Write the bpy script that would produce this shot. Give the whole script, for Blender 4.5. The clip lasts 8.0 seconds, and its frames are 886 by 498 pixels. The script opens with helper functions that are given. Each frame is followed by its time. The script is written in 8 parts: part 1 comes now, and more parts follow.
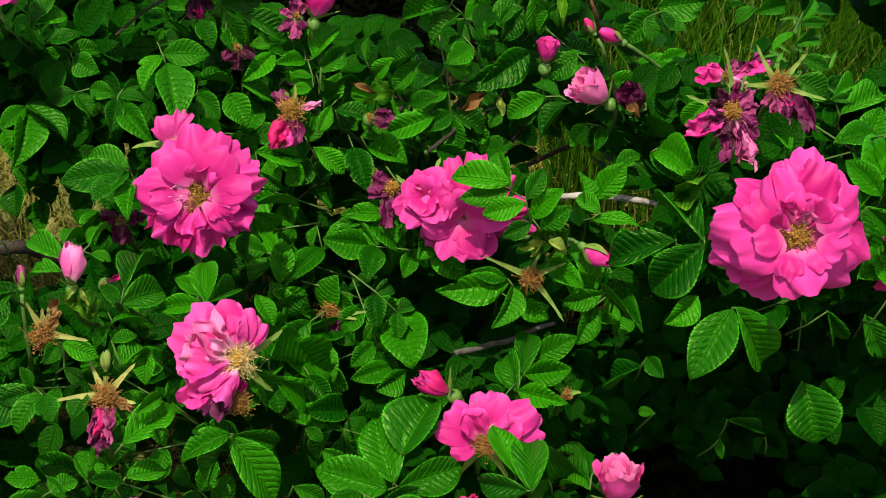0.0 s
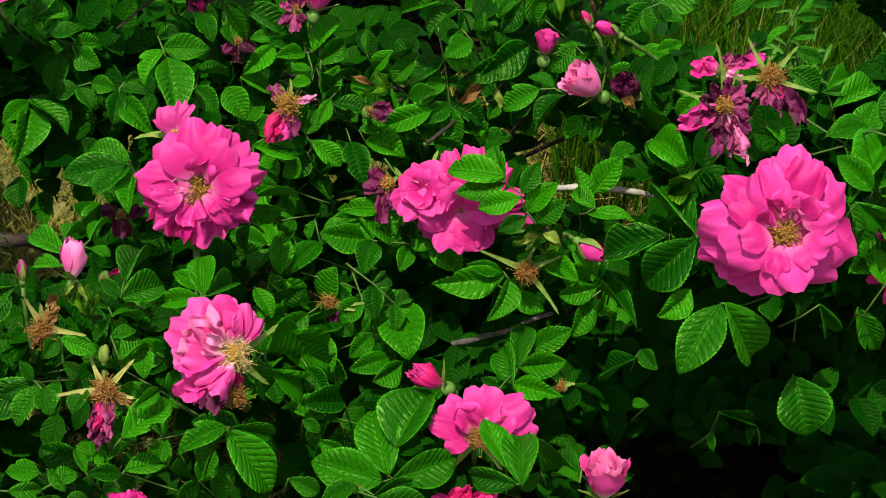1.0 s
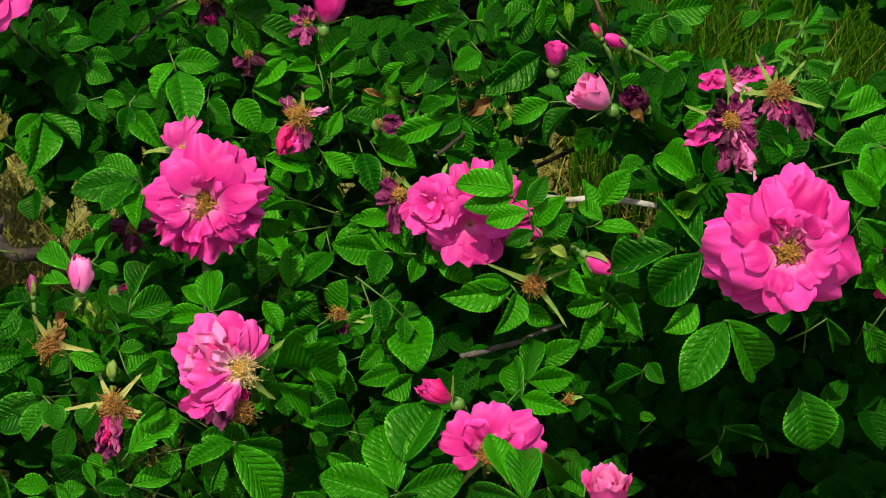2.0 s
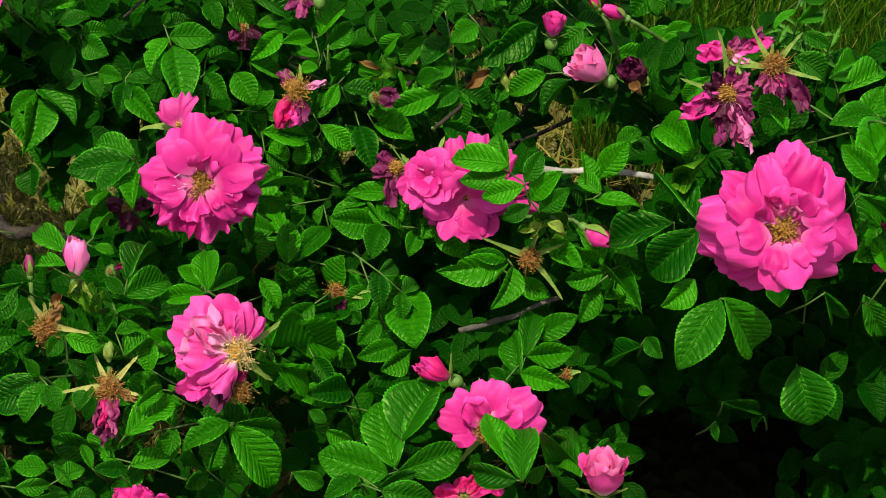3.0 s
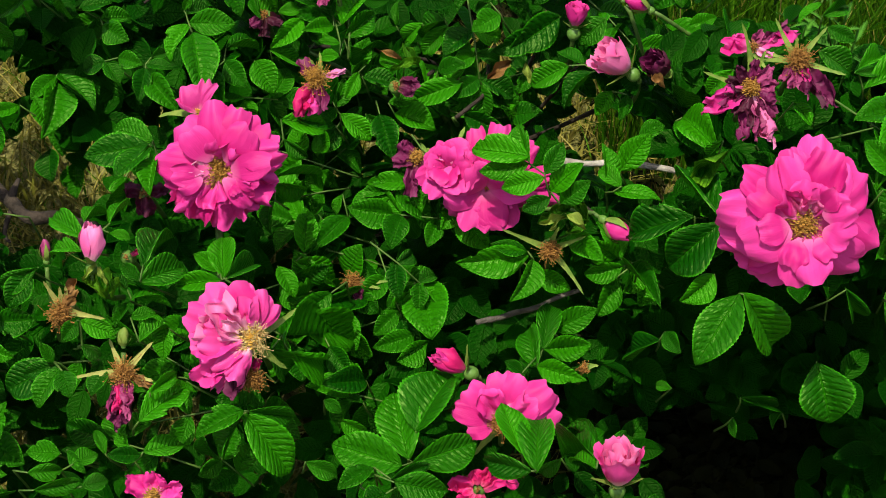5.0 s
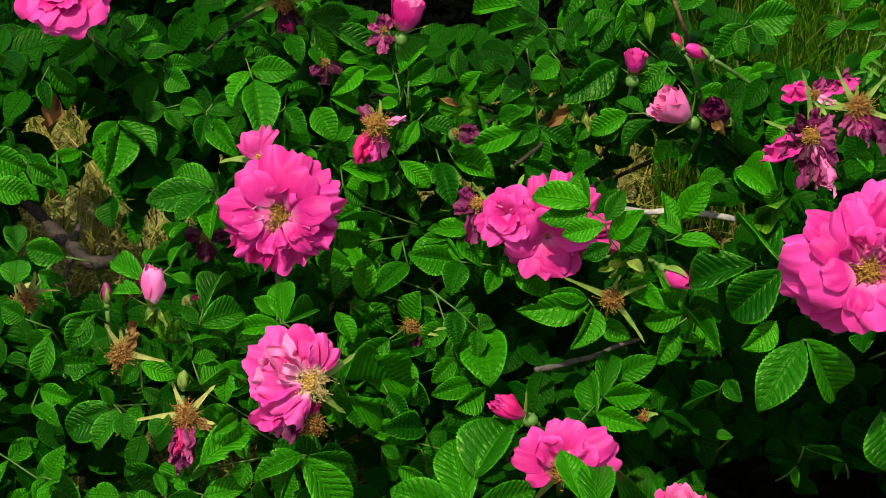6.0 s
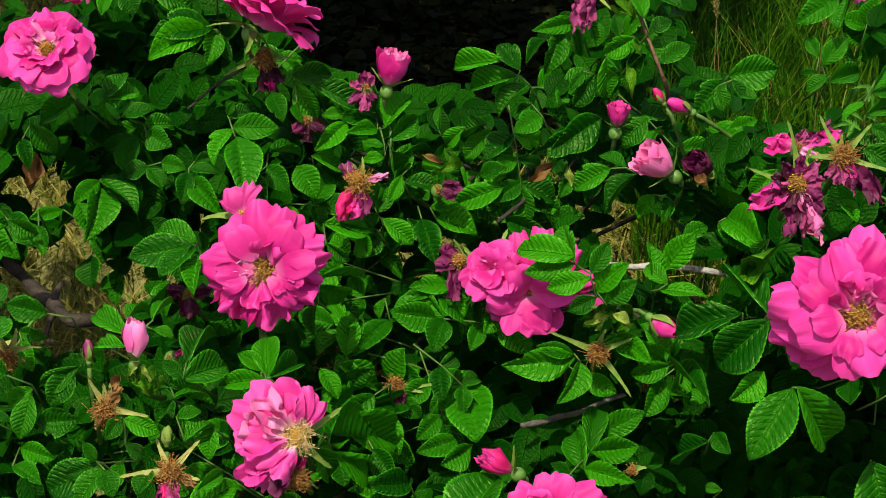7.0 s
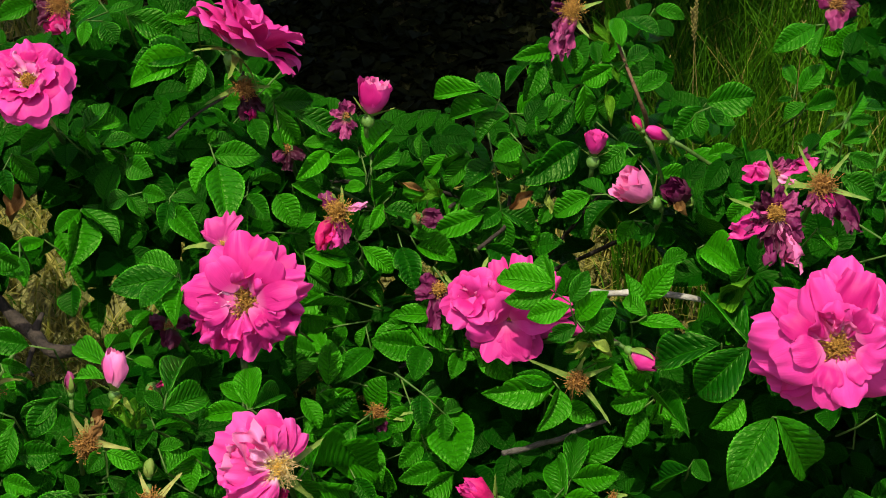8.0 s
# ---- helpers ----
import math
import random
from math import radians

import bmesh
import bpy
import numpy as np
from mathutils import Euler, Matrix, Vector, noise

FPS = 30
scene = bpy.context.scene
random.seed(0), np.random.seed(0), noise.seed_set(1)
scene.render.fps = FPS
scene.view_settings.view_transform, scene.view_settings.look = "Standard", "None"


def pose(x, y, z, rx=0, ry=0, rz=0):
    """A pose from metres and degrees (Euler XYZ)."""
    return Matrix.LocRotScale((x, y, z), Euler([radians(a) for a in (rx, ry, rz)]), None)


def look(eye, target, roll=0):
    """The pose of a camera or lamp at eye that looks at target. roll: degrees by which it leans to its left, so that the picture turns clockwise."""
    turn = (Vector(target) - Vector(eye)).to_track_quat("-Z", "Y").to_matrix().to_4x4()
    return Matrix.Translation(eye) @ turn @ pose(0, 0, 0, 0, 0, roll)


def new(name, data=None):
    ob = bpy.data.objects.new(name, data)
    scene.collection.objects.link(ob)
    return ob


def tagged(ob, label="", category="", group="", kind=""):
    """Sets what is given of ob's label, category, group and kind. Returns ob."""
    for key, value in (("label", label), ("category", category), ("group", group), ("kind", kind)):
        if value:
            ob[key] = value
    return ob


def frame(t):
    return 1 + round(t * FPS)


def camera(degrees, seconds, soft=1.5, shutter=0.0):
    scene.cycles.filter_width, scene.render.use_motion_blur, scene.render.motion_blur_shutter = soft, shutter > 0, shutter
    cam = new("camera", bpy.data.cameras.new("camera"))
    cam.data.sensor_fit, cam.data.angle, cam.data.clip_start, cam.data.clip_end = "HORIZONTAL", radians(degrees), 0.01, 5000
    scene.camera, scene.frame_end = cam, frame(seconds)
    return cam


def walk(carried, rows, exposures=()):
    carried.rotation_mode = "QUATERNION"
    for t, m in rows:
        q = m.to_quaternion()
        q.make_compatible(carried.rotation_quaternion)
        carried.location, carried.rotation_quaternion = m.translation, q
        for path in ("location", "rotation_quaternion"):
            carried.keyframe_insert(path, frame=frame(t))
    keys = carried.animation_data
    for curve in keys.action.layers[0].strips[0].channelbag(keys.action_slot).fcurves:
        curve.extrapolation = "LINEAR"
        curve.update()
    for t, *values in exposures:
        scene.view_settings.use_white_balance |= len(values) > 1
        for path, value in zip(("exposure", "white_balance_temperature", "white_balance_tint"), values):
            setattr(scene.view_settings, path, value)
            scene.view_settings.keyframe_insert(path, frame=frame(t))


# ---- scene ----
cam = camera(30.0, 8.0, soft=0.95)
PATH = [
    (0.0, (-0.0248, -0.8603, 1.0611), (-0.0046, -0.0429, 0.4853), 2.309),
    (0.5, (-0.0061, -0.8758, 1.0582), (-0.0007, -0.0565, 0.4849), 2.096),
    (1.0, (-0.0073, -0.8607, 1.0799), (-0.0015, -0.0540, 0.4890), 1.704),
    (2.3, (0.0205, -0.8546, 1.0970), (-0.0014, -0.0539, 0.4982), 0.390),
    (2.5, (0.0254, -0.8535, 1.1000), (0.0023, -0.0563, 0.4966), 0.158),
    (3.0, (0.0193, -0.8396, 1.1098), (-0.0031, -0.0582, 0.4862), 0.006),
    (3.5, (0.0260, -0.8407, 1.1018), (0.0027, -0.0566, 0.4815), 0.117),
    (4.0, (0.0297, -0.8396, 1.0967), (0.0114, -0.0568, 0.4747), 0.387),
    (4.5, (0.0261, -0.8339, 1.1058), (0.0143, -0.0563, 0.4771), 0.469),
    (4.7, (0.0261, -0.8339, 1.1058), (0.0033, -0.0570, 0.4766), 0.469),
    (5.8, (0.0185, -0.8406, 1.0939), (-0.0450, -0.0451, 0.4912), -0.899),
    (6.0, (0.0185, -0.8406, 1.0939), (-0.0508, -0.0405, 0.4980), -0.899),
    (6.5, (0.0118, -0.8437, 1.0825), (-0.0494, -0.0274, 0.5083), -0.180),
    (7.0, (0.0096, -0.8473, 1.0767), (-0.0432, -0.0174, 0.5213), -0.610),
    (7.5, (0.0206, -0.8408, 1.0879), (-0.0342, -0.0132, 0.5293), -0.824),
    (8.0, (0.0095, -0.8440, 1.0897), (-0.0317, -0.0104, 0.5388), -0.463),
]
walk(cam, [(t, look(eye, target, roll)) for t, eye, target, roll in PATH])

# ---- light ----
SUN_FROM = Vector((-0.12, -0.35, 0.93)).normalized()
world = bpy.data.worlds.new("sky")
scene.world = world
world.use_nodes = True
wn = world.node_tree
sky = wn.nodes.new("ShaderNodeTexSky")
sky.sky_type, sky.sun_disc = "NISHITA", False
sky.dust_density, sky.ozone_density = 3.0, 0.4
sky.sun_elevation = math.asin(SUN_FROM.z)
sky.sun_rotation = math.atan2(SUN_FROM.x, SUN_FROM.y)
wn.links.new(sky.outputs["Color"], wn.nodes["Background"].inputs["Color"])
wn.nodes["Background"].inputs["Strength"].default_value = 0.15
sun = new("sun", bpy.data.lights.new("sun", "SUN"))
sun.data.energy, sun.data.angle, sun.data.color = 4.4, radians(0.5), (1.0, 0.98, 0.80)
sun.matrix_world = look(SUN_FROM * 10, (0, 0, 0))
scene.view_settings.exposure = 0.20


# ---- materials ----
class Net:
    """A small wrapper that makes node materials short to write."""

    def __init__(self, name):
        self.mat = bpy.data.materials.new(name)
        self.mat.use_nodes = True
        self.tree = self.mat.node_tree
        self.bsdf = self.tree.nodes["Principled BSDF"]
        self.out = self.tree.nodes["Material Output"]

    def node(self, kind, **values):
        n = self.tree.nodes.new("ShaderNode" + kind)
        for key, value in values.items():
            if key in n.inputs:
                self.put(n.inputs[key], value)
            elif key == "op":
                n.operation = value
        return n

    def put(self, socket, value):
        if isinstance(value, bpy.types.NodeSocket):
            self.tree.links.new(value, socket)
        else:
            socket.default_value = value

    def math(self, op, a, b=0.0):
        n = self.tree.nodes.new("ShaderNodeMath")
        n.operation = op
        self.put(n.inputs[0], a)
        self.put(n.inputs[1], b)
        return n.outputs[0]

    def ramp(self, fac, *stops):
        n = self.tree.nodes.new("ShaderNodeValToRGB")
        self.put(n.inputs[0], fac)
        while len(n.color_ramp.elements) < len(stops):
            n.color_ramp.elements.new(0.5)
        for e, (at, c) in zip(n.color_ramp.elements, stops):
            e.position, e.color = at, (*c, 1)
        return n.outputs[0]

    def mix(self, fac, a, b, blend="MIX"):
        n = self.tree.nodes.new("ShaderNodeMixRGB")
        n.blend_type = blend
        for s, v in zip(n.inputs, (fac, a, b)):
            self.put(s, (*v, 1) if isinstance(v, tuple) and len(v) == 3 else v)
        return n.outputs[0]

    def noise(self, scale, detail=3.0, coords="Object", rough=0.5):
        tc = self.tree.nodes.new("ShaderNodeTexCoord")
        n = self.node("TexNoise", Scale=scale, Detail=detail, Roughness=rough, Vector=tc.outputs[coords])
        return n.outputs["Fac"]

    def bump(self, height, strength=0.3, distance=0.002):
        return self.node("Bump", Height=height, Strength=strength, Distance=distance).outputs[0]

    def set(self, **values):
        for key, value in values.items():
            self.put(self.bsdf.inputs[key.replace("_", " ")], (*value, 1) if isinstance(value, tuple) and len(value) == 3 else value)
        return self

    def thin(self, share, color, normal=None):
        """Lets part of the light through, as a leaf or petal does."""
        tr = self.node("BsdfTranslucent", Color=color)
        if normal is not None:
            self.put(tr.inputs["Normal"], normal)
        mix = self.node("MixShader", Fac=share)
        self.tree.links.new(self.bsdf.outputs[0], mix.inputs[1])
        self.tree.links.new(tr.outputs[0], mix.inputs[2])
        self.tree.links.new(mix.outputs[0], self.out.inputs["Surface"])
        return self


def leaf_material(name, dark, light, island=False, gloss=0.36):
    n = Net(name)
    uv = n.tree.nodes.new("ShaderNodeTexCoord").outputs["UV"]
    sep = n.node("SeparateXYZ", Vector=uv)
    across = n.math("ABSOLUTE", n.math("SUBTRACT", sep.outputs[0], 0.5))
    along = sep.outputs[1]
    # the side veins: eight to a side, on the creases of the blade
    wave = n.math("COSINE", n.math("MULTIPLY", along, 20 * math.pi))
    vein = n.math("POWER", n.math("MAXIMUM", wave, 0.0), 14.0)
    midrib = n.math("MAXIMUM", n.math("SUBTRACT", 1.0, n.math("MULTIPLY", across, 40.0)), 0.0)
    grain = n.node("TexNoise", Scale=1.0, Detail=3.0, Vector=n.node("Mapping", Vector=uv, Scale=(16.0, 34.0, 1.0)).outputs[0]).outputs["Fac"]
    blotch = n.noise(26.0, 2.0)
    if island:
        luck = n.tree.nodes.new("ShaderNodeNewGeometry").outputs["Random Per Island"]
    else:
        luck = n.tree.nodes.new("ShaderNodeObjectInfo").outputs["Random"]
    tone = n.math("ADD", n.math("MULTIPLY", luck, 0.75), n.math("MULTIPLY", blotch, 0.35))
    col = n.ramp(tone, (0.22, dark), (0.62, tuple(0.62 * a + 0.38 * b for a, b in zip(dark, light))), (0.98, light))
    col = n.mix(n.math("MULTIPLY", vein, 0.45), col, dark)
    col = n.mix(n.math("MULTIPLY", midrib, 0.30), col, tuple(min(1, c * 1.7 + 0.003) for c in light))
    edge = n.ramp(across, (0.44, (0, 0, 0)), (0.49, (1, 1, 1)))
    col = n.mix(n.math("MULTIPLY", edge, 0.5), col, tuple(c * 1.7 + 0.004 for c in light))
    cells = n.tree.nodes.new("ShaderNodeTexVoronoi")
    cells.feature = "SMOOTH_F1"
    n.put(cells.inputs["Vector"], n.node("CombineXYZ", X=n.math("MULTIPLY", sep.outputs[0], 13.0), Y=n.math("MULTIPLY", along, 30.0), Z=n.math("MULTIPLY", luck, 40.0)).outputs[0])
    n.put(cells.inputs["Scale"], 1.0)
    ribs = n.math("MULTIPLY", n.math("POWER", n.math("ABSOLUTE", n.math("SINE", n.math("MULTIPLY", along, 10 * math.pi))), 0.5), 0.30)
    height = n.math("ADD", n.math("SUBTRACT", ribs, n.math("MULTIPLY", cells.outputs["Distance"], 0.60)), n.math("MULTIPLY", grain, 0.30))
    nrm = n.bump(n.math("SUBTRACT", height, n.math("MULTIPLY", midrib, 0.6)), 1.0, 0.0012)
    n.set(Base_Color=col, Roughness=n.math("ADD", n.math("MULTIPLY", grain, 0.34), 0.22), Normal=nrm, Specular_IOR_Level=gloss, Specular_Tint=(0.64, 1.0, 0.26))
    return n.thin(0.20, n.mix(0.5, col, (0.06, 0.30, 0.004)), nrm).mat


def petal_material(name, deep, light, base_tint, through_share=0.16):
    n = Net(name)
    uv = n.tree.nodes.new("ShaderNodeTexCoord").outputs["UV"]
    sep = n.node("SeparateXYZ", Vector=uv)
    streak = n.node("TexNoise", Scale=1.0, Detail=3.0, Vector=n.node("Mapping", Vector=uv, Scale=(26.0, 3.0, 1.0)).outputs[0]).outputs["Fac"]
    luck = n.tree.nodes.new("ShaderNodeObjectInfo").outputs["Random"]
    tone = n.math("ADD", n.math("MULTIPLY", n.noise(45.0), 0.5), n.math("MULTIPLY", luck, 0.5))
    col = n.ramp(tone, (0.2, deep), (0.85, light))
    col = n.mix(n.math("MULTIPLY", streak, 0.25), col, tuple(c * 0.75 for c in deep))
    foot = n.ramp(sep.outputs[1], (0.02, (1, 1, 1)), (0.3, (0, 0, 0)))
    col = n.mix(n.math("MULTIPLY", foot, 0.7), col, base_tint)
    lip = n.ramp(sep.outputs[1], (0.80, (0, 0, 0)), (1.0, (1, 1, 1)))
    col = n.mix(n.math("MULTIPLY", lip, 0.35), col, tuple(min(1.0, c * 1.03 + 0.04) for c in light))
    nrm = n.bump(streak, 0.22, 0.0012)
    n.set(Base_Color=col, Roughness=0.55, Normal=nrm, Specular_IOR_Level=0.25)
    return n.thin(through_share, n.mix(0.5, col, light), nrm).mat


def plain_material(name, a, b, scale=60.0, rough=0.7, bump=0.4, distance=0.002):
    n = Net(name)
    f = n.noise(scale, 4.0)
    n.set(Base_Color=n.ramp(f, (0.3, a), (0.7, b)), Roughness=rough, Normal=n.bump(n.noise(scale * 3, 3.0), bump, distance), Specular_IOR_Level=0.3)
    return n.mat


LEAF = leaf_material("leaf_green", (0.0022, 0.055, 0.0007), (0.034, 0.255, 0.0010))
# the same leaf, darkened: the shade inside the foliage is put into its colour
SHADED_LEAF = leaf_material("leaf_shaded", (0.0014, 0.032, 0.0007), (0.007, 0.078, 0.0007), island=True, gloss=0.12)
PINK = petal_material("petal_pink", (0.50, 0.004, 0.150), (0.84, 0.055, 0.360), (0.72, 0.17, 0.38))
BLUSH = petal_material("petal_blush", (0.60, 0.014, 0.20), (0.84, 0.085, 0.37), (0.92, 0.72, 0.70))
CREAM = plain_material("stamen_cream", (0.38, 0.22, 0.05), (0.76, 0.58, 0.27), 380.0)
PALE = petal_material("petal_pale", (0.78, 0.085, 0.34), (0.88, 0.27, 0.50), (0.85, 0.55, 0.60))
WHITE = petal_material("petal_faded", (0.78, 0.12, 0.38), (0.88, 0.46, 0.62), (0.9, 0.7, 0.7))
RED = petal_material("petal_crimson", (0.55, 0.008, 0.11), (0.75, 0.02, 0.22), (0.6, 0.1, 0.2))
DUSTY_PINK = petal_material("petal_going_over", (0.50, 0.015, 0.18), (0.74, 0.075, 0.33), (0.75, 0.35, 0.40))
WITHERED = petal_material("petal_withered", (0.055, 0.004, 0.022), (0.27, 0.020, 0.12), (0.14, 0.06, 0.03), 0.2)
DUSTY = petal_material("petal_dusty", (0.22, 0.018, 0.085), (0.50, 0.075, 0.23), (0.3, 0.15, 0.08), 0.2)
DARK = petal_material("petal_dark", (0.035, 0.004, 0.012), (0.11, 0.008, 0.04), (0.06, 0.02, 0.01), 0.15)
STAMEN = plain_material("stamen_gold", (0.55, 0.27, 0.03), (0.75, 0.48, 0.08), 300.0)
OLDGOLD = plain_material("stamen_old_gold", (0.14, 0.052, 0.009), (0.62, 0.33, 0.055), 420.0)
DRY = plain_material("stamen_dry", (0.16, 0.06, 0.012), (0.42, 0.20, 0.04), 300.0)
SEPAL = plain_material("sepal_green", (0.07, 0.16, 0.015), (0.22, 0.27, 0.045), 120.0)
HIP = plain_material("hip_green", (0.06, 0.15, 0.02), (0.12, 0.23, 0.04), 90.0, 0.45)
STEM = plain_material("stem_green", (0.04, 0.10, 0.012), (0.10, 0.17, 0.03), 90.0, 0.6)
GREYWOOD = plain_material("grey_bark", (0.045, 0.038, 0.030), (0.13, 0.11, 0.09), 130.0, 0.9, 0.8)
CANE = plain_material("cane_bark", (0.014, 0.010, 0.007), (0.055, 0.038, 0.026), 130.0, 0.85, 0.8)
RED_CANE = plain_material("young_cane", (0.07, 0.035, 0.018), (0.19, 0.09, 0.045), 130.0, 0.7, 0.6)
DEADWOOD = plain_material("dead_bark", (0.22, 0.19, 0.16), (0.42, 0.38, 0.33), 130.0, 0.9, 0.8)
TAN = plain_material("sepal_tan", (0.20, 0.21, 0.04), (0.38, 0.36, 0.10), 130.0)
FRESH_LEAF = leaf_material("leaf_fresh", (0.03, 0.13, 0.004), (0.13, 0.30, 0.010))
YELLOW_LEAF = plain_material("leaf_yellowed", (0.10, 0.20, 0.02), (0.32, 0.36, 0.05), 70.0)
WEED = plain_material("weed_green", (0.02, 0.10, 0.004), (0.06, 0.20, 0.01), 70.0, 0.85)
BROWN_LEAF = plain_material("leaf_brown", (0.12, 0.05, 0.012), (0.30, 0.15, 0.035), 60.0)


# ---- mesh helpers ----
def part(name, bm, material, parent, label=""):
    """Links a bmesh as one mesh object under a thing or a part."""
    me = bpy.data.meshes.new(name)
    bm.to_mesh(me)
    bm.free()
    return part_of(name, me, material, parent, label)


def part_of(name, me, material, parent, label=""):
    for p in me.polygons:
        p.use_smooth = True
    if not me.materials:
        me.materials.append(material)
    ob = new(name, me)
    ob.parent = parent
    return tagged(ob, label)


def sheet(bm, nu, nv, place):
    """A grid of quads; place(u, v) with u, v in 0..1 gives each corner. Carries UVs."""
    uv = bm.loops.layers.uv.verify()
    rows = [[bm.verts.new(place(i / nu, j / nv)) for i in range(nu + 1)] for j in range(nv + 1)]
    for j in range(nv):
        for i in range(nu):
            f = bm.faces.new((rows[j][i], rows[j][i + 1], rows[j + 1][i + 1], rows[j + 1][i]))
            for loop, (a, b) in zip(f.loops, ((i, j), (i + 1, j), (i + 1, j + 1), (i, j + 1))):
                loop[uv].uv = (a / nu, b / nv)
    return bm


def tube(bm, points, radii, sides=7):
    """A tapered tube through the points."""
    points = [Vector(p) for p in points]
    rings, old = [], Vector((0.3, 0.5, 0.8)).normalized()
    for k, p in enumerate(points):
        ahead = (points[min(k + 1, len(points) - 1)] - points[max(k - 1, 0)]).normalized()
        a = (old - ahead * old.dot(ahead)).normalized()
        b, old = ahead.cross(a), a
        r = radii[k] if isinstance(radii, (list, tuple)) else radii
        rings.append([bm.verts.new(p + (a * math.cos(s) + b * math.sin(s)) * r) for s in (2 * math.pi * i / sides for i in range(sides))])
    for u, w in zip(rings, rings[1:]):
        for i in range(sides):
            bm.faces.new((u[i], u[(i + 1) % sides], w[(i + 1) % sides], w[i]))
    bm.faces.new(rings[0][::-1])
    bm.faces.new(rings[-1])
    return bm


def bent(a, b, sag=0.1, n=6, rng=random, wild=0.0):
    """Points on a bowed line from a to b."""
    a, b = Vector(a), Vector(b)
    side = Vector((rng.uniform(-1, 1), rng.uniform(-1, 1), 0)) * wild
    out = []
    for k in range(n + 1):
        s = k / n
        bow = 4 * s * (1 - s) * (b - a).length
        out.append(a.lerp(b, s) + Vector((0, 0, sag * bow)) + side * bow)
    return out


def ball(bm, m, seg=10, rings=7):
    bmesh.ops.create_uvsphere(bm, u_segments=seg, v_segments=rings, radius=1.0, matrix=m)
    return bm


def frame_of(origin, along, normal, sx=1.0, sy=1.0, sz=1.0):
    """A pose whose Y runs along, and whose Z is as near to normal as can be."""
    y = Vector(along).normalized()
    z = Vector(normal) - y * Vector(normal).dot(y)
    z = z.normalized() if z.length > 1e-4 else y.orthogonal().normalized()
    x = y.cross(z)
    m = Matrix((x * sx, y * sy, z * sz)).transposed().to_4x4()
    m.translation = Vector(origin)
    return m


# ---- ground ----
def ground_height(x, y):
    """A gentle grassy bank that rises behind the bush and levels out."""
    s = min(max((y - 0.1) / 1.6, 0.0), 1.0)
    rise = 0.30 * s * s * (3 - 2 * s)
    near = max(0.0, 1.0 - (abs(x) + abs(y)) / 14.0)
    return rise + near * (0.030 * noise.noise((x * 2.1, y * 2.1, 0.3)) + 0.012 * noise.noise((x * 9.0, y * 9.0, 1.7)))


def ground_material():
    n = Net("straw_ground")
    coarse, fine = n.noise(5.0, 4.0), n.noise(70.0, 5.0, rough=0.7)
    tc = n.tree.nodes.new("ShaderNodeTexCoord")
    fibre = n.node("TexNoise", Scale=1.0, Detail=4.0, Vector=n.node("Mapping", Vector=tc.outputs["Object"], Scale=(140.0, 26.0, 60.0), Rotation=(0, 0, 0.4)).outputs[0]).outputs["Fac"]
    straw = n.ramp(fibre, (0.3, (0.08, 0.075, 0.02)), (0.55, (0.18, 0.165, 0.05)), (0.75, (0.30, 0.27, 0.10)))
    soil = n.ramp(fine, (0.3, (0.045, 0.030, 0.018)), (0.7, (0.16, 0.11, 0.06)))
    green = n.ramp(fine, (0.3, (0.03, 0.07, 0.012)), (0.7, (0.10, 0.16, 0.03)))
    col = n.mix(n.ramp(coarse, (0.30, (0, 0, 0)), (0.44, (1, 1, 1))), soil, straw)
    col = n.mix(n.math("MULTIPLY", n.ramp(n.noise(3.1, 3.0), (0.5, (0, 0, 0)), (0.62, (1, 1, 1))), 0.6), col, green)
    n.set(Base_Color=col, Roughness=0.95, Normal=n.bump(n.math("ADD", fine, fibre), 0.9, 0.01), Specular_IOR_Level=0.1)
    return n.mat


def make_ground():
    bm = bmesh.new()
    ticks = [-2500, -600, -150, -40, -14, -6] + [-3 + 0.06 * k for k in range(101)] + [6, 14, 40, 150, 600, 2500]
    grid = [[bm.verts.new((x, y, ground_height(x, y))) for x in ticks] for y in ticks]
    for j in range(len(ticks) - 1):
        for i in range(len(ticks) - 1):
            bm.faces.new((grid[j][i], grid[j][i + 1], grid[j + 1][i + 1], grid[j + 1][i]))
    ob = part("ground", bm, ground_material(), None)
    tagged(ob, "dry straw-covered ground with sparse green grass", "ground", kind="structure")


make_ground()


def blade_material(name, a, b):
    n = Net(name)
    luck = n.tree.nodes.new("ShaderNodeNewGeometry").outputs["Random Per Island"]
    col = n.ramp(luck, (0.0, a), (1.0, b))
    n.set(Base_Color=col, Roughness=0.6, Specular_IOR_Level=0.08)
    return n.thin(0.25, col).mat


def grass_field(name, material, count, where, length, width, seed, lean=0.35):
    """Many bent blades in one mesh."""
    rng = random.Random(seed)
    verts, faces = [], []
    while count:
        x, y = where(rng)
        count -= 1
        h, w = rng.uniform(*length), rng.uniform(*width)
        turn = rng.uniform(0, 2 * math.pi)
        side = Vector((math.cos(turn), math.sin(turn), 0)) * w
        bow = Vector((rng.gauss(0, lean), rng.gauss(0, lean), 0)) * h
        foot = Vector((x, y, ground_height(x, y) - 0.004))
        base = len(verts)
        for k in range(4):
            s = k / 3
            mid = foot + Vector((0, 0, h * s * (1 - 0.25 * s))) + bow * s * s
            verts += [tuple(mid - side * (1 - 0.85 * s)), tuple(mid + side * (1 - 0.85 * s))]
        faces += [(base + 2 * k, base + 2 * k + 1, base + 2 * k + 3, base + 2 * k + 2) for k in range(3)]
    me = bpy.data.meshes.new(name)
    me.from_pydata(verts, [], faces)
    return part_of(name, me, material, None)


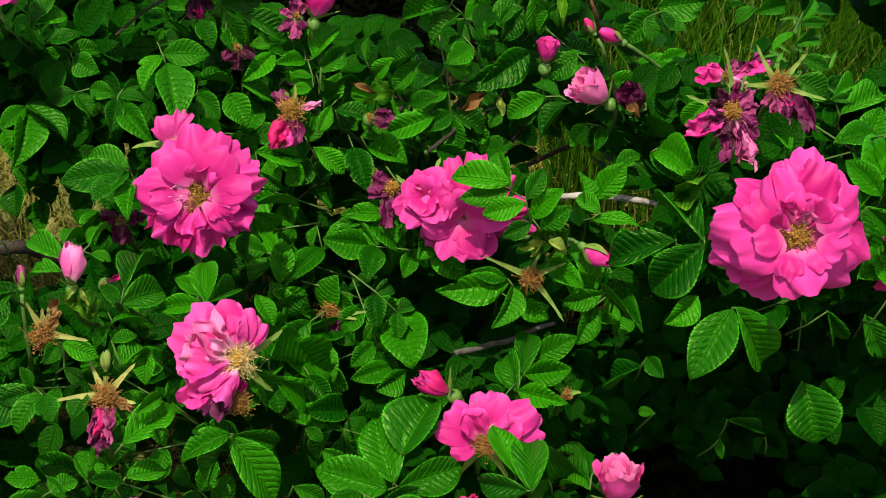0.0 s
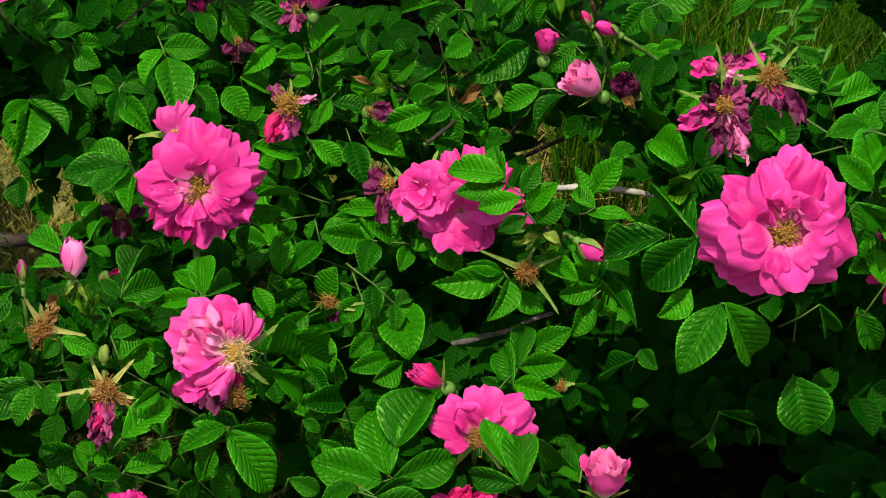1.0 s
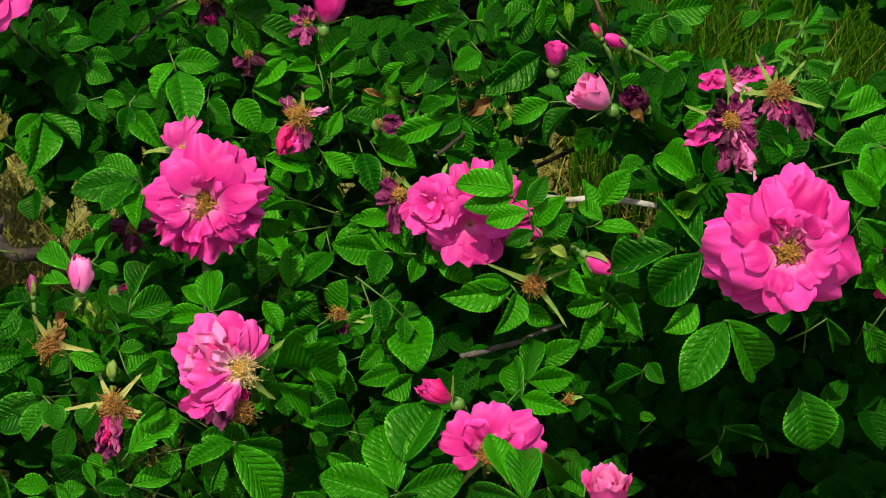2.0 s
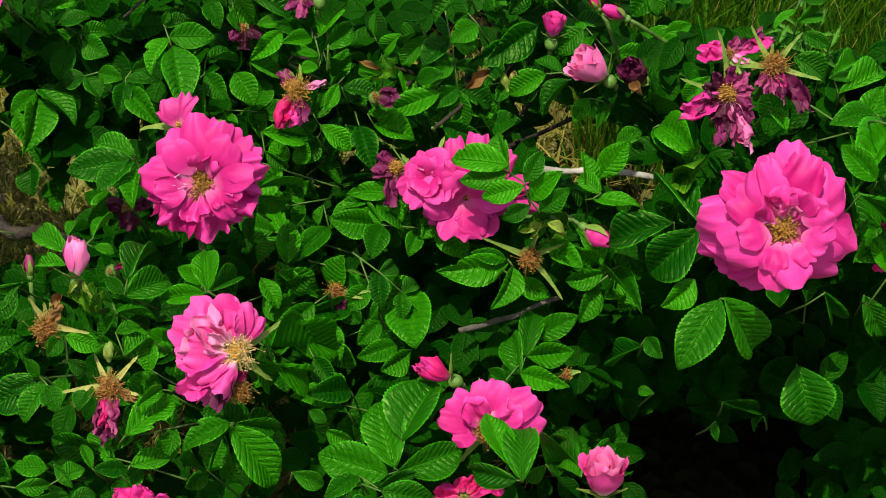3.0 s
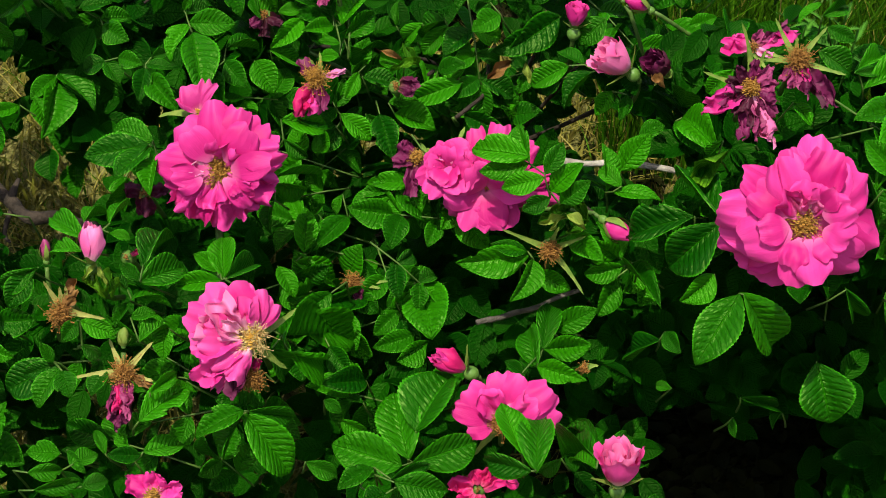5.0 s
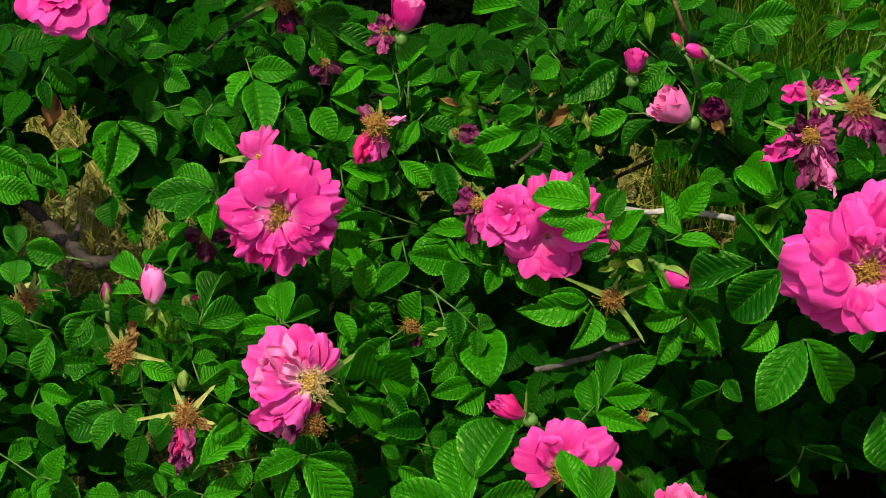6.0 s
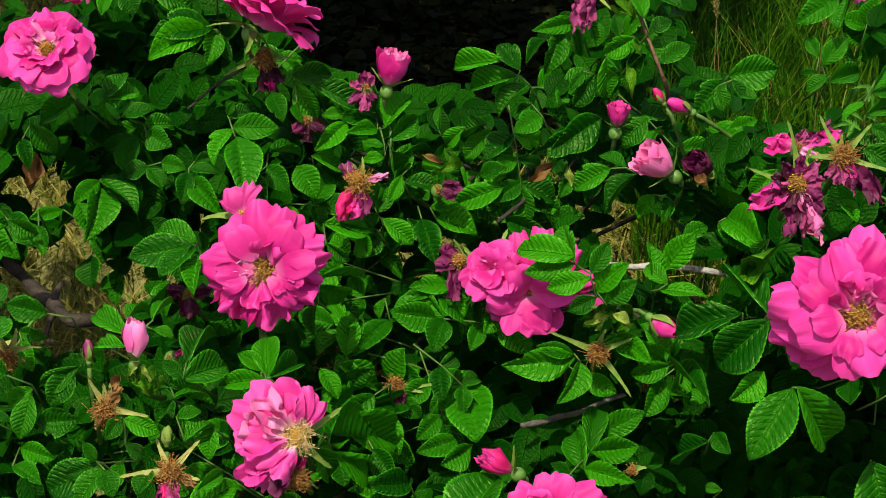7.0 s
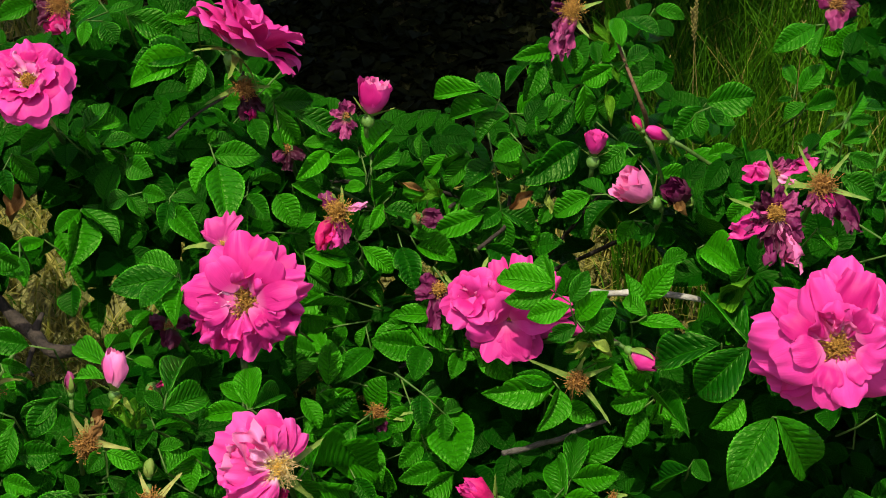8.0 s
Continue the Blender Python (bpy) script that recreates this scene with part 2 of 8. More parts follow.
GRASS = blade_material("grass_green", (0.012, 0.070, 0.001), (0.065, 0.175, 0.003))
STRAW = blade_material("grass_straw", (0.13, 0.13, 0.014), (0.36, 0.30, 0.070))


def behind_right(rng):
    return 0.12 + abs(rng.gauss(0, 0.6)), 0.55 + abs(rng.gauss(0, 0.6))


def all_behind(rng):
    while True:
        x, y = rng.gauss(-0.1, 0.85), 0.75 + rng.gauss(0, 0.75)
        # no blades where the darkened litter lies, under the shrub and the bush
        if not (-0.48 < x < 0.10 and y > 0.74) and not (0.06 < x < 0.75 and y < 0.42) and not (x > 0.14 and rng.random() < 0.6):
            return x, y


tagged(grass_field("tall_grass", GRASS, 15000, behind_right, (0.06, 0.30), (0.0008, 0.0019), 4, 0.24), "tall thin green grass behind the bush", "grass", kind="stuff")
tagged(grass_field("tall_dry_grass", STRAW, 1100, behind_right, (0.05, 0.26), (0.0006, 0.0014), 14, 0.25), "thin straw-coloured grass stems among the green", "grass", kind="stuff")
tagged(grass_field("dry_grass", STRAW, 42000, all_behind, (0.02, 0.075), (0.0008, 0.0024), 5, 0.6), "short dry straw-coloured grass on the bank", "grass", kind="stuff")
tagged(grass_field("short_grass", GRASS, 9000, all_behind, (0.02, 0.08), (0.0006, 0.0014), 6, 0.6), "short green grass among the straw", "grass", kind="stuff")


# ---- rose bush ----
TO_EYE = Vector((0.02, -0.80, 0.60)).normalized()
UP = Vector((0, 0, 1))
SWAYING = []
bush = tagged(new("rose_bush"), "rugosa rose bush with dense glossy wrinkled green leaves", "rose bush")
bush.empty_display_size = 0.05


def leaflet_mesh(seed, veins=10, steps=5, cols=4):
    """One toothed leaflet of length 1 along Y and width about 1 along X, quilted between its side veins."""
    rng = random.Random(seed)
    rows = veins * steps
    fold, droop, twist = rng.uniform(0.28, 0.95), rng.uniform(-0.06, 0.30), rng.uniform(-0.25, 0.25)
    lean = rng.uniform(-0.22, 0.22)
    belly, wave = rng.uniform(0.48, 0.57), rng.uniform(0.0, 6.0)
    blunt = rng.uniform(0.66, 0.86)
    bite = rng.uniform(0.25, 0.8) if rng.random() < 0.25 else -1

    def place(u, v):
        a = 2 * u - 1
        k = round(v * rows)
        out = abs(a)
        y = v + 1.15 * out * v * (1 - v) ** 1.35
        w = 0.5 * (max(0.0, math.sin(math.pi * min(y, 1.0) ** (math.log(0.5) / math.log(belly)))) ** blunt)
        if out > 0.99 and 0 < v < 1:
            w *= 0.965 if k % 2 else 1.015
            if abs(v - bite) < 0.06 and a > 0:
                w *= 0.72
        swell = abs(math.sin(math.pi * v * veins)) ** 0.55 * (1.0 if 0 < v < 1 else 0)
        quilt = (0.013 + 0.010 * noise.noise((a * 1.5, v * 2.5, seed * 3.1))) * (swell - 0.5) * math.sin(math.pi * min(0.10 + out * 0.80, 1)) * min(1.0, 4 * v * (1 - v) + 0.2)
        quilt += 0.012 * noise.noise((a * 4.0, v * 9.0, seed * 1.7)) * min(1.0, 3 * out)
        z = (fold + lean * a) * out * w * (1.15 - 0.45 * out) - droop * v * v + quilt - 0.030 * out ** 5
        z += 0.028 * math.sin(6 * v + wave + 2 * a) * out + twist * a * w * v
        return (a * w, y, z)

    bm = sheet(bmesh.new(), 2 * cols, rows, place)
    bmesh.ops.remove_doubles(bm, verts=bm.verts, dist=1e-5)
    me = bpy.data.meshes.new("leaflet")
    bm.to_mesh(me)
    bm.free()
    for p in me.polygons:
        p.use_smooth = True
    me.materials.append(LEAF)
    return me


LEAFLETS = [leaflet_mesh(s) for s in range(22)]
leaf_rng = random.Random(11)


def old_leaf(base, tip, width, material, label):
    """A single dead or yellowed leaflet, curled, still on the bush."""
    base, tip = Vector(base), Vector(tip)
    size = (tip - base).length
    rng = random.Random(int(size * 1e5))

    def place(u, v):
        a = 2 * u - 1
        w = 0.5 * width * math.sin(math.pi * min(v, 1.0)) ** 0.7 if 0 < v < 1 else 0
        w *= 0.85 + 0.55 * noise.noise((a * 1.5, v * 3.5, size * 60))
        return (a * w, v, 0.9 * width * a * a + 0.16 * math.sin(5 * v + a) + 0.16 * noise.noise((a * 3, v * 4, size * 90)))

    ob = part("leaf", sheet(bmesh.new(), 6, 12, place), material, bush, label)
    ob.matrix_basis = frame_of(base, tip - base, TO_EYE + Vector((rng.uniform(-0.5, 0.5), 0, 0.4)), size, size, size)


def leaf(stalk, *blades):
    """A compound leaf of the bush: its stalk's points, then (base, tip, width, tilt) for each leaflet; tilt swings the blade off the light, and 0 lays it nearly flat to the front."""
    bm = tube(bmesh.new(), stalk, [0.0008 - 0.0003 * k / max(1, len(stalk) - 1) for k in range(len(stalk))], 5)
    rib = part("leaf", bm, STEM, bush)
    SWAYING.append((rib, Vector(stalk[-1])))
    for base, tip, width, tilt in blades:
        base, tip = Vector(base), Vector(tip)
        along = tip - base
        toss = Vector((leaf_rng.gauss(0, 0.42) + tilt, leaf_rng.gauss(0, 0.26), leaf_rng.gauss(0, 0.20)))
        n = TO_EYE * 0.85 + UP * 0.32 + toss if tilt else TO_EYE + toss * 0.75
        size = along.length
        ob = new("leaflet", leaf_rng.choice(LEAFLETS))
        ob.parent = rib
        ob.matrix_basis = frame_of(base, along, n, width * size * 1.10, size, size)


def cane(points, r0, r1, material=None, label=""):
    pts = [Vector(p) for p in points]
    smooth = []
    for k in range(len(pts) - 1):
        for s in range(4):
            q = s / 4
            p0, p1, p2, p3 = pts[max(k - 1, 0)], pts[k], pts[k + 1], pts[min(k + 2, len(pts) - 1)]
            smooth.append(0.5 * (2 * p1 + (p2 - p0) * q + (2 * p0 - 5 * p1 + 4 * p2 - p3) * q * q + (3 * p1 - p0 - 3 * p2 + p3) * q ** 3))
    smooth.append(pts[-1])
    n = len(smooth) - 1
    wob = [p + Vector([noise.noise(p * 40 + Vector((k, 0, 0))) * 0.002 for k in range(3)]) for p in smooth]
    return part("cane", tube(bmesh.new(), wob, [(r0 + (r1 - r0) * k / n) * (1 + 0.35 * noise.noise(wob[k] * 110)) for k in range(n + 1)], 8), material or CANE, bush, label)


# ---- flowers ----
def petal(name, parent, m, length, width, cup, curl, ruffle, seed, material, label="", nu=18, nv=16, dome=0.0):
    """A thin petal that springs from m along its Y: a narrow claw, a broad round blade, cupped, curling back at its lip, softly waved along its edge. dome: how far its sides bend back."""
    rng = random.Random(seed)
    o1, o2, notch = rng.uniform(0, 9), rng.uniform(0, 9), rng.uniform(0.0, 0.09)
    lop, crease = rng.uniform(-0.10, 0.10), rng.uniform(-1.0, 1.0)

    def place(u, v):
        a = 2 * u - 1
        if v < 0.60:
            w = 0.16 + 0.84 * math.sin(0.5 * math.pi * v / 0.60) ** 0.85
        else:
            w = math.sqrt(1.0 - 0.40 * ((v - 0.60) / 0.40) ** 2.6)
        w *= width * 0.5
        y = length * (v - (0.06 + 0.07 * a * a) * a * a * v ** 3 - notch * math.exp(-(a / 0.22) ** 2) * v ** 7)
        y += length * v ** 4 * ((0.04 + 0.15 * ruffle) * noise.noise((a * 1.5 + o1, 0.3, o2)) + 0.05 * ruffle * noise.noise((a * 4.0 + o1, 0.9, o2)))
        z = length * 0.50 * (cup * v - curl * v ** 3) + width * 0.13 * cup * a * a * v * (1 - 1.3 * v * v) - dome * width * a * a * v
        rim = max(0.0, v - 0.35) * (0.30 + 0.70 * a * a) * 1.3
        z += ruffle * length * rim * (0.20 * math.sin(2.8 * a + o1) + 0.62 * noise.noise((a * 1.7 + o1, v * 1.8, o2)) + 0.16 * noise.noise((a * 4.6 + o2, v * 3.0, o1)))
        z += 0.10 * ruffle * length * v * noise.noise((a * 2.2 + o2, v * 1.2, o1 + 6))
        z += 0.03 * length * v * math.exp(-((a - 0.4 * crease) / 0.16) ** 2) * crease
        x = a * w + lop * length * v * v + ruffle * 0.25 * w * noise.noise((v * 2.5, a, o1 + 2)) * v
        return (x, y, z)

    ob = part(name, sheet(bmesh.new(), nu, nv, place), material, parent, label)
    ob.matrix_basis = m
    return ob


def stamens(parent, m, radius, height, count, seed, material, label="", wild=0.28):
    """A tuft of thin filaments with small anthers, standing round Z of m; wild: how tangled they are."""
    rng = random.Random(seed)
    bm = bmesh.new()
    ball(bm, Matrix.Diagonal((radius * 0.40, radius * 0.40, height * 0.35, 1)), 10, 6)
    for _ in range(round(count * 1.5)):
        t, q = rng.uniform(0, 2 * math.pi), rng.random() ** 0.8 * rng.choice((0.8, 1.0, 1.25))
        out = Vector((math.cos(t), math.sin(t), 0)) * radius * q
        top = out + Vector((rng.gauss(0, wild) * radius, rng.gauss(0, wild) * radius, height * rng.uniform(0.45, 1.15) * (1.1 - 0.5 * q)))
        bow = Vector((rng.gauss(0, wild), rng.gauss(0, wild), rng.gauss(0, wild))) * radius * 0.6
        tube(bm, [out * 0.25, out * 0.7 + Vector((0, 0, height * 0.4)) + bow, top], [0.00022, 0.00018, 0.00014], 3)
        if rng.random() < 0.8:
            bmesh.ops.create_icosphere(bm, subdivisions=1, radius=0.00042 * rng.uniform(0.6, 1.5), matrix=Matrix.Translation(top) @ Euler((rng.uniform(0, 3), rng.uniform(0, 3), 0)).to_matrix().to_4x4() @ Matrix.Diagonal((1.8, 0.8, 0.7, 1)))
    ob = part("stamen_tuft", bm, material, parent, label)
    ob.matrix_basis = m
    return ob


def sepal(parent, m, length, width, curl, seed, material=None):
    rng = random.Random(seed)
    off = rng.uniform(-0.3, 0.3)

    def place(u, v):
        a = 2 * u - 1
        w = width * 0.5 * (1 - v) ** 0.8 * (1 + 1.3 * math.exp(-((v - 0.9) / 0.08) ** 2))
        return (a * w + off * length * v * v, length * v, length * curl * v * v + 0.35 * w * abs(a))

    ob = part("sepal", sheet(bmesh.new(), 2, 7, place), material or SEPAL, parent)
    ob.matrix_basis = m
    return ob


def spoke(t, lift, r=0.0, up=0.0):
    """A pose round Z: Y runs outward at the turn t (radians), raised by lift (radians) from the flat; Z looks inward and up."""
    return Matrix.Rotation(t - math.pi / 2, 4, "Z") @ Matrix.Translation((0, r, up)) @ Matrix.Rotation(lift, 4, "X")


def facing(place, axis, spin=0.0):
    """A pose whose Z runs along axis."""
    m = Vector(axis).normalized().to_track_quat("Z", "Y").to_matrix().to_4x4() @ Matrix.Rotation(spin, 4, "Z")
    m.translation = Vector(place)
    return m


def stem_under(thing, foot, r=0.0017, bow=0.12, label=""):
    """A stem from under the flower (its own origin) to a place in the bush."""
    inv = thing.matrix_basis.inverted()
    a, b = Vector((0, 0, -0.012)), inv @ Vector(foot)
    mid = a.lerp(b, 0.35) + Vector((0, 0, -bow * (b - a).length))
    pts = [a.lerp(mid, s / 4).lerp(mid.lerp(b, s / 4), s / 4) for s in range(5)]
    return part("stem", tube(bmesh.new(), [a + Vector((0, 0, 0.006))] + pts, [r, r * 1.05, r, r, r, r * 1.1], 7), STEM, thing, label)


def hip_under(thing, r=0.0055, material=None):
    return part("hip", ball(bmesh.new(), Matrix.Translation((0, 0, -1.25 * r)) @ Matrix.Diagonal((r, r, r * 1.1, 1))), material or HIP, thing)


def thing_at(name, place, axis, spin, label, category, group):
    ob = tagged(new(name), label, category, group)
    ob.empty_display_size = 0.02
    ob.matrix_basis = facing(place, axis, spin)
    return ob


def open_rose(place, axis, radius, seed, foot, label, petals=(), rings=(), spin=0.0, material=None, ruffle=0.17, faded=3, fade_at=(60, 130), gold=None, tuft=0.21, tuft_at=(0, 0), heart=(), stamen_count=190, spread=1.2):
    """A double rose wide open. heart: (turn, length, width, lift, material) of crumpled petals round the middle. petals: rows of (turn in degrees, length, width, lift) in shares of the radius; rings: rows of
    (count, length, lift) for roses whose petals stand evenly. Golden stamens in the middle."""
    rng = random.Random(seed)
    ob = thing_at("rose_flower", place, axis, spin, label, "rose flower", "open roses")
    rows = list(petals)
    for ring, (count, share, lift) in enumerate(rings):
        for i in range(count):
            rows.append((360 * (i + 0.5 * (ring % 2) + rng.uniform(-0.25, 0.25)) / count, share * rng.uniform(0.85, 1.1), share * rng.uniform(0.55, 0.85), lift + rng.uniform(-0.15, 0.15)))
    for k, (turn, long, wide, lift) in enumerate(rows):
        root = radius * ((0.17 if 0.2 < lift and tuft > 0.15 else 0.10) + 0.16 * min(lift, 0.9)) * (1.0 if tuft > 0.1 else 0.25)
        frill = ruffle * (1.0 if long > 0.78 else 1.9)
        long, wide = (long * radius - root) / max(0.6, math.cos(lift)), wide * radius * (spread if long > 0.78 and lift < 0.6 else 0.92)
        m = spoke(radians(turn), lift + rng.uniform(-0.16, 0.16), root, 0.0005 * k) @ Matrix.Rotation(rng.uniform(-0.24, 0.24), 4, "Y")
        petal("petal", ob, m, long, wide, rng.uniform(0.30, 0.62), rng.uniform(0.40, 0.95), frill * rng.uniform(0.8, 1.6), seed * 97 + k, material or PINK, dome=rng.uniform(0.0, 0.20) if lift < 0.5 else rng.uniform(-0.15, 0.1))
    for i in range(faded):
        t = radians(fade_at[0] + (fade_at[1] - fade_at[0]) * (i + 0.5) / faded)
        m = spoke(t, 0.95 + rng.uniform(-0.3, 0.2), radius * 0.14, 0.004)
        petal("petal", ob, m, radius * 0.34, radius * 0.26, 0.6, 1.1, 0.6, seed * 31 + i, WHITE, "faded whitish curled petal", 7, 7)
    for k, (turn, long, wide, lift, mat) in enumerate(heart):
        limp = shrivel(ob, turn, long * radius, wide * radius, lift, seed * 13 + k, mat, "pale crumpled petal" if mat == WHITE else "", 0.05, 0.5)
        limp.matrix_basis = spoke(radians(turn), lift, radius * (0.19 if mat == WHITE else 0.16), 0.008 if mat == WHITE else 0.006)
    stamens(ob, Matrix.Translation((tuft_at[0] * radius, tuft_at[1] * radius, 0.003)), radius * tuft, radius * 0.22, stamen_count, seed, gold or STAMEN, "golden stamens")
    if gold == CREAM:
        stamens(ob, Matrix.Translation((0, 0, 0.005)), radius * tuft * 0.45, radius * 0.2, 60, seed + 1, STAMEN, "deep yellow core of the stamens")
    for i in range(5):
        sepal(ob, spoke(2 * math.pi * i / 5 + 0.3, -0.15, 0.003, -0.004), 0.028, 0.007, -0.3, seed + i)
    hip_under(ob)
    stem_under(ob, foot)
    return ob


def half_open(place, axis, size, seed, foot, label, material=None, inner=None, layers=(4, 4, 3), plump=0.42, gape=0.35, sepals=5, hip=0.0048, crumple=1.0):
    """A rose just opening: broad petals wrapped round one another in a cup on its hip; gape: how far the lips part."""
    rng = random.Random(seed)
    ob = thing_at("rose_bud", place, axis, rng.uniform(0, 6), label, "rose bud", "rose buds")
    for ring, count in enumerate(layers):
        for i in range(count):
            turn = 2 * math.pi * (i + 0.5 * ring + rng.uniform(-0.12, 0.12)) / count
            tall, o1 = (0.92, 1.0, 0.95)[ring] * rng.uniform(0.92, 1.06), rng.uniform(0, 9)
            span = (2.3, 2.4, 2.6)[ring] * rng.uniform(0.9, 1.05)
            near = (1.0, 0.76, 0.50)[ring]

            def wrap(u, v, turn=turn, tall=tall, o1=o1, span=span, near=near, ring=ring):
                a = turn + (u - 0.5) * span * (0.35 + 0.65 * math.sin(math.pi * min(0.12 + 0.62 * v, 1.0)))
                e = 2 * u - 1
                swell = math.sin(math.pi * min(0.08 + 0.60 * v, 1.0)) ** 0.75
                r = size * plump * near * (swell * (1 + 0.07 * e) + gape * (0.9 - 0.3 * ring) * v ** 5)
                r += size * crumple * (0.09 * noise.noise((e * 1.6 + o1, v * 2.0, o1)) + 0.035 * noise.noise((e * 4.5 + o1, v * 3.0, o1))) * v
                z = size * tall * v * (1 - 0.16 * e * e * v * v) + size * 0.12 * crumple * noise.noise((e * 2.4 + o1, 3.1, o1)) * v * v
                return (r * math.cos(a), r * math.sin(a), z)

            part("petal", sheet(bmesh.new(), 12, 10, wrap), (inner or material or PALE) if ring else (material or PALE), ob)
    for i in range(sepals):
        sepal(ob, spoke(2 * math.pi * i / 5, 0.55, 0.003, -0.002), size * rng.uniform(0.5, 0.8), 0.006, 0.1, seed + i)
    hip_under(ob, hip)
    stem_under(ob, foot)
    return ob


def closed_bud(place, axis, size, seed, foot, label, material=None, width=0.34):
    """A pointed bud: petals furled in a spiral, held by green sepals."""
    rng = random.Random(seed)
    ob = thing_at("rose_bud", place, axis, rng.uniform(0, 6), label, "rose bud", "rose buds")
    for i in range(5):
        turn = 2 * math.pi * i / 5 + rng.uniform(-0.2, 0.2)

        def place_petal(u, v, turn=turn, k=i):
            a = turn + (u - 0.5) * 2.4
            r = size * width * (math.sin(math.pi * min(0.10 + 0.80 * v, 1.0)) ** 0.8) * (0.90 + 0.05 * k) * (1 + 0.12 * (u - 0.5))
            return (r * math.cos(a), r * math.sin(a), size * (v ** 0.95) * (0.98 - 0.035 * k + 0.07 * math.sin(3 * u)))

        part("petal", sheet(bmesh.new(), 8, 8, place_petal), material or RED, ob)
    for i in range(5):
        turn, tall = 2 * math.pi * (i + rng.uniform(-0.2, 0.2)) / 5, rng.uniform(0.60, 1.0)

        def place_sepal(u, v, turn=turn, tall=tall):
            a = turn + (u - 0.5) * 1.15 * (1 - v) ** 0.7
            h = v * tall
            r = size * width * 1.10 * (math.sin(math.pi * min(0.10 + 0.80 * h, 1.0)) ** 0.8) + 0.0006 + size * 0.10 * v * v
            return (r * math.cos(a), r * math.sin(a), size * h - 0.0015)

        part("sepal", sheet(bmesh.new(), 3, 7, place_sepal), SEPAL, ob)
    hip_under(ob, min(0.0046, size * 0.17))
    stem_under(ob, foot, 0.0014)
    return ob


def shrivel(parent, turn, long, wide, lift, seed, material, label="", crush=0.13, taper=0.75):
    """A limp, crumpled petal that runs from the middle at a turn (degrees) in the flower's plane."""
    o = seed * 3.7

    def place(u, v):
        a = 2 * u - 1
        w = wide * 0.5 * (0.35 + 0.65 * math.sin(math.pi * min(0.15 + taper * v, 1.0)))
        p = Vector((a * w, long * v, 0.45 * w * math.sin(4.2 * a + o) + 0.5 * w * a * a * math.sin(2.5 * v + o) - 0.12 * long * v * v))
        q = Vector((a * 1.3, v * 2.6, o))
        rough = Vector((noise.noise(q), noise.noise(q + Vector((9, 0, 0))), noise.noise(q + Vector((0, 9, 0)))))
        fine = Vector((noise.noise(q * 2.7), noise.noise(q * 2.7 + Vector((5, 0, 0))), noise.noise(q * 2.7 + Vector((0, 5, 0)))))
        return p + (rough * 0.20 * long + fine * crush * long) * min(1.0, 0.25 + v)

    ob = part("petal", sheet(bmesh.new(), 12, 14, place), material, parent, label)
    ob.matrix_basis = spoke(radians(turn), lift, 0.003, 0.001)
    return ob


def spent_rose(place, axis, seed, foot, label, petals=(), sepals=(), tuft=0.008, tall=0.009, count=200, hip=0.005, gold=None, skin=None, sepal_skin=None):
    """A faded rose. petals: (turn, length, width, lift, material) of limp petals, in degrees, millimetres and radians;
    sepals: (turn, length, lift); tuft, tall: the dry stamens' radius and height in metres."""
    ob = thing_at("spent_rose", place, axis, 0.0, label, "spent rose", "spent roses")
    stamens(ob, Matrix.Translation((0, 0, 0.001)), tuft * 0.78, tall * 0.85, count, seed, gold or DRY, "dry brown stamens", 0.34)
    for k, (turn, long, wide, lift, mat) in enumerate(petals):
        shrivel(ob, turn, long / 1000, wide / 1000, lift, seed * 7 + k, mat, "petal still pink" if mat in (PINK, PALE) else "")
    for k, (turn, long, lift) in enumerate(sepals):
        sepal(ob, spoke(radians(turn), lift, 0.003, -0.001), long / 1000, 0.0048, 0.15, seed + k, sepal_skin)
    hip_under(ob, hip, skin)
    stem_under(ob, foot)
    return ob


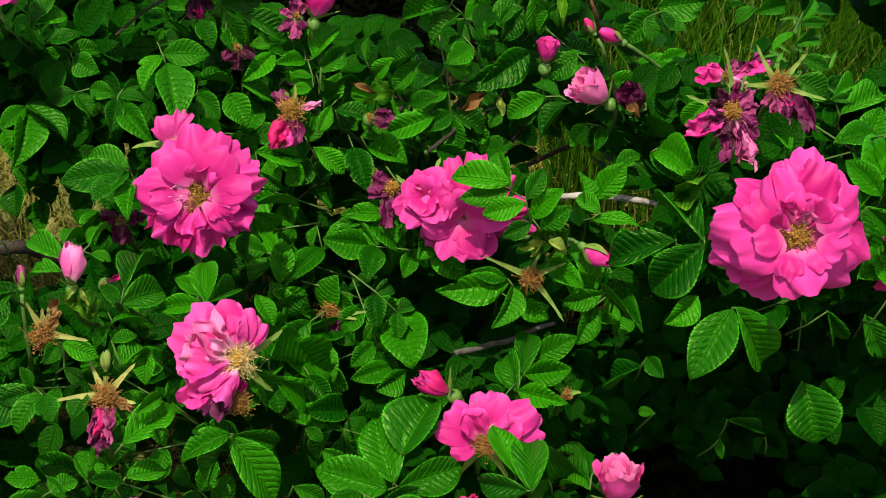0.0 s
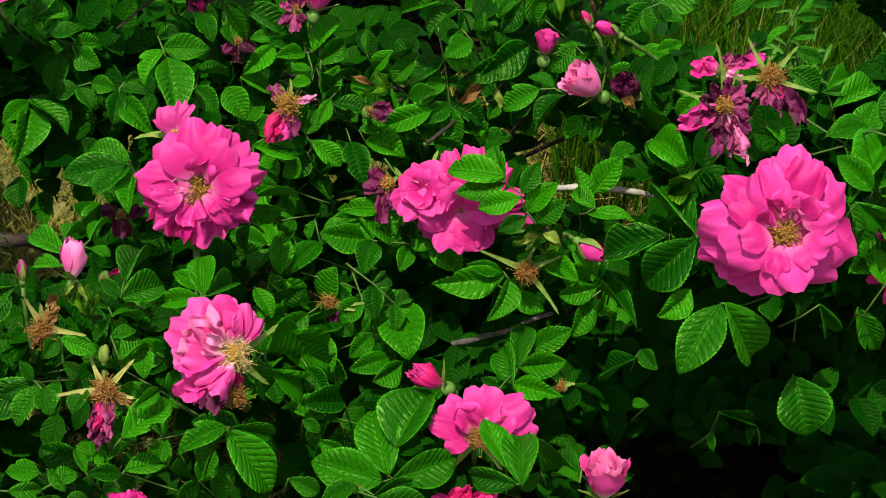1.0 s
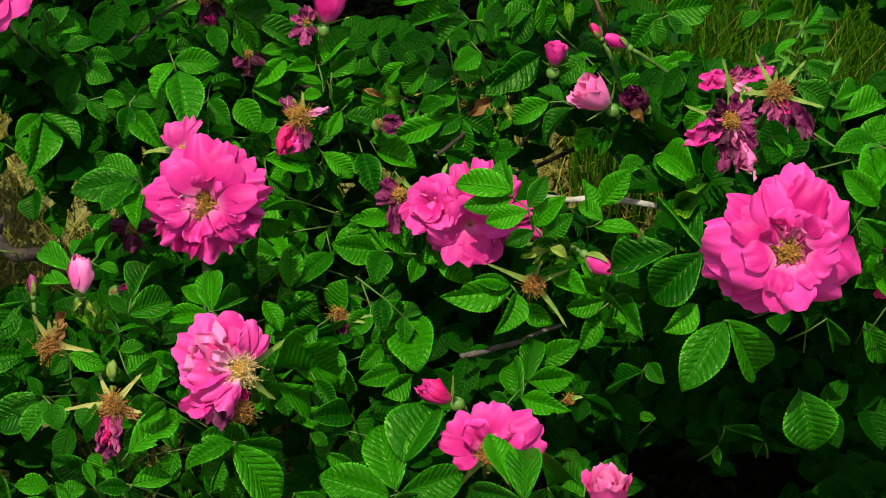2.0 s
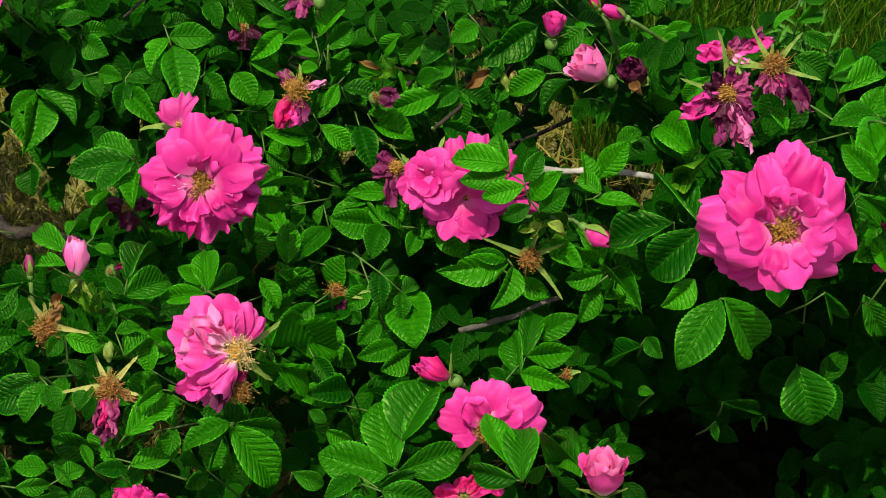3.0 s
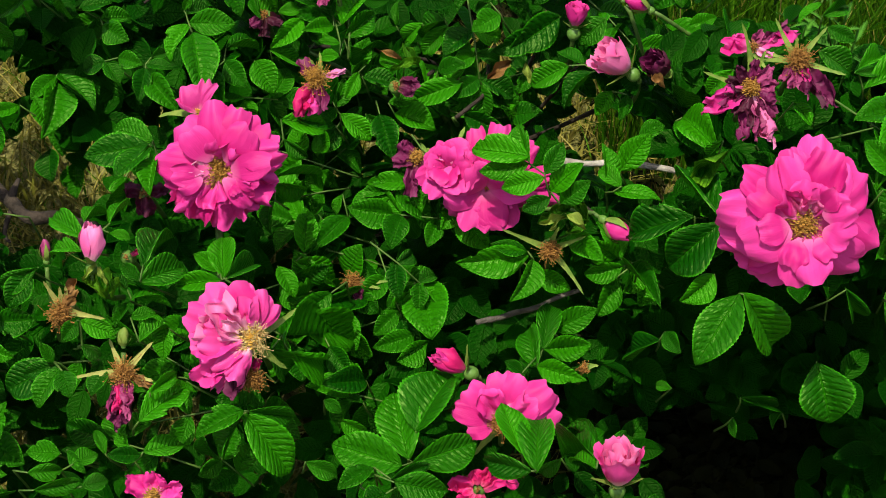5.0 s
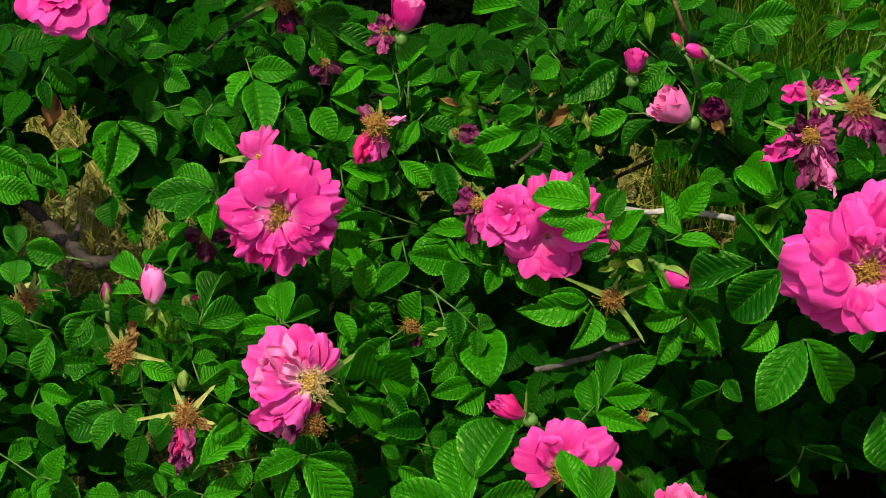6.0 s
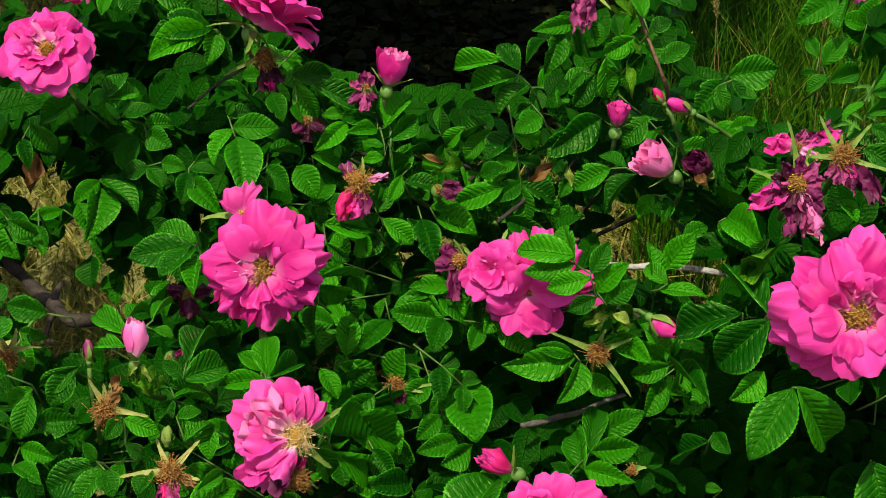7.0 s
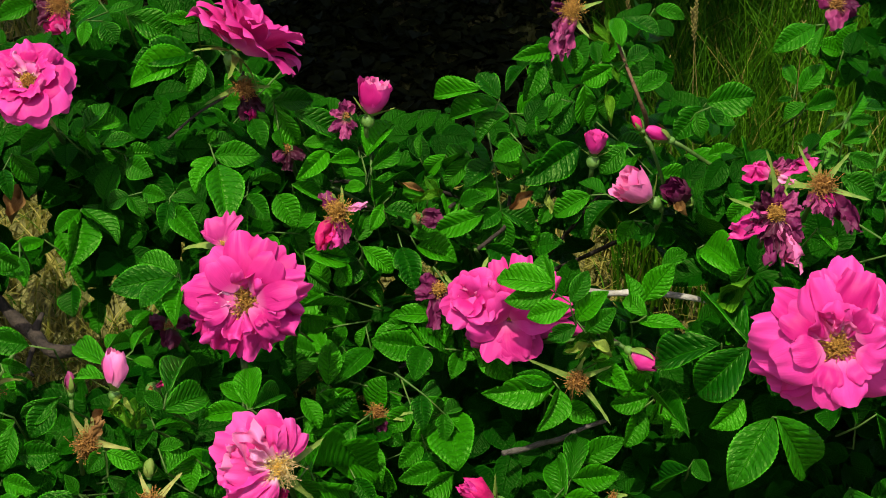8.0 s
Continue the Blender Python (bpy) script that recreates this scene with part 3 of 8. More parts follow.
# ---- the flowers ----
rose_1 = open_rose((-0.153, -0.025, 0.509), (0.03, -0.91, 0.42), 0.0385, 1, (-0.154, 0.025, 0.439), "large bright pink double rose in full bloom", petals=((134, 0.97, 0.66, -0.05), (155, 0.92, 0.42, -0.05), (96, 1.08, 0.44, 0.00), (76, 1.05, 0.46, 0.00), (52, 1.06, 0.50, 0.02), (36, 1.08, 0.45, -0.02), (22, 1.08, 0.45, -0.06), (6, 1.02, 0.36, -0.10), (-14, 0.95, 0.40, -0.20), (-30, 0.90, 0.40, -0.25), (-57, 1.00, 0.50, -0.60), (-72, 0.95, 0.38, -0.70), (-86, 0.92, 0.40, -0.75), (-104, 0.98, 0.38, -0.75), (-121, 0.96, 0.42, -0.70), (-140, 0.90, 0.40, -0.40), (-152, 0.93, 0.42, -0.27), (-168, 0.95, 0.34, -0.20), (167, 1.00, 0.46, -0.08), (48, 0.86, 0.52, 0.30), (118, 0.82, 0.45, 0.22), (14, 0.86, 0.38, 0.38), (-8, 0.68, 0.42, 0.50), (182, 0.66, 0.42, 0.42), (202, 0.62, 0.36, 0.40), (-38, 0.72, 0.40, 0.20), (-42, 0.44, 0.22, 0.70), (98, 0.50, 0.24, 0.95)), ruffle=0.26, spread=1.18, faded=0, heart=((165, .28, .24, .6, WHITE), (186, .20, .18, .8, WHITE), (60, .45, .4, .7, PINK), (-20, .5, .42, .6, PINK), (-70, .42, .34, .5, PINK), (-110, .45, .36, .4, PINK), (-50, .72, .5, -.15, PINK), (-72, .72, .5, -.05, PINK), (-95, .72, .45, -.15, PINK), (-116, .72, .5, -.05, PINK), (-140, .76, .45, .0, PINK), (-24, .78, .5, .05, PINK)), gold=OLDGOLD, tuft=0.27, stamen_count=240)
rose_2 = open_rose((0.183, -0.128, 0.562), (-0.02, -0.88, 0.48), 0.0400, 2, (0.183, -0.078, 0.492), "large hot pink double rose with wavy petals, wide open", petals=((172, 1.20, 0.45, -0.17), (199, 1.07, 0.60, -0.27), (217, 1.18, 0.62, -0.32), (237, 1.08, 0.50, -0.37), (265, 1.05, 0.62, -0.40), (-70, 0.92, 0.50, -0.39), (-38, 1.05, 0.75, -0.32), (-20, 1.02, 0.70, -0.27), (24, 0.95, 0.75, -0.12), (40, 1.06, 0.55, -0.07), (64, 0.95, 0.55, -0.02), (74, 1.04, 0.44, 0.04), (90, 1.15, 0.42, -0.02), (104, 1.02, 0.40, 0.02), (118, 0.96, 0.45, -0.02), (140, 1.06, 0.40, -0.07), (148, 0.80, 0.45, 0.25), (206, 0.83, 0.55, 0.25), (258, 0.86, 0.40, 0.22), (-79, 0.80, 0.40, 0.30), (192, 0.62, 0.48, 0.40), (251, 0.62, 0.42, 0.45), (-54, 0.55, 0.35, 0.45), (60, 0.58, 0.45, 0.50), (27, 0.65, 0.50, 0.35), (95, 0.55, 0.50, 0.55), (-20, 0.60, 0.50, 0.35)), faded=0, heart=((95, .40, .36, .95, BLUSH), (76, .30, .26, .9, PALE), (108, .28, .26, 1.0, PALE), (50, .46, .36, .8, PINK), (130, .46, .36, .8, PINK), (90, .27, .26, .7, WHITE), (70, .24, .20, .6, WHITE), (-100, .4, .3, .5, PINK), (-50, .4, .3, .5, PINK)), tuft_at=(0, -.06), tuft=0.19, gold=OLDGOLD, ruffle=0.40, spread=1.28)
rose_3 = open_rose((-0.120, -0.134, 0.471), (0.12, -0.82, 0.56), 0.0369, 3, (-0.120, -0.084, 0.401), "half-fallen pink rose with bare pale stamens", petals=((136, 1.05, 0.62, 0.02), (160, 1.12, 0.60, 0.03), (182, 0.95, 0.45, 0.08), (205, 0.88, 0.50, 0.00), (228, 0.88, 0.45, -0.05), (52, 0.66, 0.36, 0.20), (78, 0.82, 0.42, 0.15), (103, 0.90, 0.52, 0.25), (125, 0.80, 0.50, 0.30), (155, 0.78, 0.50, 0.40), (178, 0.80, 0.42, 0.42), (205, 0.74, 0.45, 0.35), (232, 0.66, 0.42, 0.30), (246, 0.66, 0.34, 0.10)), ruffle=0.32, spread=1.10, material=BLUSH, heart=((128, .7, .5, .5, PALE), (165, .75, .4, .4, PALE), (205, .7, .5, .4, PINK), (214, .85, .34, .15, PINK), (230, .82, .3, .1, DUSTY_PINK), (246, .8, .2, .05, WITHERED), (238, .55, .4, .5, BLUSH), (90, .5, .3, .6, BLUSH), (140, .4, .2, .8, WHITE)), faded=0, tuft=0.30, gold=CREAM, stamen_count=170)
rose_5 = open_rose((0.010, 0.047, 0.449), (0.03, -0.92, 0.38), 0.0372, 5, (0.010, 0.097, 0.379), "deep pink double rose behind a spray of leaves", petals=((72, 1.16, 0.42, 0.05), (108, 1.06, 0.38, 0.10), (40, 1.18, 0.42, 0.05), (11, 1.25, 0.36, 0.05), (-6, 1.36, 0.30, 0.00), (-90, 0.78, 0.85, -0.25), (-118, 0.72, 0.60, -0.10), (-55, 0.88, 0.55, -0.20), (-24, 0.82, 0.60, 0.00), (140, 0.80, 0.60, 0.25), (215, 0.80, 0.50, 0.10), (95, 0.80, 0.60, 0.40), (165, 0.72, 0.95, 0.50), (55, 0.80, 0.60, 0.40), (195, 0.72, 0.75, 0.45), (-65, 0.72, 0.85, 0.45), (-105, 0.70, 0.75, 0.40), (15, 0.70, 0.60, 0.55), (-85, 0.55, 0.80, 0.70), (120, 0.55, 0.70, 0.75), (40, 0.52, 0.60, 0.80)), faded=0, ruffle=0.26, spread=1.15, tuft=0.05, stamen_count=8, heart=((-90, .3, .4, .9, PINK), (90, .3, .4, 1.0, PINK), (200, .3, .35, .9, PINK), (-30, .3, .35, .9, PINK), (-75, .48, .5, .5, PINK), (-110, .45, .46, .55, PINK), (-45, .5, .45, .6, PINK), (160, .4, .4, .8, PINK), (40, .42, .4, .8, PINK)))
open_rose((-0.014, 0.045, 0.4630), (-0.16, -0.80, 0.58), 0.0205, 4, (-0.012, 0.088, 0.398), "bright pink rose half open, its petals loosely crumpled", petals=((150, 0.80, 0.95, 0.70), (185, 0.78, 1.00, 0.75), (215, 0.88, 0.90, 0.65), (245, 1.00, 0.70, 0.55), (110, 0.92, 0.85, 0.60), (78, 1.00, 0.80, 0.50), (48, 0.95, 0.70, 0.45), (10, 0.80, 1.30, 0.60), (-25, 0.92, 1.25, 0.60), (-55, 1.00, 0.80, 0.50), (170, 0.55, 0.90, 1.0), (100, 0.62, 0.90, 0.95), (30, 0.55, 1.0, 1.0), (-40, 0.55, 0.9, 1.0), (230, 0.5, 0.8, 1.05)), faded=0, ruffle=0.20, spread=1.12, tuft=0.09, tuft_at=(-.05, -.55), stamen_count=40, gold=OLDGOLD, heart=((100, .55, .5, .95, PINK), (60, .50, .5, .95, PALE), (150, .50, .45, 1.0, PALE), (20, .45, .5, 1.1, PINK), (200, .45, .5, 1.0, PINK), (-40, .45, .4, .9, PINK), (250, .4, .3, .8, DUSTY_PINK)))
rose_6 = open_rose((0.025, -0.118, 0.394), (0.07, -0.82, 0.56), 0.0346, 6, (0.025, -0.068, 0.324), "pink rose drooping behind two green leaves", petals=((138, 0.90, 0.50, 0.25), (88, 0.85, 0.50, 0.30), (66, 0.88, 0.40, 0.30), (39, 1.08, 0.50, 0.20), (11, 1.07, 0.60, 0.15), (-12, 0.97, 0.35, 0.10), (157, 0.88, 0.40, 0.15), (187, 0.65, 0.50, 0.20), (110, 0.70, 0.50, 0.50), (30, 0.70, 0.50, 0.50)), faded=0, gold=DRY, ruffle=0.22, heart=((115, .5, .45, .5, PINK), (40, .5, .45, .5, BLUSH)))
rose_7 = open_rose((-0.299, 0.081, 0.597), (-0.02, -0.50, 0.87), 0.0325, 7, (-0.299, 0.131, 0.527), "bright pink double rose at the edge of the bush", rings=((8, 1.0, 0.1), (8, 0.85, 0.3), (7, 0.66, 0.55), (6, 0.45, 0.85)), ruffle=0.24, spread=1.3, gold=OLDGOLD, faded=2, tuft=0.16, heart=((40, .45, .4, .7, BLUSH), (120, .45, .4, .7, WHITE), (200, .4, .4, .8, BLUSH), (300, .45, .4, .7, PINK)))
rose_8 = open_rose((-0.179, 0.160, 0.585), (0.56, 0.34, 0.75), 0.0425, 8, (-0.175, 0.208, 0.515), "bright pink double rose seen from its side", rings=((8, 1.0, 0.40), (8, 0.88, 0.70), (7, 0.75, 0.95), (5, 0.55, 1.15)), ruffle=0.26, spread=1.1)
rose_11 = half_open((0.090, -0.196, 0.427), (-0.01, 0.14, 0.99), 0.0235, 11, (0.090, -0.146, 0.357), "pink rose bud just opening", material=BLUSH, inner=PALE, gape=0.60, crumple=1.7)
rose_12 = half_open((0.100, 0.096, 0.512), (-0.74, -0.08, 0.66), 0.0252, 12, (0.100, 0.146, 0.442), "pale pink rose bud half open on its green hip", crumple=1.3)
rose_13 = half_open((-0.090, 0.160, 0.538), (0.23, 0.29, 0.93), 0.0243, 13, (-0.090, 0.210, 0.468), "deep pink rose bud half open, upright", material=PINK, inner=PALE, gape=0.22, crumple=1.4)
spent_rose((-0.106, 0.158, 0.535), (0.02, -0.70, 0.71), 57, (-0.100, 0.198, 0.485), "dull pink withered rose below an upright bud", petals=((165, 9, 7, 0.3, DUSTY), (-140, 12, 8, 0.1, WITHERED), (-95, 13, 8, 0.1, DUSTY), (-60, 8, 7, 0.5, WITHERED), (70, 8, 8, 0.8, DUSTY), (110, 9, 8, 0.6, WITHERED),), tuft=0.003, tall=0.004, count=30)
rose_14 = half_open((-0.214, -0.108, 0.502), (0.04, 0.39, 0.92), 0.0223, 14, (-0.214, -0.058, 0.432), "pale pink rose bud, upright and slender", material=PALE, plump=0.33, gape=-0.30, sepals=2, hip=0.0036)
closed_bud((-0.256, -0.065, 0.467), (-0.03, 0.40, 0.92), 0.0117, 55, (-0.255, -0.071, 0.405), "small mauve rose bud on a thin stem", material=DUSTY, width=0.26)
spent_rose((-0.208, -0.058, 0.464), (0.05, -0.72, 0.69), 56, (-0.208, -0.018, 0.414), "crimson scrap of a fallen rose among leaves", petals=((25, 12, 4, 0.1, RED),), tuft=0.002, tall=0.002, count=16)
rose_15 = half_open((0.066, 0.144, 0.515), (0.10, 0.19, 0.98), 0.0157, 15, (0.066, 0.194, 0.445), "small mauve pink rose bud among leaves", material=PINK)
rose_16 = open_rose((-0.176, 0.035, 0.507), (0.02, -0.59, 0.81), 0.0205, 16, (-0.176, 0.085, 0.437), "pink petals of a rose going over behind a fresh one", petals=((78, 0.95, 0.55, 0.60), (98, 0.90, 0.60, 0.40), (122, 0.85, 0.55, 0.55), (145, 0.75, 0.45, 0.50), (60, 0.85, 0.35, 0.70)), faded=0, tuft=0.1, stamen_count=20, ruffle=0.50, material=DUSTY_PINK)
rose_21 = half_open((0.001, -0.094, 0.414), (-0.80, -0.07, 0.60), 0.0216, 21, (0.001, -0.044, 0.344), "tight crimson rose bud with green sepals", material=RED, inner=PINK, plump=0.31, gape=0.0, sepals=3, crumple=1.6)
closed_bud((0.112, 0.126, 0.541), (-0.85, -0.13, 0.52), 0.0168, 22, (0.166, 0.141, 0.496), "slim pink rose bud with green sepals", material=PINK, width=0.27)
closed_bud((0.096, 0.144, 0.538), (-0.55, 0.30, 0.78), 0.0104, 23, (0.118, 0.142, 0.481), "small crimson rose bud, still tight", width=0.28)
rose_24 = closed_bud((0.088, 0.006, 0.452), (0.78, -0.61, -0.16), 0.0180, 24, (0.027, 0.041, 0.433), "nodding pink rose bud on a green hip", material=PINK)
closed_bud((-0.194, -0.137, 0.465), (0.03, 0.44, 0.90), 0.0092, 25, (-0.195, -0.145, 0.404), "small green rose bud in its sepals", material=SEPAL)
rose_31 = spent_rose((-0.106, 0.092, 0.500), (0.02, -0.70, 0.71), 31, (-0.106, 0.132, 0.450), "withered rose with dry brown stamens and shrivelled pink petals", petals=((-115, 24, 13, 0.1, RED), (-95, 21, 11, 0.0, PINK), (-75, 17, 10, 0.1, WITHERED), (15, 17, 4, 0.2, WHITE), (130, 13, 10, 0.3, WITHERED),), sepals=((70, 15, 0.1), (95, 11, 0.3),), tuft=0.011, tall=0.012, gold=OLDGOLD, count=170)
rose_32 = spent_rose((0.167, 0.003, 0.560), (0.02, -0.78, 0.62), 32, (0.167, 0.043, 0.510), "withered magenta rose with limp hanging petals", petals=((125, 13, 8, 0.6, WITHERED), (80, 14, 9, 0.5, WITHERED), (45, 14, 8, 0.6, DUSTY), (10, 14, 8, 0.4, DUSTY), (-30, 15, 8, 0.4, WITHERED), (165, 13, 8, 0.5, DARK), (195, 12, 7, 0.3, DARK), (203, 27, 11, 0.0, PINK), (212, 17, 8, 0.1, WITHERED), (-64, 33, 8, 0.0, PALE), (-74, 27, 6, 0.1, DUSTY), (-98, 27, 9, 0.0, WITHERED), (-88, 19, 8, 0.2, DARK), (-120, 16, 8, 0.2, DARK), (-50, 18, 7, 0.2, WITHERED)), sepals=((88, 38, 0.3), (72, 22, 0.2), (163, 27, 0.0)), tuft=0.0060, gold=OLDGOLD)
rose_33 = spent_rose((0.196, 0.018, 0.571), (0.02, -0.70, 0.71), 33, (0.196, 0.058, 0.521), "faded rose with dry stamens and dark shrivelled petals", petals=((-52, 31, 7, 0.0, WITHERED), (-62, 27, 6, 0.1, DARK), (-75, 20, 6, 0.2, WITHERED), (-100, 15, 7, 0.2, DUSTY), (-130, 13, 6, 0.1, DUSTY), (-70, 12, 5, 0.4, PINK)), sepals=((122, 26, 0.1), (50, 24, 0.2), (-18, 27, 0.1), (178, 23, 0.1), (100, 12, 0.4)), tuft=0.0095, tall=0.009)
spent_rose((0.178, 0.083, 0.539), (0.02, -0.70, 0.71), 34, (0.178, 0.123, 0.489), "pink petals of a rose fading beside others", petals=((172, 16, 14, 0.1, PINK), (150, 11, 9, 0.3, PINK), (20, 13, 9, 0.1, DUSTY), (60, 9, 7, 0.3, DUSTY), (-25, 12, 6, 0.2, PALE), (30, 25, 8, 0.1, WITHERED), (18, 27, 6, 0.2, PINK)), sepals=((-60, 18, 0.2), (-20, 20, 0.2)), tuft=0.004, tall=0.004, count=40)
rose_35 = spent_rose((0.052, -0.006, 0.439), (0.08, -0.93, 0.35), 35, (0.052, 0.034, 0.389), "bare rose hip with dry stamens and long sepals", sepals=((155, 32, 0.0), (18, 22, 0.1), (-48, 34, 0.0), (75, 15, 0.2),), tuft=0.0085, tall=0.010)
rose_36 = spent_rose((-0.226, -0.137, 0.488), (-0.02, -0.94, 0.35), 36, (-0.226, -0.097, 0.438), "bare nodding rose hip with a dry tuft of stamens", petals=((60, 13, 7, 0.2, BROWN_LEAF),), sepals=((-10, 23, 0.1), (120, 19, 0.2), (95, 13, 0.2), (70, 14, 0.2),), tuft=0.0085, tall=0.013, skin=TAN, sepal_skin=TAN)
rose_37 = spent_rose((-0.192, -0.150, 0.454), (0.02, -0.70, 0.71), 37, (-0.192, -0.110, 0.404), "withered rose hanging in a dull purple clump", petals=((-95, 27, 10, 0.0, WITHERED), (-108, 23, 7, 0.1, DUSTY), (-82, 22, 8, 0.2, DUSTY), (-90, 15, 11, 0.3, DUSTY), (-100, 20, 6, 0.3, RED), (-20, 14, 7, 0.1, BROWN_LEAF),), sepals=((120, 19, 0.1), (52, 22, 0.1), (178, 27, 0.0), (-15, 16, 0.2),), tuft=0.009, tall=0.008, sepal_skin=TAN)
rose_38 = spent_rose((-0.037, 0.064, 0.458), (0.02, -0.70, 0.71), 38, (-0.037, 0.104, 0.408), "small withered purple rose", petals=((-100, 21, 11, 0.1, WITHERED), (190, 13, 11, 0.2, WITHERED), (-70, 15, 10, 0.1, WITHERED), (140, 12, 9, 0.3, WITHERED),), sepals=((40, 8, 0.2),), tuft=0.005, tall=0.006, gold=OLDGOLD)
rose_39 = spent_rose((-0.077, 0.015, 0.390), (0.02, -0.70, 0.71), 39, (-0.077, 0.055, 0.340), "bare hip with rust-brown stamens", petals=((-70, 11, 8, 0.1, WITHERED),), sepals=((-5, 24, 0.0), (-15, 17, 0.1),), tuft=0.0065, tall=0.007)
spent_rose((-0.120, -0.140, 0.446), (0.12, -0.96, 0.26), 40, (-0.120, -0.100, 0.396), "dry brown tuft of an old rose", petals=((-150, 15, 8, 0.0, WITHERED), (70, 9, 5, 0.2, RED),), sepals=((110, 13, 0.0),), tuft=0.0085, tall=0.010)
rose_41 = half_open((0.125, 0.100, 0.509), (-0.50, -0.45, 0.73), 0.0200, 41, (0.159, 0.116, 0.466), "dark withered rosebud with green sepals", material=DARK, inner=WITHERED, plump=0.42, gape=0.10, sepals=4, hip=0.0040, crumple=2.2)
spent_rose((0.048, 0.204, 0.596), (0.04, -0.74, 0.67), 42, (0.048, 0.244, 0.546), "withered rose hanging by dry golden stamens", petals=((-110, 31, 14, 0.0, DUSTY), (-120, 23, 13, 0.2, WITHERED), (-100, 26, 12, 0.1, DUSTY), (170, 12, 10, 0.2, WITHERED),), sepals=((20, 20, 0.1), (-70, 23, 0.1),), tuft=0.009, tall=0.009, gold=OLDGOLD)
spent_rose((-0.295, 0.157, 0.617), (0.04, -0.74, 0.67), 43, (-0.295, 0.197, 0.567), "dark withered rose with ragged petals", petals=((-110, 17, 15, 0.1, RED), (-80, 16, 11, 0.1, DUSTY), (180, 13, 11, 0.2, DARK), (-140, 15, 10, 0.2, DARK),), sepals=((30, 15, 0.1),), tuft=0.010, tall=0.012)
spent_rose((-0.177, 0.164, 0.556), (0.14, -0.97, 0.20), 44, (-0.177, 0.204, 0.506), "dark dry remains of a rose below a fresh one", petals=((-90, 22, 9, 0.0, DARK), (-60, 19, 9, 0.1, DARK), (-80, 23, 5, 0.0, RED),), sepals=((200, 28, 0.0), (-10, 16, 0.1),), tuft=0.0085, tall=0.014)
spent_rose((-0.146, 0.141, 0.519), (0.02, -0.70, 0.71), 45, (-0.146, 0.181, 0.469), "small dark withered rose deep in the leaves", petals=((-90, 12, 10, 0.1, DARK), (-30, 10, 9, 0.2, DARK), (-140, 10, 8, 0.2, WITHERED),), tuft=0.004, tall=0.004, count=40)
spent_rose((-0.054, 0.102, 0.490), (0.02, -0.70, 0.71), 46, (-0.054, 0.142, 0.440), "curled purple petals of a spent rose", petals=((10, 13, 12, 0.1, WITHERED), (-20, 11, 9, 0.3, WITHERED),), tuft=0.003, tall=0.003, count=30)
spent_rose((-0.172, -0.197, 0.402), (0.02, -0.68, 0.73), 47, (-0.172, -0.152, 0.359), "pink rose going over, low in the bush", petals=((90, 11, 14, 0.1, PINK), (150, 16, 13, 0.1, PINK), (20, 14, 12, 0.1, PINK), (-30, 13, 10, 0.1, DUSTY),), tuft=0.005, tall=0.005, gold=OLDGOLD)
spent_rose((0.012, -0.140, 0.357), (0.02, -0.68, 0.73), 48, (0.015, -0.096, 0.314), "crimson rose going over below a fresh one", petals=((170, 15, 12, 0.1, RED), (-90, 12, 12, 0.1, RED), (20, 22, 10, 0.1, RED), (-140, 12, 12, 0.2, RED), (100, 9, 10, 0.4, RED), (60, 12, 9, 0.3, RED)), tuft=0.002, tall=0.002, count=16)
spent_rose((0.272, -0.053, 0.505), (0.02, -0.70, 0.71), 49, (0.272, -0.013, 0.455), "pink rose going over among glossy leaves", petals=((170, 12, 8, 0.1, PINK), (90, 14, 12, 0.1, PINK), (-90, 12, 12, 0.1, PINK),), tuft=0.004, tall=0.004)
spent_rose((0.275, -0.047, 0.471), (0.02, -0.70, 0.71), 52, (0.275, -0.007, 0.421), "crimson petals of a rose going over", petals=((170, 12, 12, 0.1, RED), (-90, 14, 12, 0.1, RED),), tuft=0.004, tall=0.004)
spent_rose((0.228, 0.202, 0.605), (0.04, -0.74, 0.67), 50, (0.228, 0.242, 0.555), "dull purple withered rose", petals=((-90, 14, 15, 0.1, DUSTY), (160, 13, 12, 0.2, WITHERED), (-20, 13, 12, 0.2, WITHERED),), tuft=0.005, tall=0.005)
spent_rose((-0.302, -0.073, 0.475), (0.07, -1.00, 0.06), 51, (-0.302, -0.033, 0.425), "bare hip with rust-brown stamens and pale sepals", sepals=((60, 20, 0.1), (120, 20, 0.1), (98, 14, 0.3), (30, 20, 0.1),), tuft=0.009, tall=0.012, skin=TAN, sepal_skin=TAN)
spent_rose((-0.204, -0.011, 0.478), (0.02, -0.70, 0.71), 53, (-0.204, 0.029, 0.428), "dark withered rose in the shade of the leaves", petals=((-90, 12, 12, 0.1, DARK), (170, 11, 11, 0.2, DARK), (10, 11, 9, 0.2, DARK),), tuft=0.004, tall=0.004, count=40)
spent_rose((0.075, -0.067, 0.393), (0.02, -0.70, 0.71), 54, (0.075, -0.027, 0.343), "tiny dry tuft of an old rose", sepals=((20, 7, 0.1),), tuft=0.0045, tall=0.005, count=60, hip=0.0022)


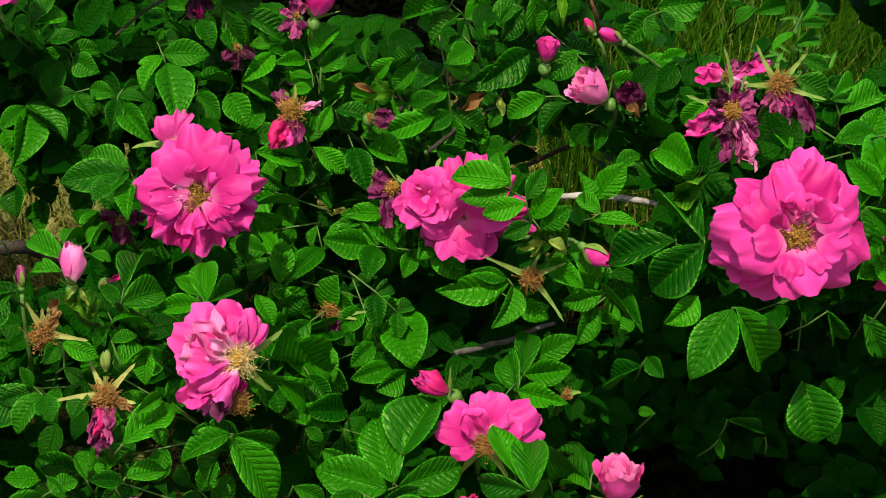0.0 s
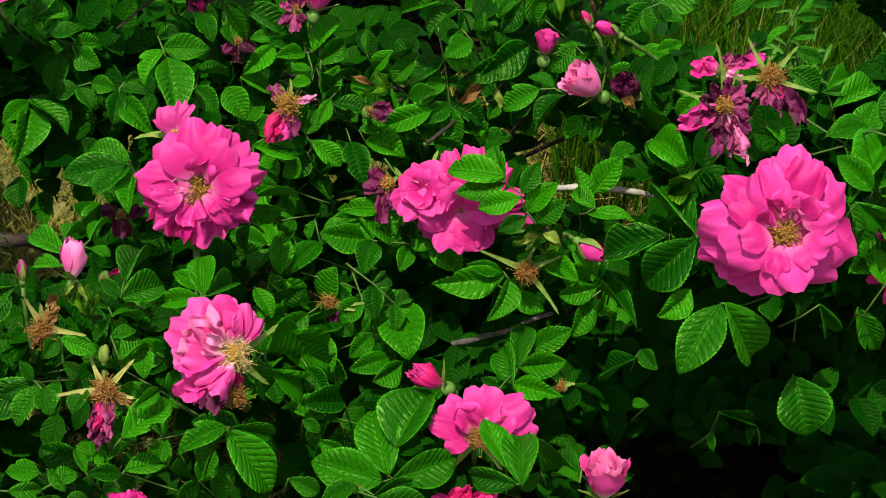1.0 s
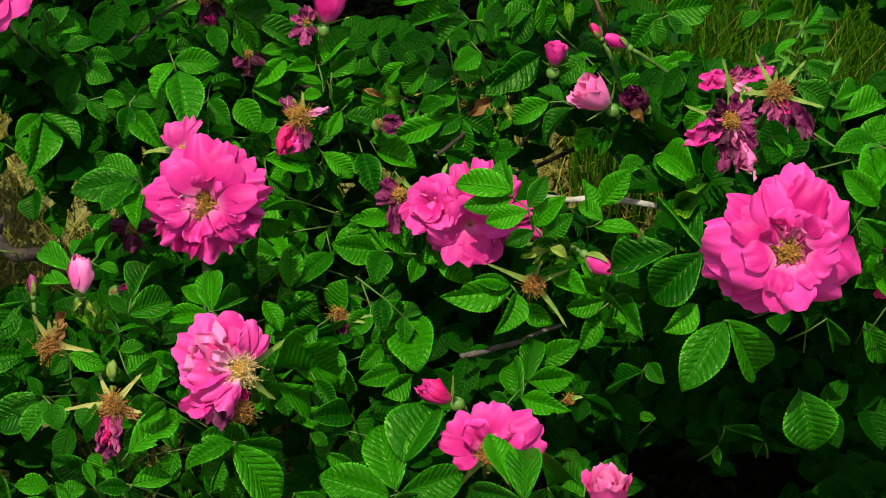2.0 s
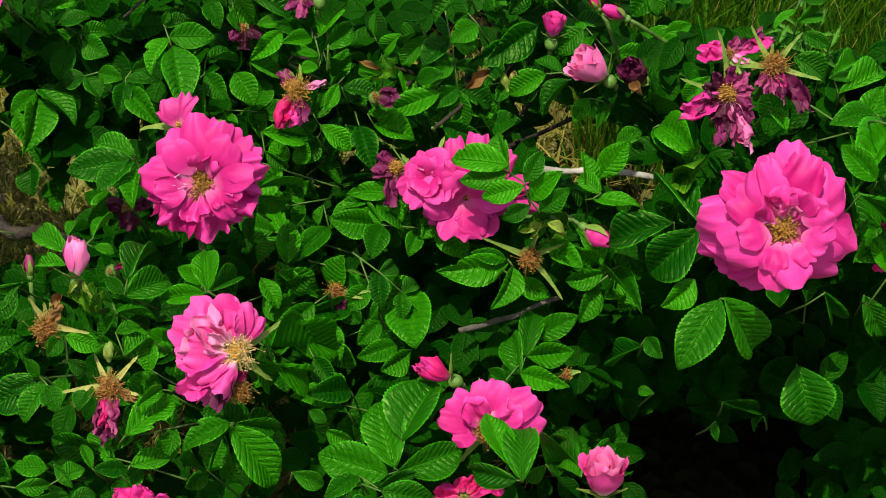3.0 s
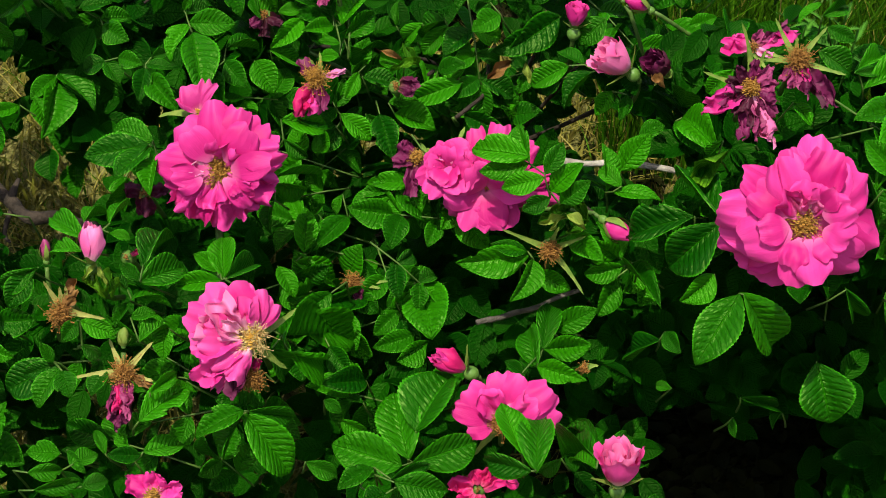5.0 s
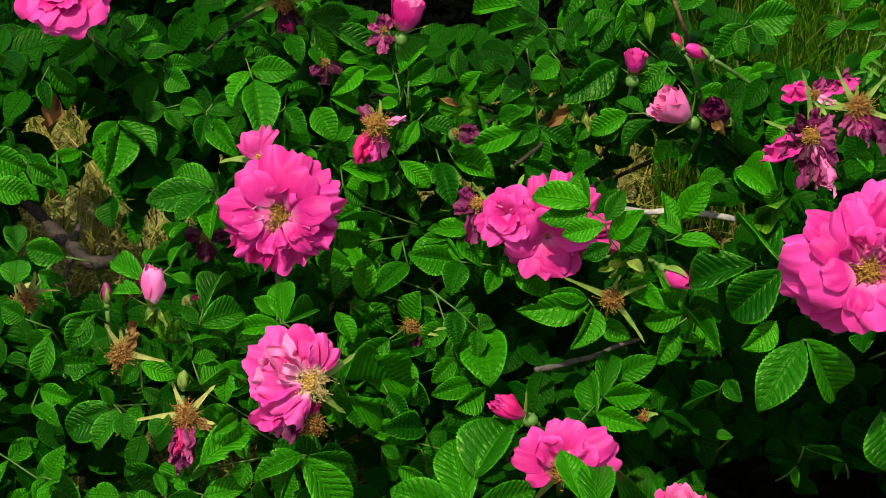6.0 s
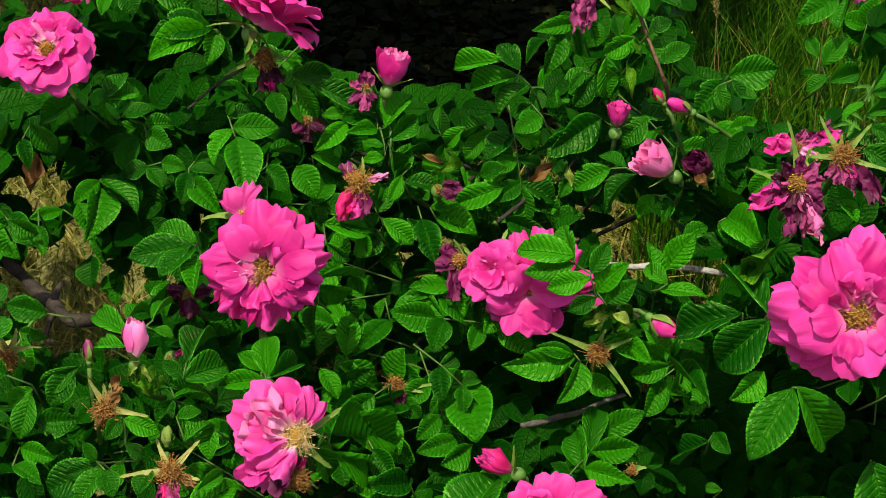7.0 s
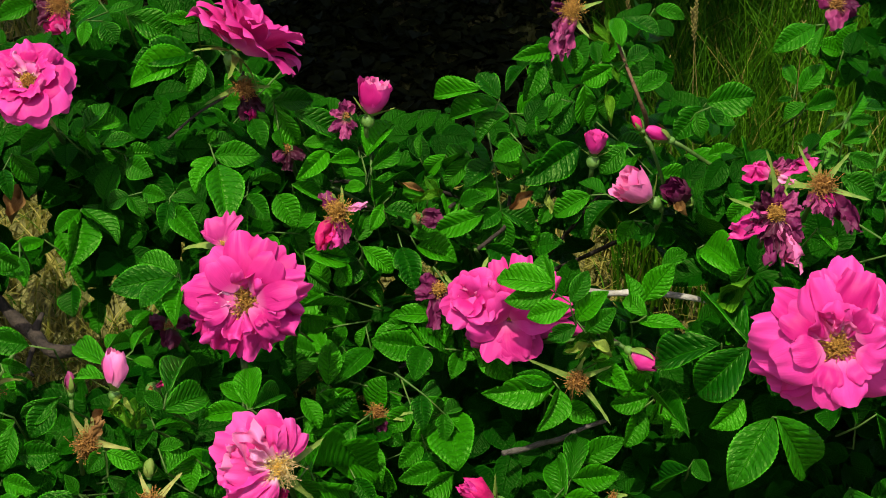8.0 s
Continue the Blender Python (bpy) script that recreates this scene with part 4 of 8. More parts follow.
# ---- leaves of the bush, spray by spray ----
leaf([(-0.285, 0.135, 0.513), (-0.281, 0.120, 0.534), (-0.276, 0.111, 0.550), (-0.276, 0.107, 0.552), (-0.276, 0.104, 0.554)],
     ((-0.276, 0.104, 0.554), (-0.272, 0.108, 0.530), 0.48, -0.07),
     ((-0.276, 0.111, 0.550), (-0.256, 0.128, 0.548), 0.71, -0.13),
     ((-0.276, 0.107, 0.552), (-0.262, 0.126, 0.561), 0.53, -0.04))
leaf([(-0.305, 0.135, 0.507), (-0.304, 0.118, 0.529), (-0.303, 0.107, 0.546)],
     ((-0.303, 0.107, 0.546), (-0.293, 0.113, 0.548), 0.55, 0.10))
leaf([(-0.266, 0.177, 0.472), (-0.264, 0.160, 0.493), (-0.262, 0.150, 0.509), (-0.264, 0.147, 0.509), (-0.277, 0.149, 0.516)],
     ((-0.264, 0.147, 0.509), (-0.270, 0.126, 0.495), 0.52, 0.08),
     ((-0.262, 0.150, 0.509), (-0.284, 0.143, 0.500), 0.55, 0.07),
     ((-0.277, 0.149, 0.516), (-0.255, 0.150, 0.522), 0.54, 0.04))
leaf([(-0.252, 0.162, 0.475), (-0.254, 0.144, 0.496), (-0.257, 0.132, 0.513), (-0.259, 0.136, 0.515)],
     ((-0.259, 0.136, 0.515), (-0.239, 0.142, 0.515), 0.55, 0.11),
     ((-0.257, 0.132, 0.513), (-0.240, 0.116, 0.511), 0.71, 0.11))
leaf([(-0.233, 0.126, 0.467), (-0.241, 0.111, 0.488), (-0.250, 0.102, 0.503), (-0.249, 0.097, 0.506), (-0.239, 0.094, 0.511)],
     ((-0.239, 0.094, 0.511), (-0.223, 0.085, 0.513), 0.65, -0.08),
     ((-0.249, 0.097, 0.506), (-0.238, 0.086, 0.496), 0.68, 0.11),
     ((-0.250, 0.102, 0.503), (-0.267, 0.099, 0.498), 0.79, 0.09))
leaf([(-0.203, 0.113, 0.471), (-0.209, 0.093, 0.491), (-0.216, 0.080, 0.506), (-0.219, 0.084, 0.510), (-0.219, 0.085, 0.512), (-0.216, 0.091, 0.514)],
     ((-0.216, 0.091, 0.514), (-0.206, 0.099, 0.514), 0.53, 0.11),
     ((-0.216, 0.080, 0.506), (-0.196, 0.055, 0.499), 0.46, 0.12),
     ((-0.219, 0.084, 0.510), (-0.220, 0.060, 0.503), 0.46, -0.04),
     ((-0.219, 0.085, 0.512), (-0.201, 0.083, 0.513), 0.53, -0.06))
leaf([(-0.278, 0.113, 0.461), (-0.279, 0.095, 0.481), (-0.280, 0.083, 0.497), (-0.280, 0.085, 0.501), (-0.279, 0.086, 0.502)],
     ((-0.280, 0.085, 0.501), (-0.291, 0.062, 0.500), 0.47, 0.10),
     ((-0.280, 0.083, 0.497), (-0.277, 0.043, 0.485), 0.49, 0.02),
     ((-0.279, 0.086, 0.502), (-0.248, 0.058, 0.502), 0.46, 0.11))
leaf([(-0.198, 0.139, 0.492), (-0.195, 0.123, 0.512), (-0.192, 0.113, 0.528), (-0.188, 0.101, 0.529), (-0.191, 0.107, 0.533), (-0.195, 0.119, 0.533), (-0.196, 0.119, 0.535)],
     ((-0.196, 0.119, 0.535), (-0.192, 0.123, 0.544), 0.54, 0.07),
     ((-0.195, 0.119, 0.533), (-0.180, 0.132, 0.531), 0.50, -0.14),
     ((-0.188, 0.101, 0.529), (-0.173, 0.055, 0.519), 0.46, -0.06),
     ((-0.192, 0.113, 0.528), (-0.204, 0.089, 0.519), 0.50, 0.09),
     ((-0.191, 0.107, 0.533), (-0.159, 0.107, 0.533), 0.50, 0.11))
leaf([(-0.175, 0.184, 0.495), (-0.173, 0.167, 0.517), (-0.171, 0.156, 0.534)],
     ((-0.171, 0.156, 0.534), (-0.161, 0.136, 0.523), 0.53, -0.13))
leaf([(-0.152, 0.185, 0.494), (-0.152, 0.165, 0.514), (-0.153, 0.150, 0.529), (-0.156, 0.164, 0.537)],
     ((-0.153, 0.150, 0.529), (-0.149, 0.133, 0.525), 0.40, -0.09),
     ((-0.156, 0.164, 0.537), (-0.141, 0.158, 0.511), 0.50, 0.00))
leaf([(-0.139, 0.188, 0.499), (-0.140, 0.171, 0.521), (-0.142, 0.160, 0.538)],
     ((-0.142, 0.160, 0.538), (-0.108, 0.164, 0.517), 0.39, 0.11))
leaf([(-0.123, 0.178, 0.479), (-0.130, 0.161, 0.501), (-0.136, 0.150, 0.518)],
     ((-0.136, 0.150, 0.518), (-0.122, 0.160, 0.514), 0.48, 0.01))
leaf([(-0.120, 0.188, 0.471), (-0.120, 0.168, 0.493), (-0.120, 0.155, 0.510), (-0.118, 0.165, 0.510)],
     ((-0.118, 0.165, 0.510), (-0.103, 0.161, 0.496), 0.55, 0.02),
     ((-0.120, 0.155, 0.510), (-0.138, 0.132, 0.501), 0.42, 0.12))
leaf([(-0.145, 0.163, 0.456), (-0.144, 0.146, 0.478), (-0.143, 0.135, 0.495)],
     ((-0.143, 0.135, 0.495), (-0.120, 0.147, 0.476), 0.40, 0.01))
leaf([(-0.147, 0.148, 0.456), (-0.149, 0.131, 0.478), (-0.152, 0.120, 0.495)],
     ((-0.152, 0.120, 0.495), (-0.137, 0.103, 0.482), 0.67, -0.03))
leaf([(-0.177, 0.134, 0.465), (-0.176, 0.112, 0.486), (-0.175, 0.097, 0.502), (-0.170, 0.106, 0.503), (-0.170, 0.116, 0.507)],
     ((-0.175, 0.097, 0.502), (-0.167, 0.068, 0.494), 0.32, 0.04),
     ((-0.170, 0.106, 0.503), (-0.153, 0.088, 0.494), 0.55, 0.03),
     ((-0.170, 0.116, 0.507), (-0.151, 0.140, 0.499), 0.39, -0.08))
leaf([(-0.201, 0.019, 0.474), (-0.197, -0.001, 0.495), (-0.193, -0.014, 0.511), (-0.198, 0.000, 0.511), (-0.197, -0.010, 0.514), (-0.198, -0.011, 0.516)],
     ((-0.193, -0.014, 0.511), (-0.195, -0.042, 0.505), 0.48, -0.06),
     ((-0.197, -0.010, 0.514), (-0.214, -0.038, 0.511), 0.49, 0.03),
     ((-0.198, -0.011, 0.516), (-0.237, -0.021, 0.512), 0.50, 0.14),
     ((-0.198, 0.000, 0.511), (-0.226, 0.011, 0.515), 0.51, -0.14))
leaf([(-0.087, 0.120, 0.424), (-0.091, 0.103, 0.446), (-0.095, 0.092, 0.463)],
     ((-0.095, 0.092, 0.463), (-0.122, 0.079, 0.479), 0.36, 0.02))
leaf([(-0.137, 0.096, 0.436), (-0.131, 0.075, 0.456), (-0.126, 0.061, 0.472), (-0.129, 0.075, 0.478)],
     ((-0.126, 0.061, 0.472), (-0.110, 0.059, 0.460), 0.55, -0.08),
     ((-0.129, 0.075, 0.478), (-0.097, 0.085, 0.466), 0.48, -0.04))
leaf([(-0.085, 0.177, 0.463), (-0.086, 0.154, 0.480), (-0.086, 0.137, 0.493), (-0.091, 0.152, 0.497), (-0.092, 0.130, 0.497), (-0.092, 0.139, 0.501), (-0.099, 0.166, 0.505), (-0.093, 0.155, 0.506), (-0.098, 0.153, 0.506), (-0.099, 0.161, 0.510)],
     ((-0.092, 0.130, 0.497), (-0.107, 0.127, 0.496), 0.55, 0.04),
     ((-0.086, 0.137, 0.493), (-0.062, 0.156, 0.496), 0.47, -0.09),
     ((-0.092, 0.139, 0.501), (-0.107, 0.135, 0.505), 0.49, -0.09),
     ((-0.091, 0.152, 0.497), (-0.069, 0.170, 0.508), 0.49, -0.08),
     ((-0.098, 0.153, 0.506), (-0.115, 0.138, 0.513), 0.47, 0.05),
     ((-0.099, 0.166, 0.505), (-0.124, 0.152, 0.517), 0.37, 0.11),
     ((-0.093, 0.155, 0.506), (-0.078, 0.173, 0.526), 0.55, -0.05),
     ((-0.099, 0.161, 0.510), (-0.104, 0.173, 0.530), 0.55, 0.06))
leaf([(-0.049, 0.204, 0.454), (-0.053, 0.187, 0.476), (-0.057, 0.176, 0.493)],
     ((-0.057, 0.176, 0.493), (-0.058, 0.183, 0.510), 0.50, -0.06))
leaf([(0.015, 0.166, 0.516), (0.011, 0.149, 0.537), (0.006, 0.138, 0.552), (-0.001, 0.137, 0.559)],
     ((0.006, 0.138, 0.552), (-0.017, 0.128, 0.536), 0.60, 0.13),
     ((-0.001, 0.137, 0.559), (-0.038, 0.145, 0.545), 0.42, -0.02))
leaf([(0.024, 0.164, 0.493), (0.019, 0.145, 0.513), (0.015, 0.133, 0.529), (0.008, 0.138, 0.535)],
     ((0.008, 0.138, 0.535), (-0.001, 0.141, 0.526), 0.49, -0.02),
     ((0.015, 0.133, 0.529), (-0.003, 0.118, 0.525), 0.64, 0.13))
leaf([(-0.009, 0.184, 0.465), (-0.014, 0.167, 0.483), (-0.020, 0.155, 0.497), (-0.020, 0.159, 0.504), (-0.022, 0.155, 0.511)],
     ((-0.020, 0.155, 0.497), (-0.007, 0.145, 0.483), 0.80, -0.13),
     ((-0.020, 0.159, 0.504), (-0.038, 0.160, 0.480), 0.45, -0.06),
     ((-0.022, 0.155, 0.511), (-0.043, 0.168, 0.493), 0.46, 0.10))
leaf([(-0.031, 0.192, 0.448), (-0.037, 0.175, 0.470), (-0.042, 0.164, 0.487)],
     ((-0.042, 0.164, 0.487), (-0.054, 0.157, 0.480), 0.55, 0.09))
leaf([(-0.027, 0.190, 0.465), (-0.032, 0.173, 0.487), (-0.038, 0.162, 0.504)],
     ((-0.038, 0.162, 0.504), (-0.055, 0.168, 0.484), 0.45, 0.06))
leaf([(0.040, 0.181, 0.465), (0.040, 0.164, 0.487), (0.040, 0.153, 0.504)],
     ((0.040, 0.153, 0.504), (0.014, 0.129, 0.500), 0.45, 0.07))
leaf([(0.052, 0.191, 0.471), (0.054, 0.174, 0.493), (0.056, 0.163, 0.510)],
     ((0.056, 0.163, 0.510), (0.026, 0.133, 0.502), 0.53, 0.05))
leaf([(0.076, 0.134, 0.465), (0.067, 0.114, 0.485), (0.057, 0.100, 0.501), (0.080, 0.107, 0.503), (0.073, 0.113, 0.504), (0.062, 0.105, 0.508)],
     ((0.057, 0.100, 0.501), (0.044, 0.099, 0.489), 0.53, -0.10),
     ((0.080, 0.107, 0.503), (0.057, 0.088, 0.491), 0.48, -0.09),
     ((0.062, 0.105, 0.508), (0.036, 0.102, 0.494), 0.54, -0.01),
     ((0.073, 0.113, 0.504), (0.055, 0.126, 0.509), 0.57, -0.05))
leaf([(0.071, 0.175, 0.480), (0.079, 0.158, 0.502), (0.087, 0.148, 0.519)],
     ((0.087, 0.148, 0.519), (0.069, 0.140, 0.503), 0.70, 0.10))
leaf([(0.035, 0.212, 0.496), (0.043, 0.196, 0.517), (0.051, 0.186, 0.533), (0.043, 0.183, 0.537)],
     ((0.043, 0.183, 0.537), (0.035, 0.171, 0.530), 0.52, 0.08),
     ((0.051, 0.186, 0.533), (0.038, 0.173, 0.513), 0.50, -0.14))
leaf([(0.059, 0.201, 0.504), (0.064, 0.186, 0.523), (0.069, 0.178, 0.538), (0.076, 0.169, 0.548)],
     ((0.076, 0.169, 0.548), (0.073, 0.164, 0.530), 0.54, -0.11),
     ((0.069, 0.178, 0.538), (0.059, 0.173, 0.520), 0.45, 0.01))
leaf([(-0.054, 0.161, 0.447), (-0.051, 0.144, 0.469), (-0.049, 0.134, 0.486)],
     ((-0.049, 0.134, 0.486), (-0.069, 0.146, 0.487), 0.45, -0.12))
leaf([(-0.075, 0.146, 0.447), (-0.076, 0.129, 0.469), (-0.078, 0.118, 0.486)],
     ((-0.078, 0.118, 0.486), (-0.053, 0.118, 0.482), 0.55, -0.06))
leaf([(-0.002, 0.156, 0.437), (-0.006, 0.139, 0.459), (-0.010, 0.128, 0.477)],
     ((-0.010, 0.128, 0.477), (-0.048, 0.119, 0.466), 0.40, -0.09))
leaf([(-0.031, 0.160, 0.444), (-0.029, 0.142, 0.466), (-0.027, 0.132, 0.483)],
     ((-0.027, 0.132, 0.483), (-0.008, 0.126, 0.494), 0.49, 0.02))
leaf([(-0.050, 0.142, 0.425), (-0.053, 0.125, 0.444), (-0.056, 0.114, 0.459), (-0.060, 0.114, 0.468)],
     ((-0.060, 0.114, 0.468), (-0.040, 0.118, 0.471), 0.55, 0.03),
     ((-0.056, 0.114, 0.459), (-0.027, 0.107, 0.455), 0.59, -0.13))
leaf([(-0.095, 0.127, 0.429), (-0.093, 0.110, 0.451), (-0.092, 0.099, 0.468)],
     ((-0.092, 0.099, 0.468), (-0.070, 0.092, 0.452), 0.50, -0.04))
leaf([(-0.078, 0.133, 0.425), (-0.076, 0.116, 0.447), (-0.075, 0.105, 0.464)],
     ((-0.075, 0.105, 0.464), (-0.059, 0.100, 0.449), 0.55, -0.02))
leaf([(-0.066, 0.164, 0.445), (-0.073, 0.144, 0.466), (-0.080, 0.130, 0.483), (-0.073, 0.142, 0.485)],
     ((-0.080, 0.130, 0.483), (-0.087, 0.114, 0.472), 0.47, -0.13),
     ((-0.073, 0.142, 0.485), (-0.086, 0.132, 0.484), 0.51, -0.08))
leaf([(0.030, 0.167, 0.415), (0.025, 0.149, 0.437), (0.019, 0.138, 0.454)],
     ((0.019, 0.138, 0.454), (0.027, 0.124, 0.448), 0.50, -0.01))
leaf([(0.011, 0.172, 0.427), (0.007, 0.155, 0.445), (0.003, 0.145, 0.459), (0.003, 0.142, 0.473)],
     ((0.003, 0.142, 0.473), (-0.010, 0.150, 0.474), 0.51, 0.05),
     ((0.003, 0.145, 0.459), (0.031, 0.135, 0.454), 0.59, 0.12))
leaf([(0.127, 0.197, 0.501), (0.132, 0.181, 0.521), (0.136, 0.171, 0.536), (0.145, 0.167, 0.543)],
     ((0.145, 0.167, 0.543), (0.155, 0.157, 0.531), 0.55, -0.15),
     ((0.136, 0.171, 0.536), (0.140, 0.165, 0.519), 0.59, 0.02))
leaf([(0.149, 0.184, 0.495), (0.156, 0.167, 0.517), (0.162, 0.157, 0.534)],
     ((0.162, 0.157, 0.534), (0.145, 0.167, 0.533), 0.52, -0.14))
leaf([(0.156, 0.138, 0.482), (0.163, 0.121, 0.504), (0.169, 0.110, 0.521)],
     ((0.169, 0.110, 0.521), (0.171, 0.149, 0.527), 0.48, -0.14))
leaf([(0.151, 0.177, 0.472), (0.147, 0.160, 0.494), (0.144, 0.149, 0.511)],
     ((0.144, 0.149, 0.511), (0.160, 0.146, 0.524), 0.58, 0.10))
leaf([(0.141, 0.186, 0.471), (0.135, 0.168, 0.493), (0.129, 0.157, 0.510)],
     ((0.129, 0.157, 0.510), (0.157, 0.136, 0.512), 0.46, 0.14))
leaf([(0.126, 0.159, 0.464), (0.133, 0.142, 0.486), (0.140, 0.131, 0.503)],
     ((0.140, 0.131, 0.503), (0.159, 0.136, 0.514), 0.40, -0.14))
leaf([(0.146, 0.132, 0.472), (0.149, 0.115, 0.494), (0.152, 0.104, 0.511)],
     ((0.152, 0.104, 0.511), (0.159, 0.073, 0.522), 0.26, 0.06))
leaf([(0.153, 0.097, 0.491), (0.160, 0.080, 0.513), (0.166, 0.070, 0.530)],
     ((0.166, 0.070, 0.530), (0.150, 0.075, 0.507), 0.44, -0.08))
leaf([(0.204, 0.172, 0.520), (0.204, 0.155, 0.542), (0.205, 0.144, 0.559)],
     ((0.205, 0.144, 0.559), (0.190, 0.142, 0.549), 0.55, 0.03))
leaf([(0.112, 0.142, 0.443), (0.103, 0.127, 0.464), (0.093, 0.117, 0.481), (0.103, 0.110, 0.483)],
     ((0.103, 0.110, 0.483), (0.099, 0.091, 0.477), 0.41, -0.02),
     ((0.093, 0.117, 0.481), (0.082, 0.102, 0.473), 0.55, -0.04))
leaf([(0.220, 0.069, 0.525), (0.216, 0.052, 0.547), (0.213, 0.041, 0.564)],
     ((0.213, 0.041, 0.564), (0.236, 0.040, 0.550), 0.57, -0.10))
leaf([(0.250, 0.065, 0.510), (0.245, 0.045, 0.529), (0.241, 0.032, 0.543), (0.238, 0.042, 0.551), (0.235, 0.036, 0.552)],
     ((0.241, 0.032, 0.543), (0.274, 0.056, 0.543), 0.41, -0.12),
     ((0.235, 0.036, 0.552), (0.254, 0.046, 0.548), 0.32, 0.04),
     ((0.238, 0.042, 0.551), (0.260, 0.067, 0.548), 0.30, 0.05))
leaf([(0.225, 0.116, 0.522), (0.222, 0.099, 0.544), (0.220, 0.088, 0.561)],
     ((0.220, 0.088, 0.561), (0.240, 0.102, 0.562), 0.42, 0.07))
leaf([(0.234, 0.099, 0.524), (0.227, 0.082, 0.546), (0.221, 0.071, 0.563)],
     ((0.221, 0.071, 0.563), (0.238, 0.063, 0.559), 0.50, -0.09))
leaf([(0.191, 0.049, 0.499), (0.194, 0.032, 0.521), (0.198, 0.021, 0.539)],
     ((0.198, 0.021, 0.539), (0.207, 0.003, 0.537), 0.47, -0.08))
leaf([(0.265, 0.036, 0.502), (0.269, 0.018, 0.522), (0.274, 0.007, 0.538), (0.260, 0.008, 0.544)],
     ((0.274, 0.007, 0.538), (0.239, -0.054, 0.547), 0.35, -0.08),
     ((0.260, 0.008, 0.544), (0.231, -0.010, 0.551), 0.47, 0.11))
leaf([(0.252, -0.026, 0.500), (0.251, -0.043, 0.522), (0.250, -0.054, 0.539)],
     ((0.250, -0.054, 0.539), (0.230, -0.038, 0.554), 0.50, -0.04))
leaf([(0.234, -0.046, 0.505), (0.235, -0.063, 0.527), (0.236, -0.074, 0.544)],
     ((0.236, -0.074, 0.544), (0.265, -0.059, 0.517), 0.34, -0.05))
leaf([(0.268, -0.008, 0.492), (0.264, -0.026, 0.514), (0.259, -0.037, 0.531)],
     ((0.259, -0.037, 0.531), (0.283, -0.009, 0.529), 0.34, 0.15))
leaf([(0.113, 0.099, 0.436), (0.111, 0.082, 0.458), (0.109, 0.071, 0.475)],
     ((0.109, 0.071, 0.475), (0.126, 0.076, 0.483), 0.60, -0.03))
leaf([(0.147, 0.094, 0.454), (0.140, 0.077, 0.475), (0.132, 0.066, 0.492), (0.136, 0.066, 0.495)],
     ((0.132, 0.066, 0.492), (0.148, 0.038, 0.490), 0.49, -0.01),
     ((0.136, 0.066, 0.495), (0.152, 0.030, 0.503), 0.50, -0.01))
leaf([(0.106, 0.081, 0.421), (0.102, 0.063, 0.443), (0.097, 0.052, 0.460)],
     ((0.097, 0.052, 0.460), (0.116, 0.061, 0.485), 0.50, 0.07))
leaf([(0.167, 0.041, 0.470), (0.161, 0.023, 0.489), (0.154, 0.012, 0.503), (0.157, 0.014, 0.514)],
     ((0.157, 0.014, 0.514), (0.149, 0.020, 0.493), 0.39, 0.11),
     ((0.154, 0.012, 0.503), (0.143, 0.017, 0.488), 0.38, -0.07))
leaf([(-0.217, -0.065, 0.471), (-0.218, -0.089, 0.492), (-0.220, -0.106, 0.508), (-0.208, -0.083, 0.510), (-0.219, -0.098, 0.510), (-0.223, -0.083, 0.511), (-0.206, -0.093, 0.511)],
     ((-0.206, -0.093, 0.511), (-0.194, -0.092, 0.506), 0.50, -0.02),
     ((-0.208, -0.083, 0.510), (-0.205, -0.051, 0.505), 0.31, 0.05),
     ((-0.220, -0.106, 0.508), (-0.242, -0.098, 0.501), 0.40, -0.06),
     ((-0.223, -0.083, 0.511), (-0.215, -0.063, 0.507), 0.38, -0.12),
     ((-0.219, -0.098, 0.510), (-0.248, -0.070, 0.505), 0.31, -0.06))
leaf([(-0.177, -0.076, 0.449), (-0.182, -0.094, 0.470), (-0.188, -0.106, 0.486), (-0.188, -0.107, 0.487), (-0.187, -0.099, 0.492)],
     ((-0.188, -0.107, 0.487), (-0.199, -0.103, 0.497), 0.50, -0.12),
     ((-0.188, -0.106, 0.486), (-0.165, -0.079, 0.479), 0.47, -0.11),
     ((-0.187, -0.099, 0.492), (-0.179, -0.061, 0.492), 0.34, 0.14))
leaf([(-0.131, -0.055, 0.433), (-0.137, -0.071, 0.453), (-0.144, -0.081, 0.469), (-0.147, -0.077, 0.471), (-0.144, -0.087, 0.473), (-0.141, -0.086, 0.474)],
     ((-0.147, -0.077, 0.471), (-0.163, -0.070, 0.480), 0.50, 0.08),
     ((-0.141, -0.086, 0.474), (-0.126, -0.054, 0.464), 0.34, 0.05),
     ((-0.144, -0.087, 0.473), (-0.171, -0.094, 0.474), 0.42, 0.08),
     ((-0.144, -0.081, 0.469), (-0.149, -0.052, 0.481), 0.51, 0.13))
leaf([(-0.122, 0.037, 0.432), (-0.123, 0.017, 0.451), (-0.125, 0.003, 0.465), (-0.125, 0.012, 0.472), (-0.126, 0.013, 0.476)],
     ((-0.125, 0.003, 0.465), (-0.129, -0.016, 0.454), 0.48, -0.10),
     ((-0.126, 0.013, 0.476), (-0.099, 0.041, 0.465), 0.32, 0.07),
     ((-0.125, 0.012, 0.472), (-0.106, 0.025, 0.454), 0.56, -0.12))
leaf([(-0.123, 0.005, 0.393), (-0.122, -0.012, 0.415), (-0.121, -0.023, 0.432)],
     ((-0.121, -0.023, 0.432), (-0.108, -0.039, 0.422), 0.53, 0.07))
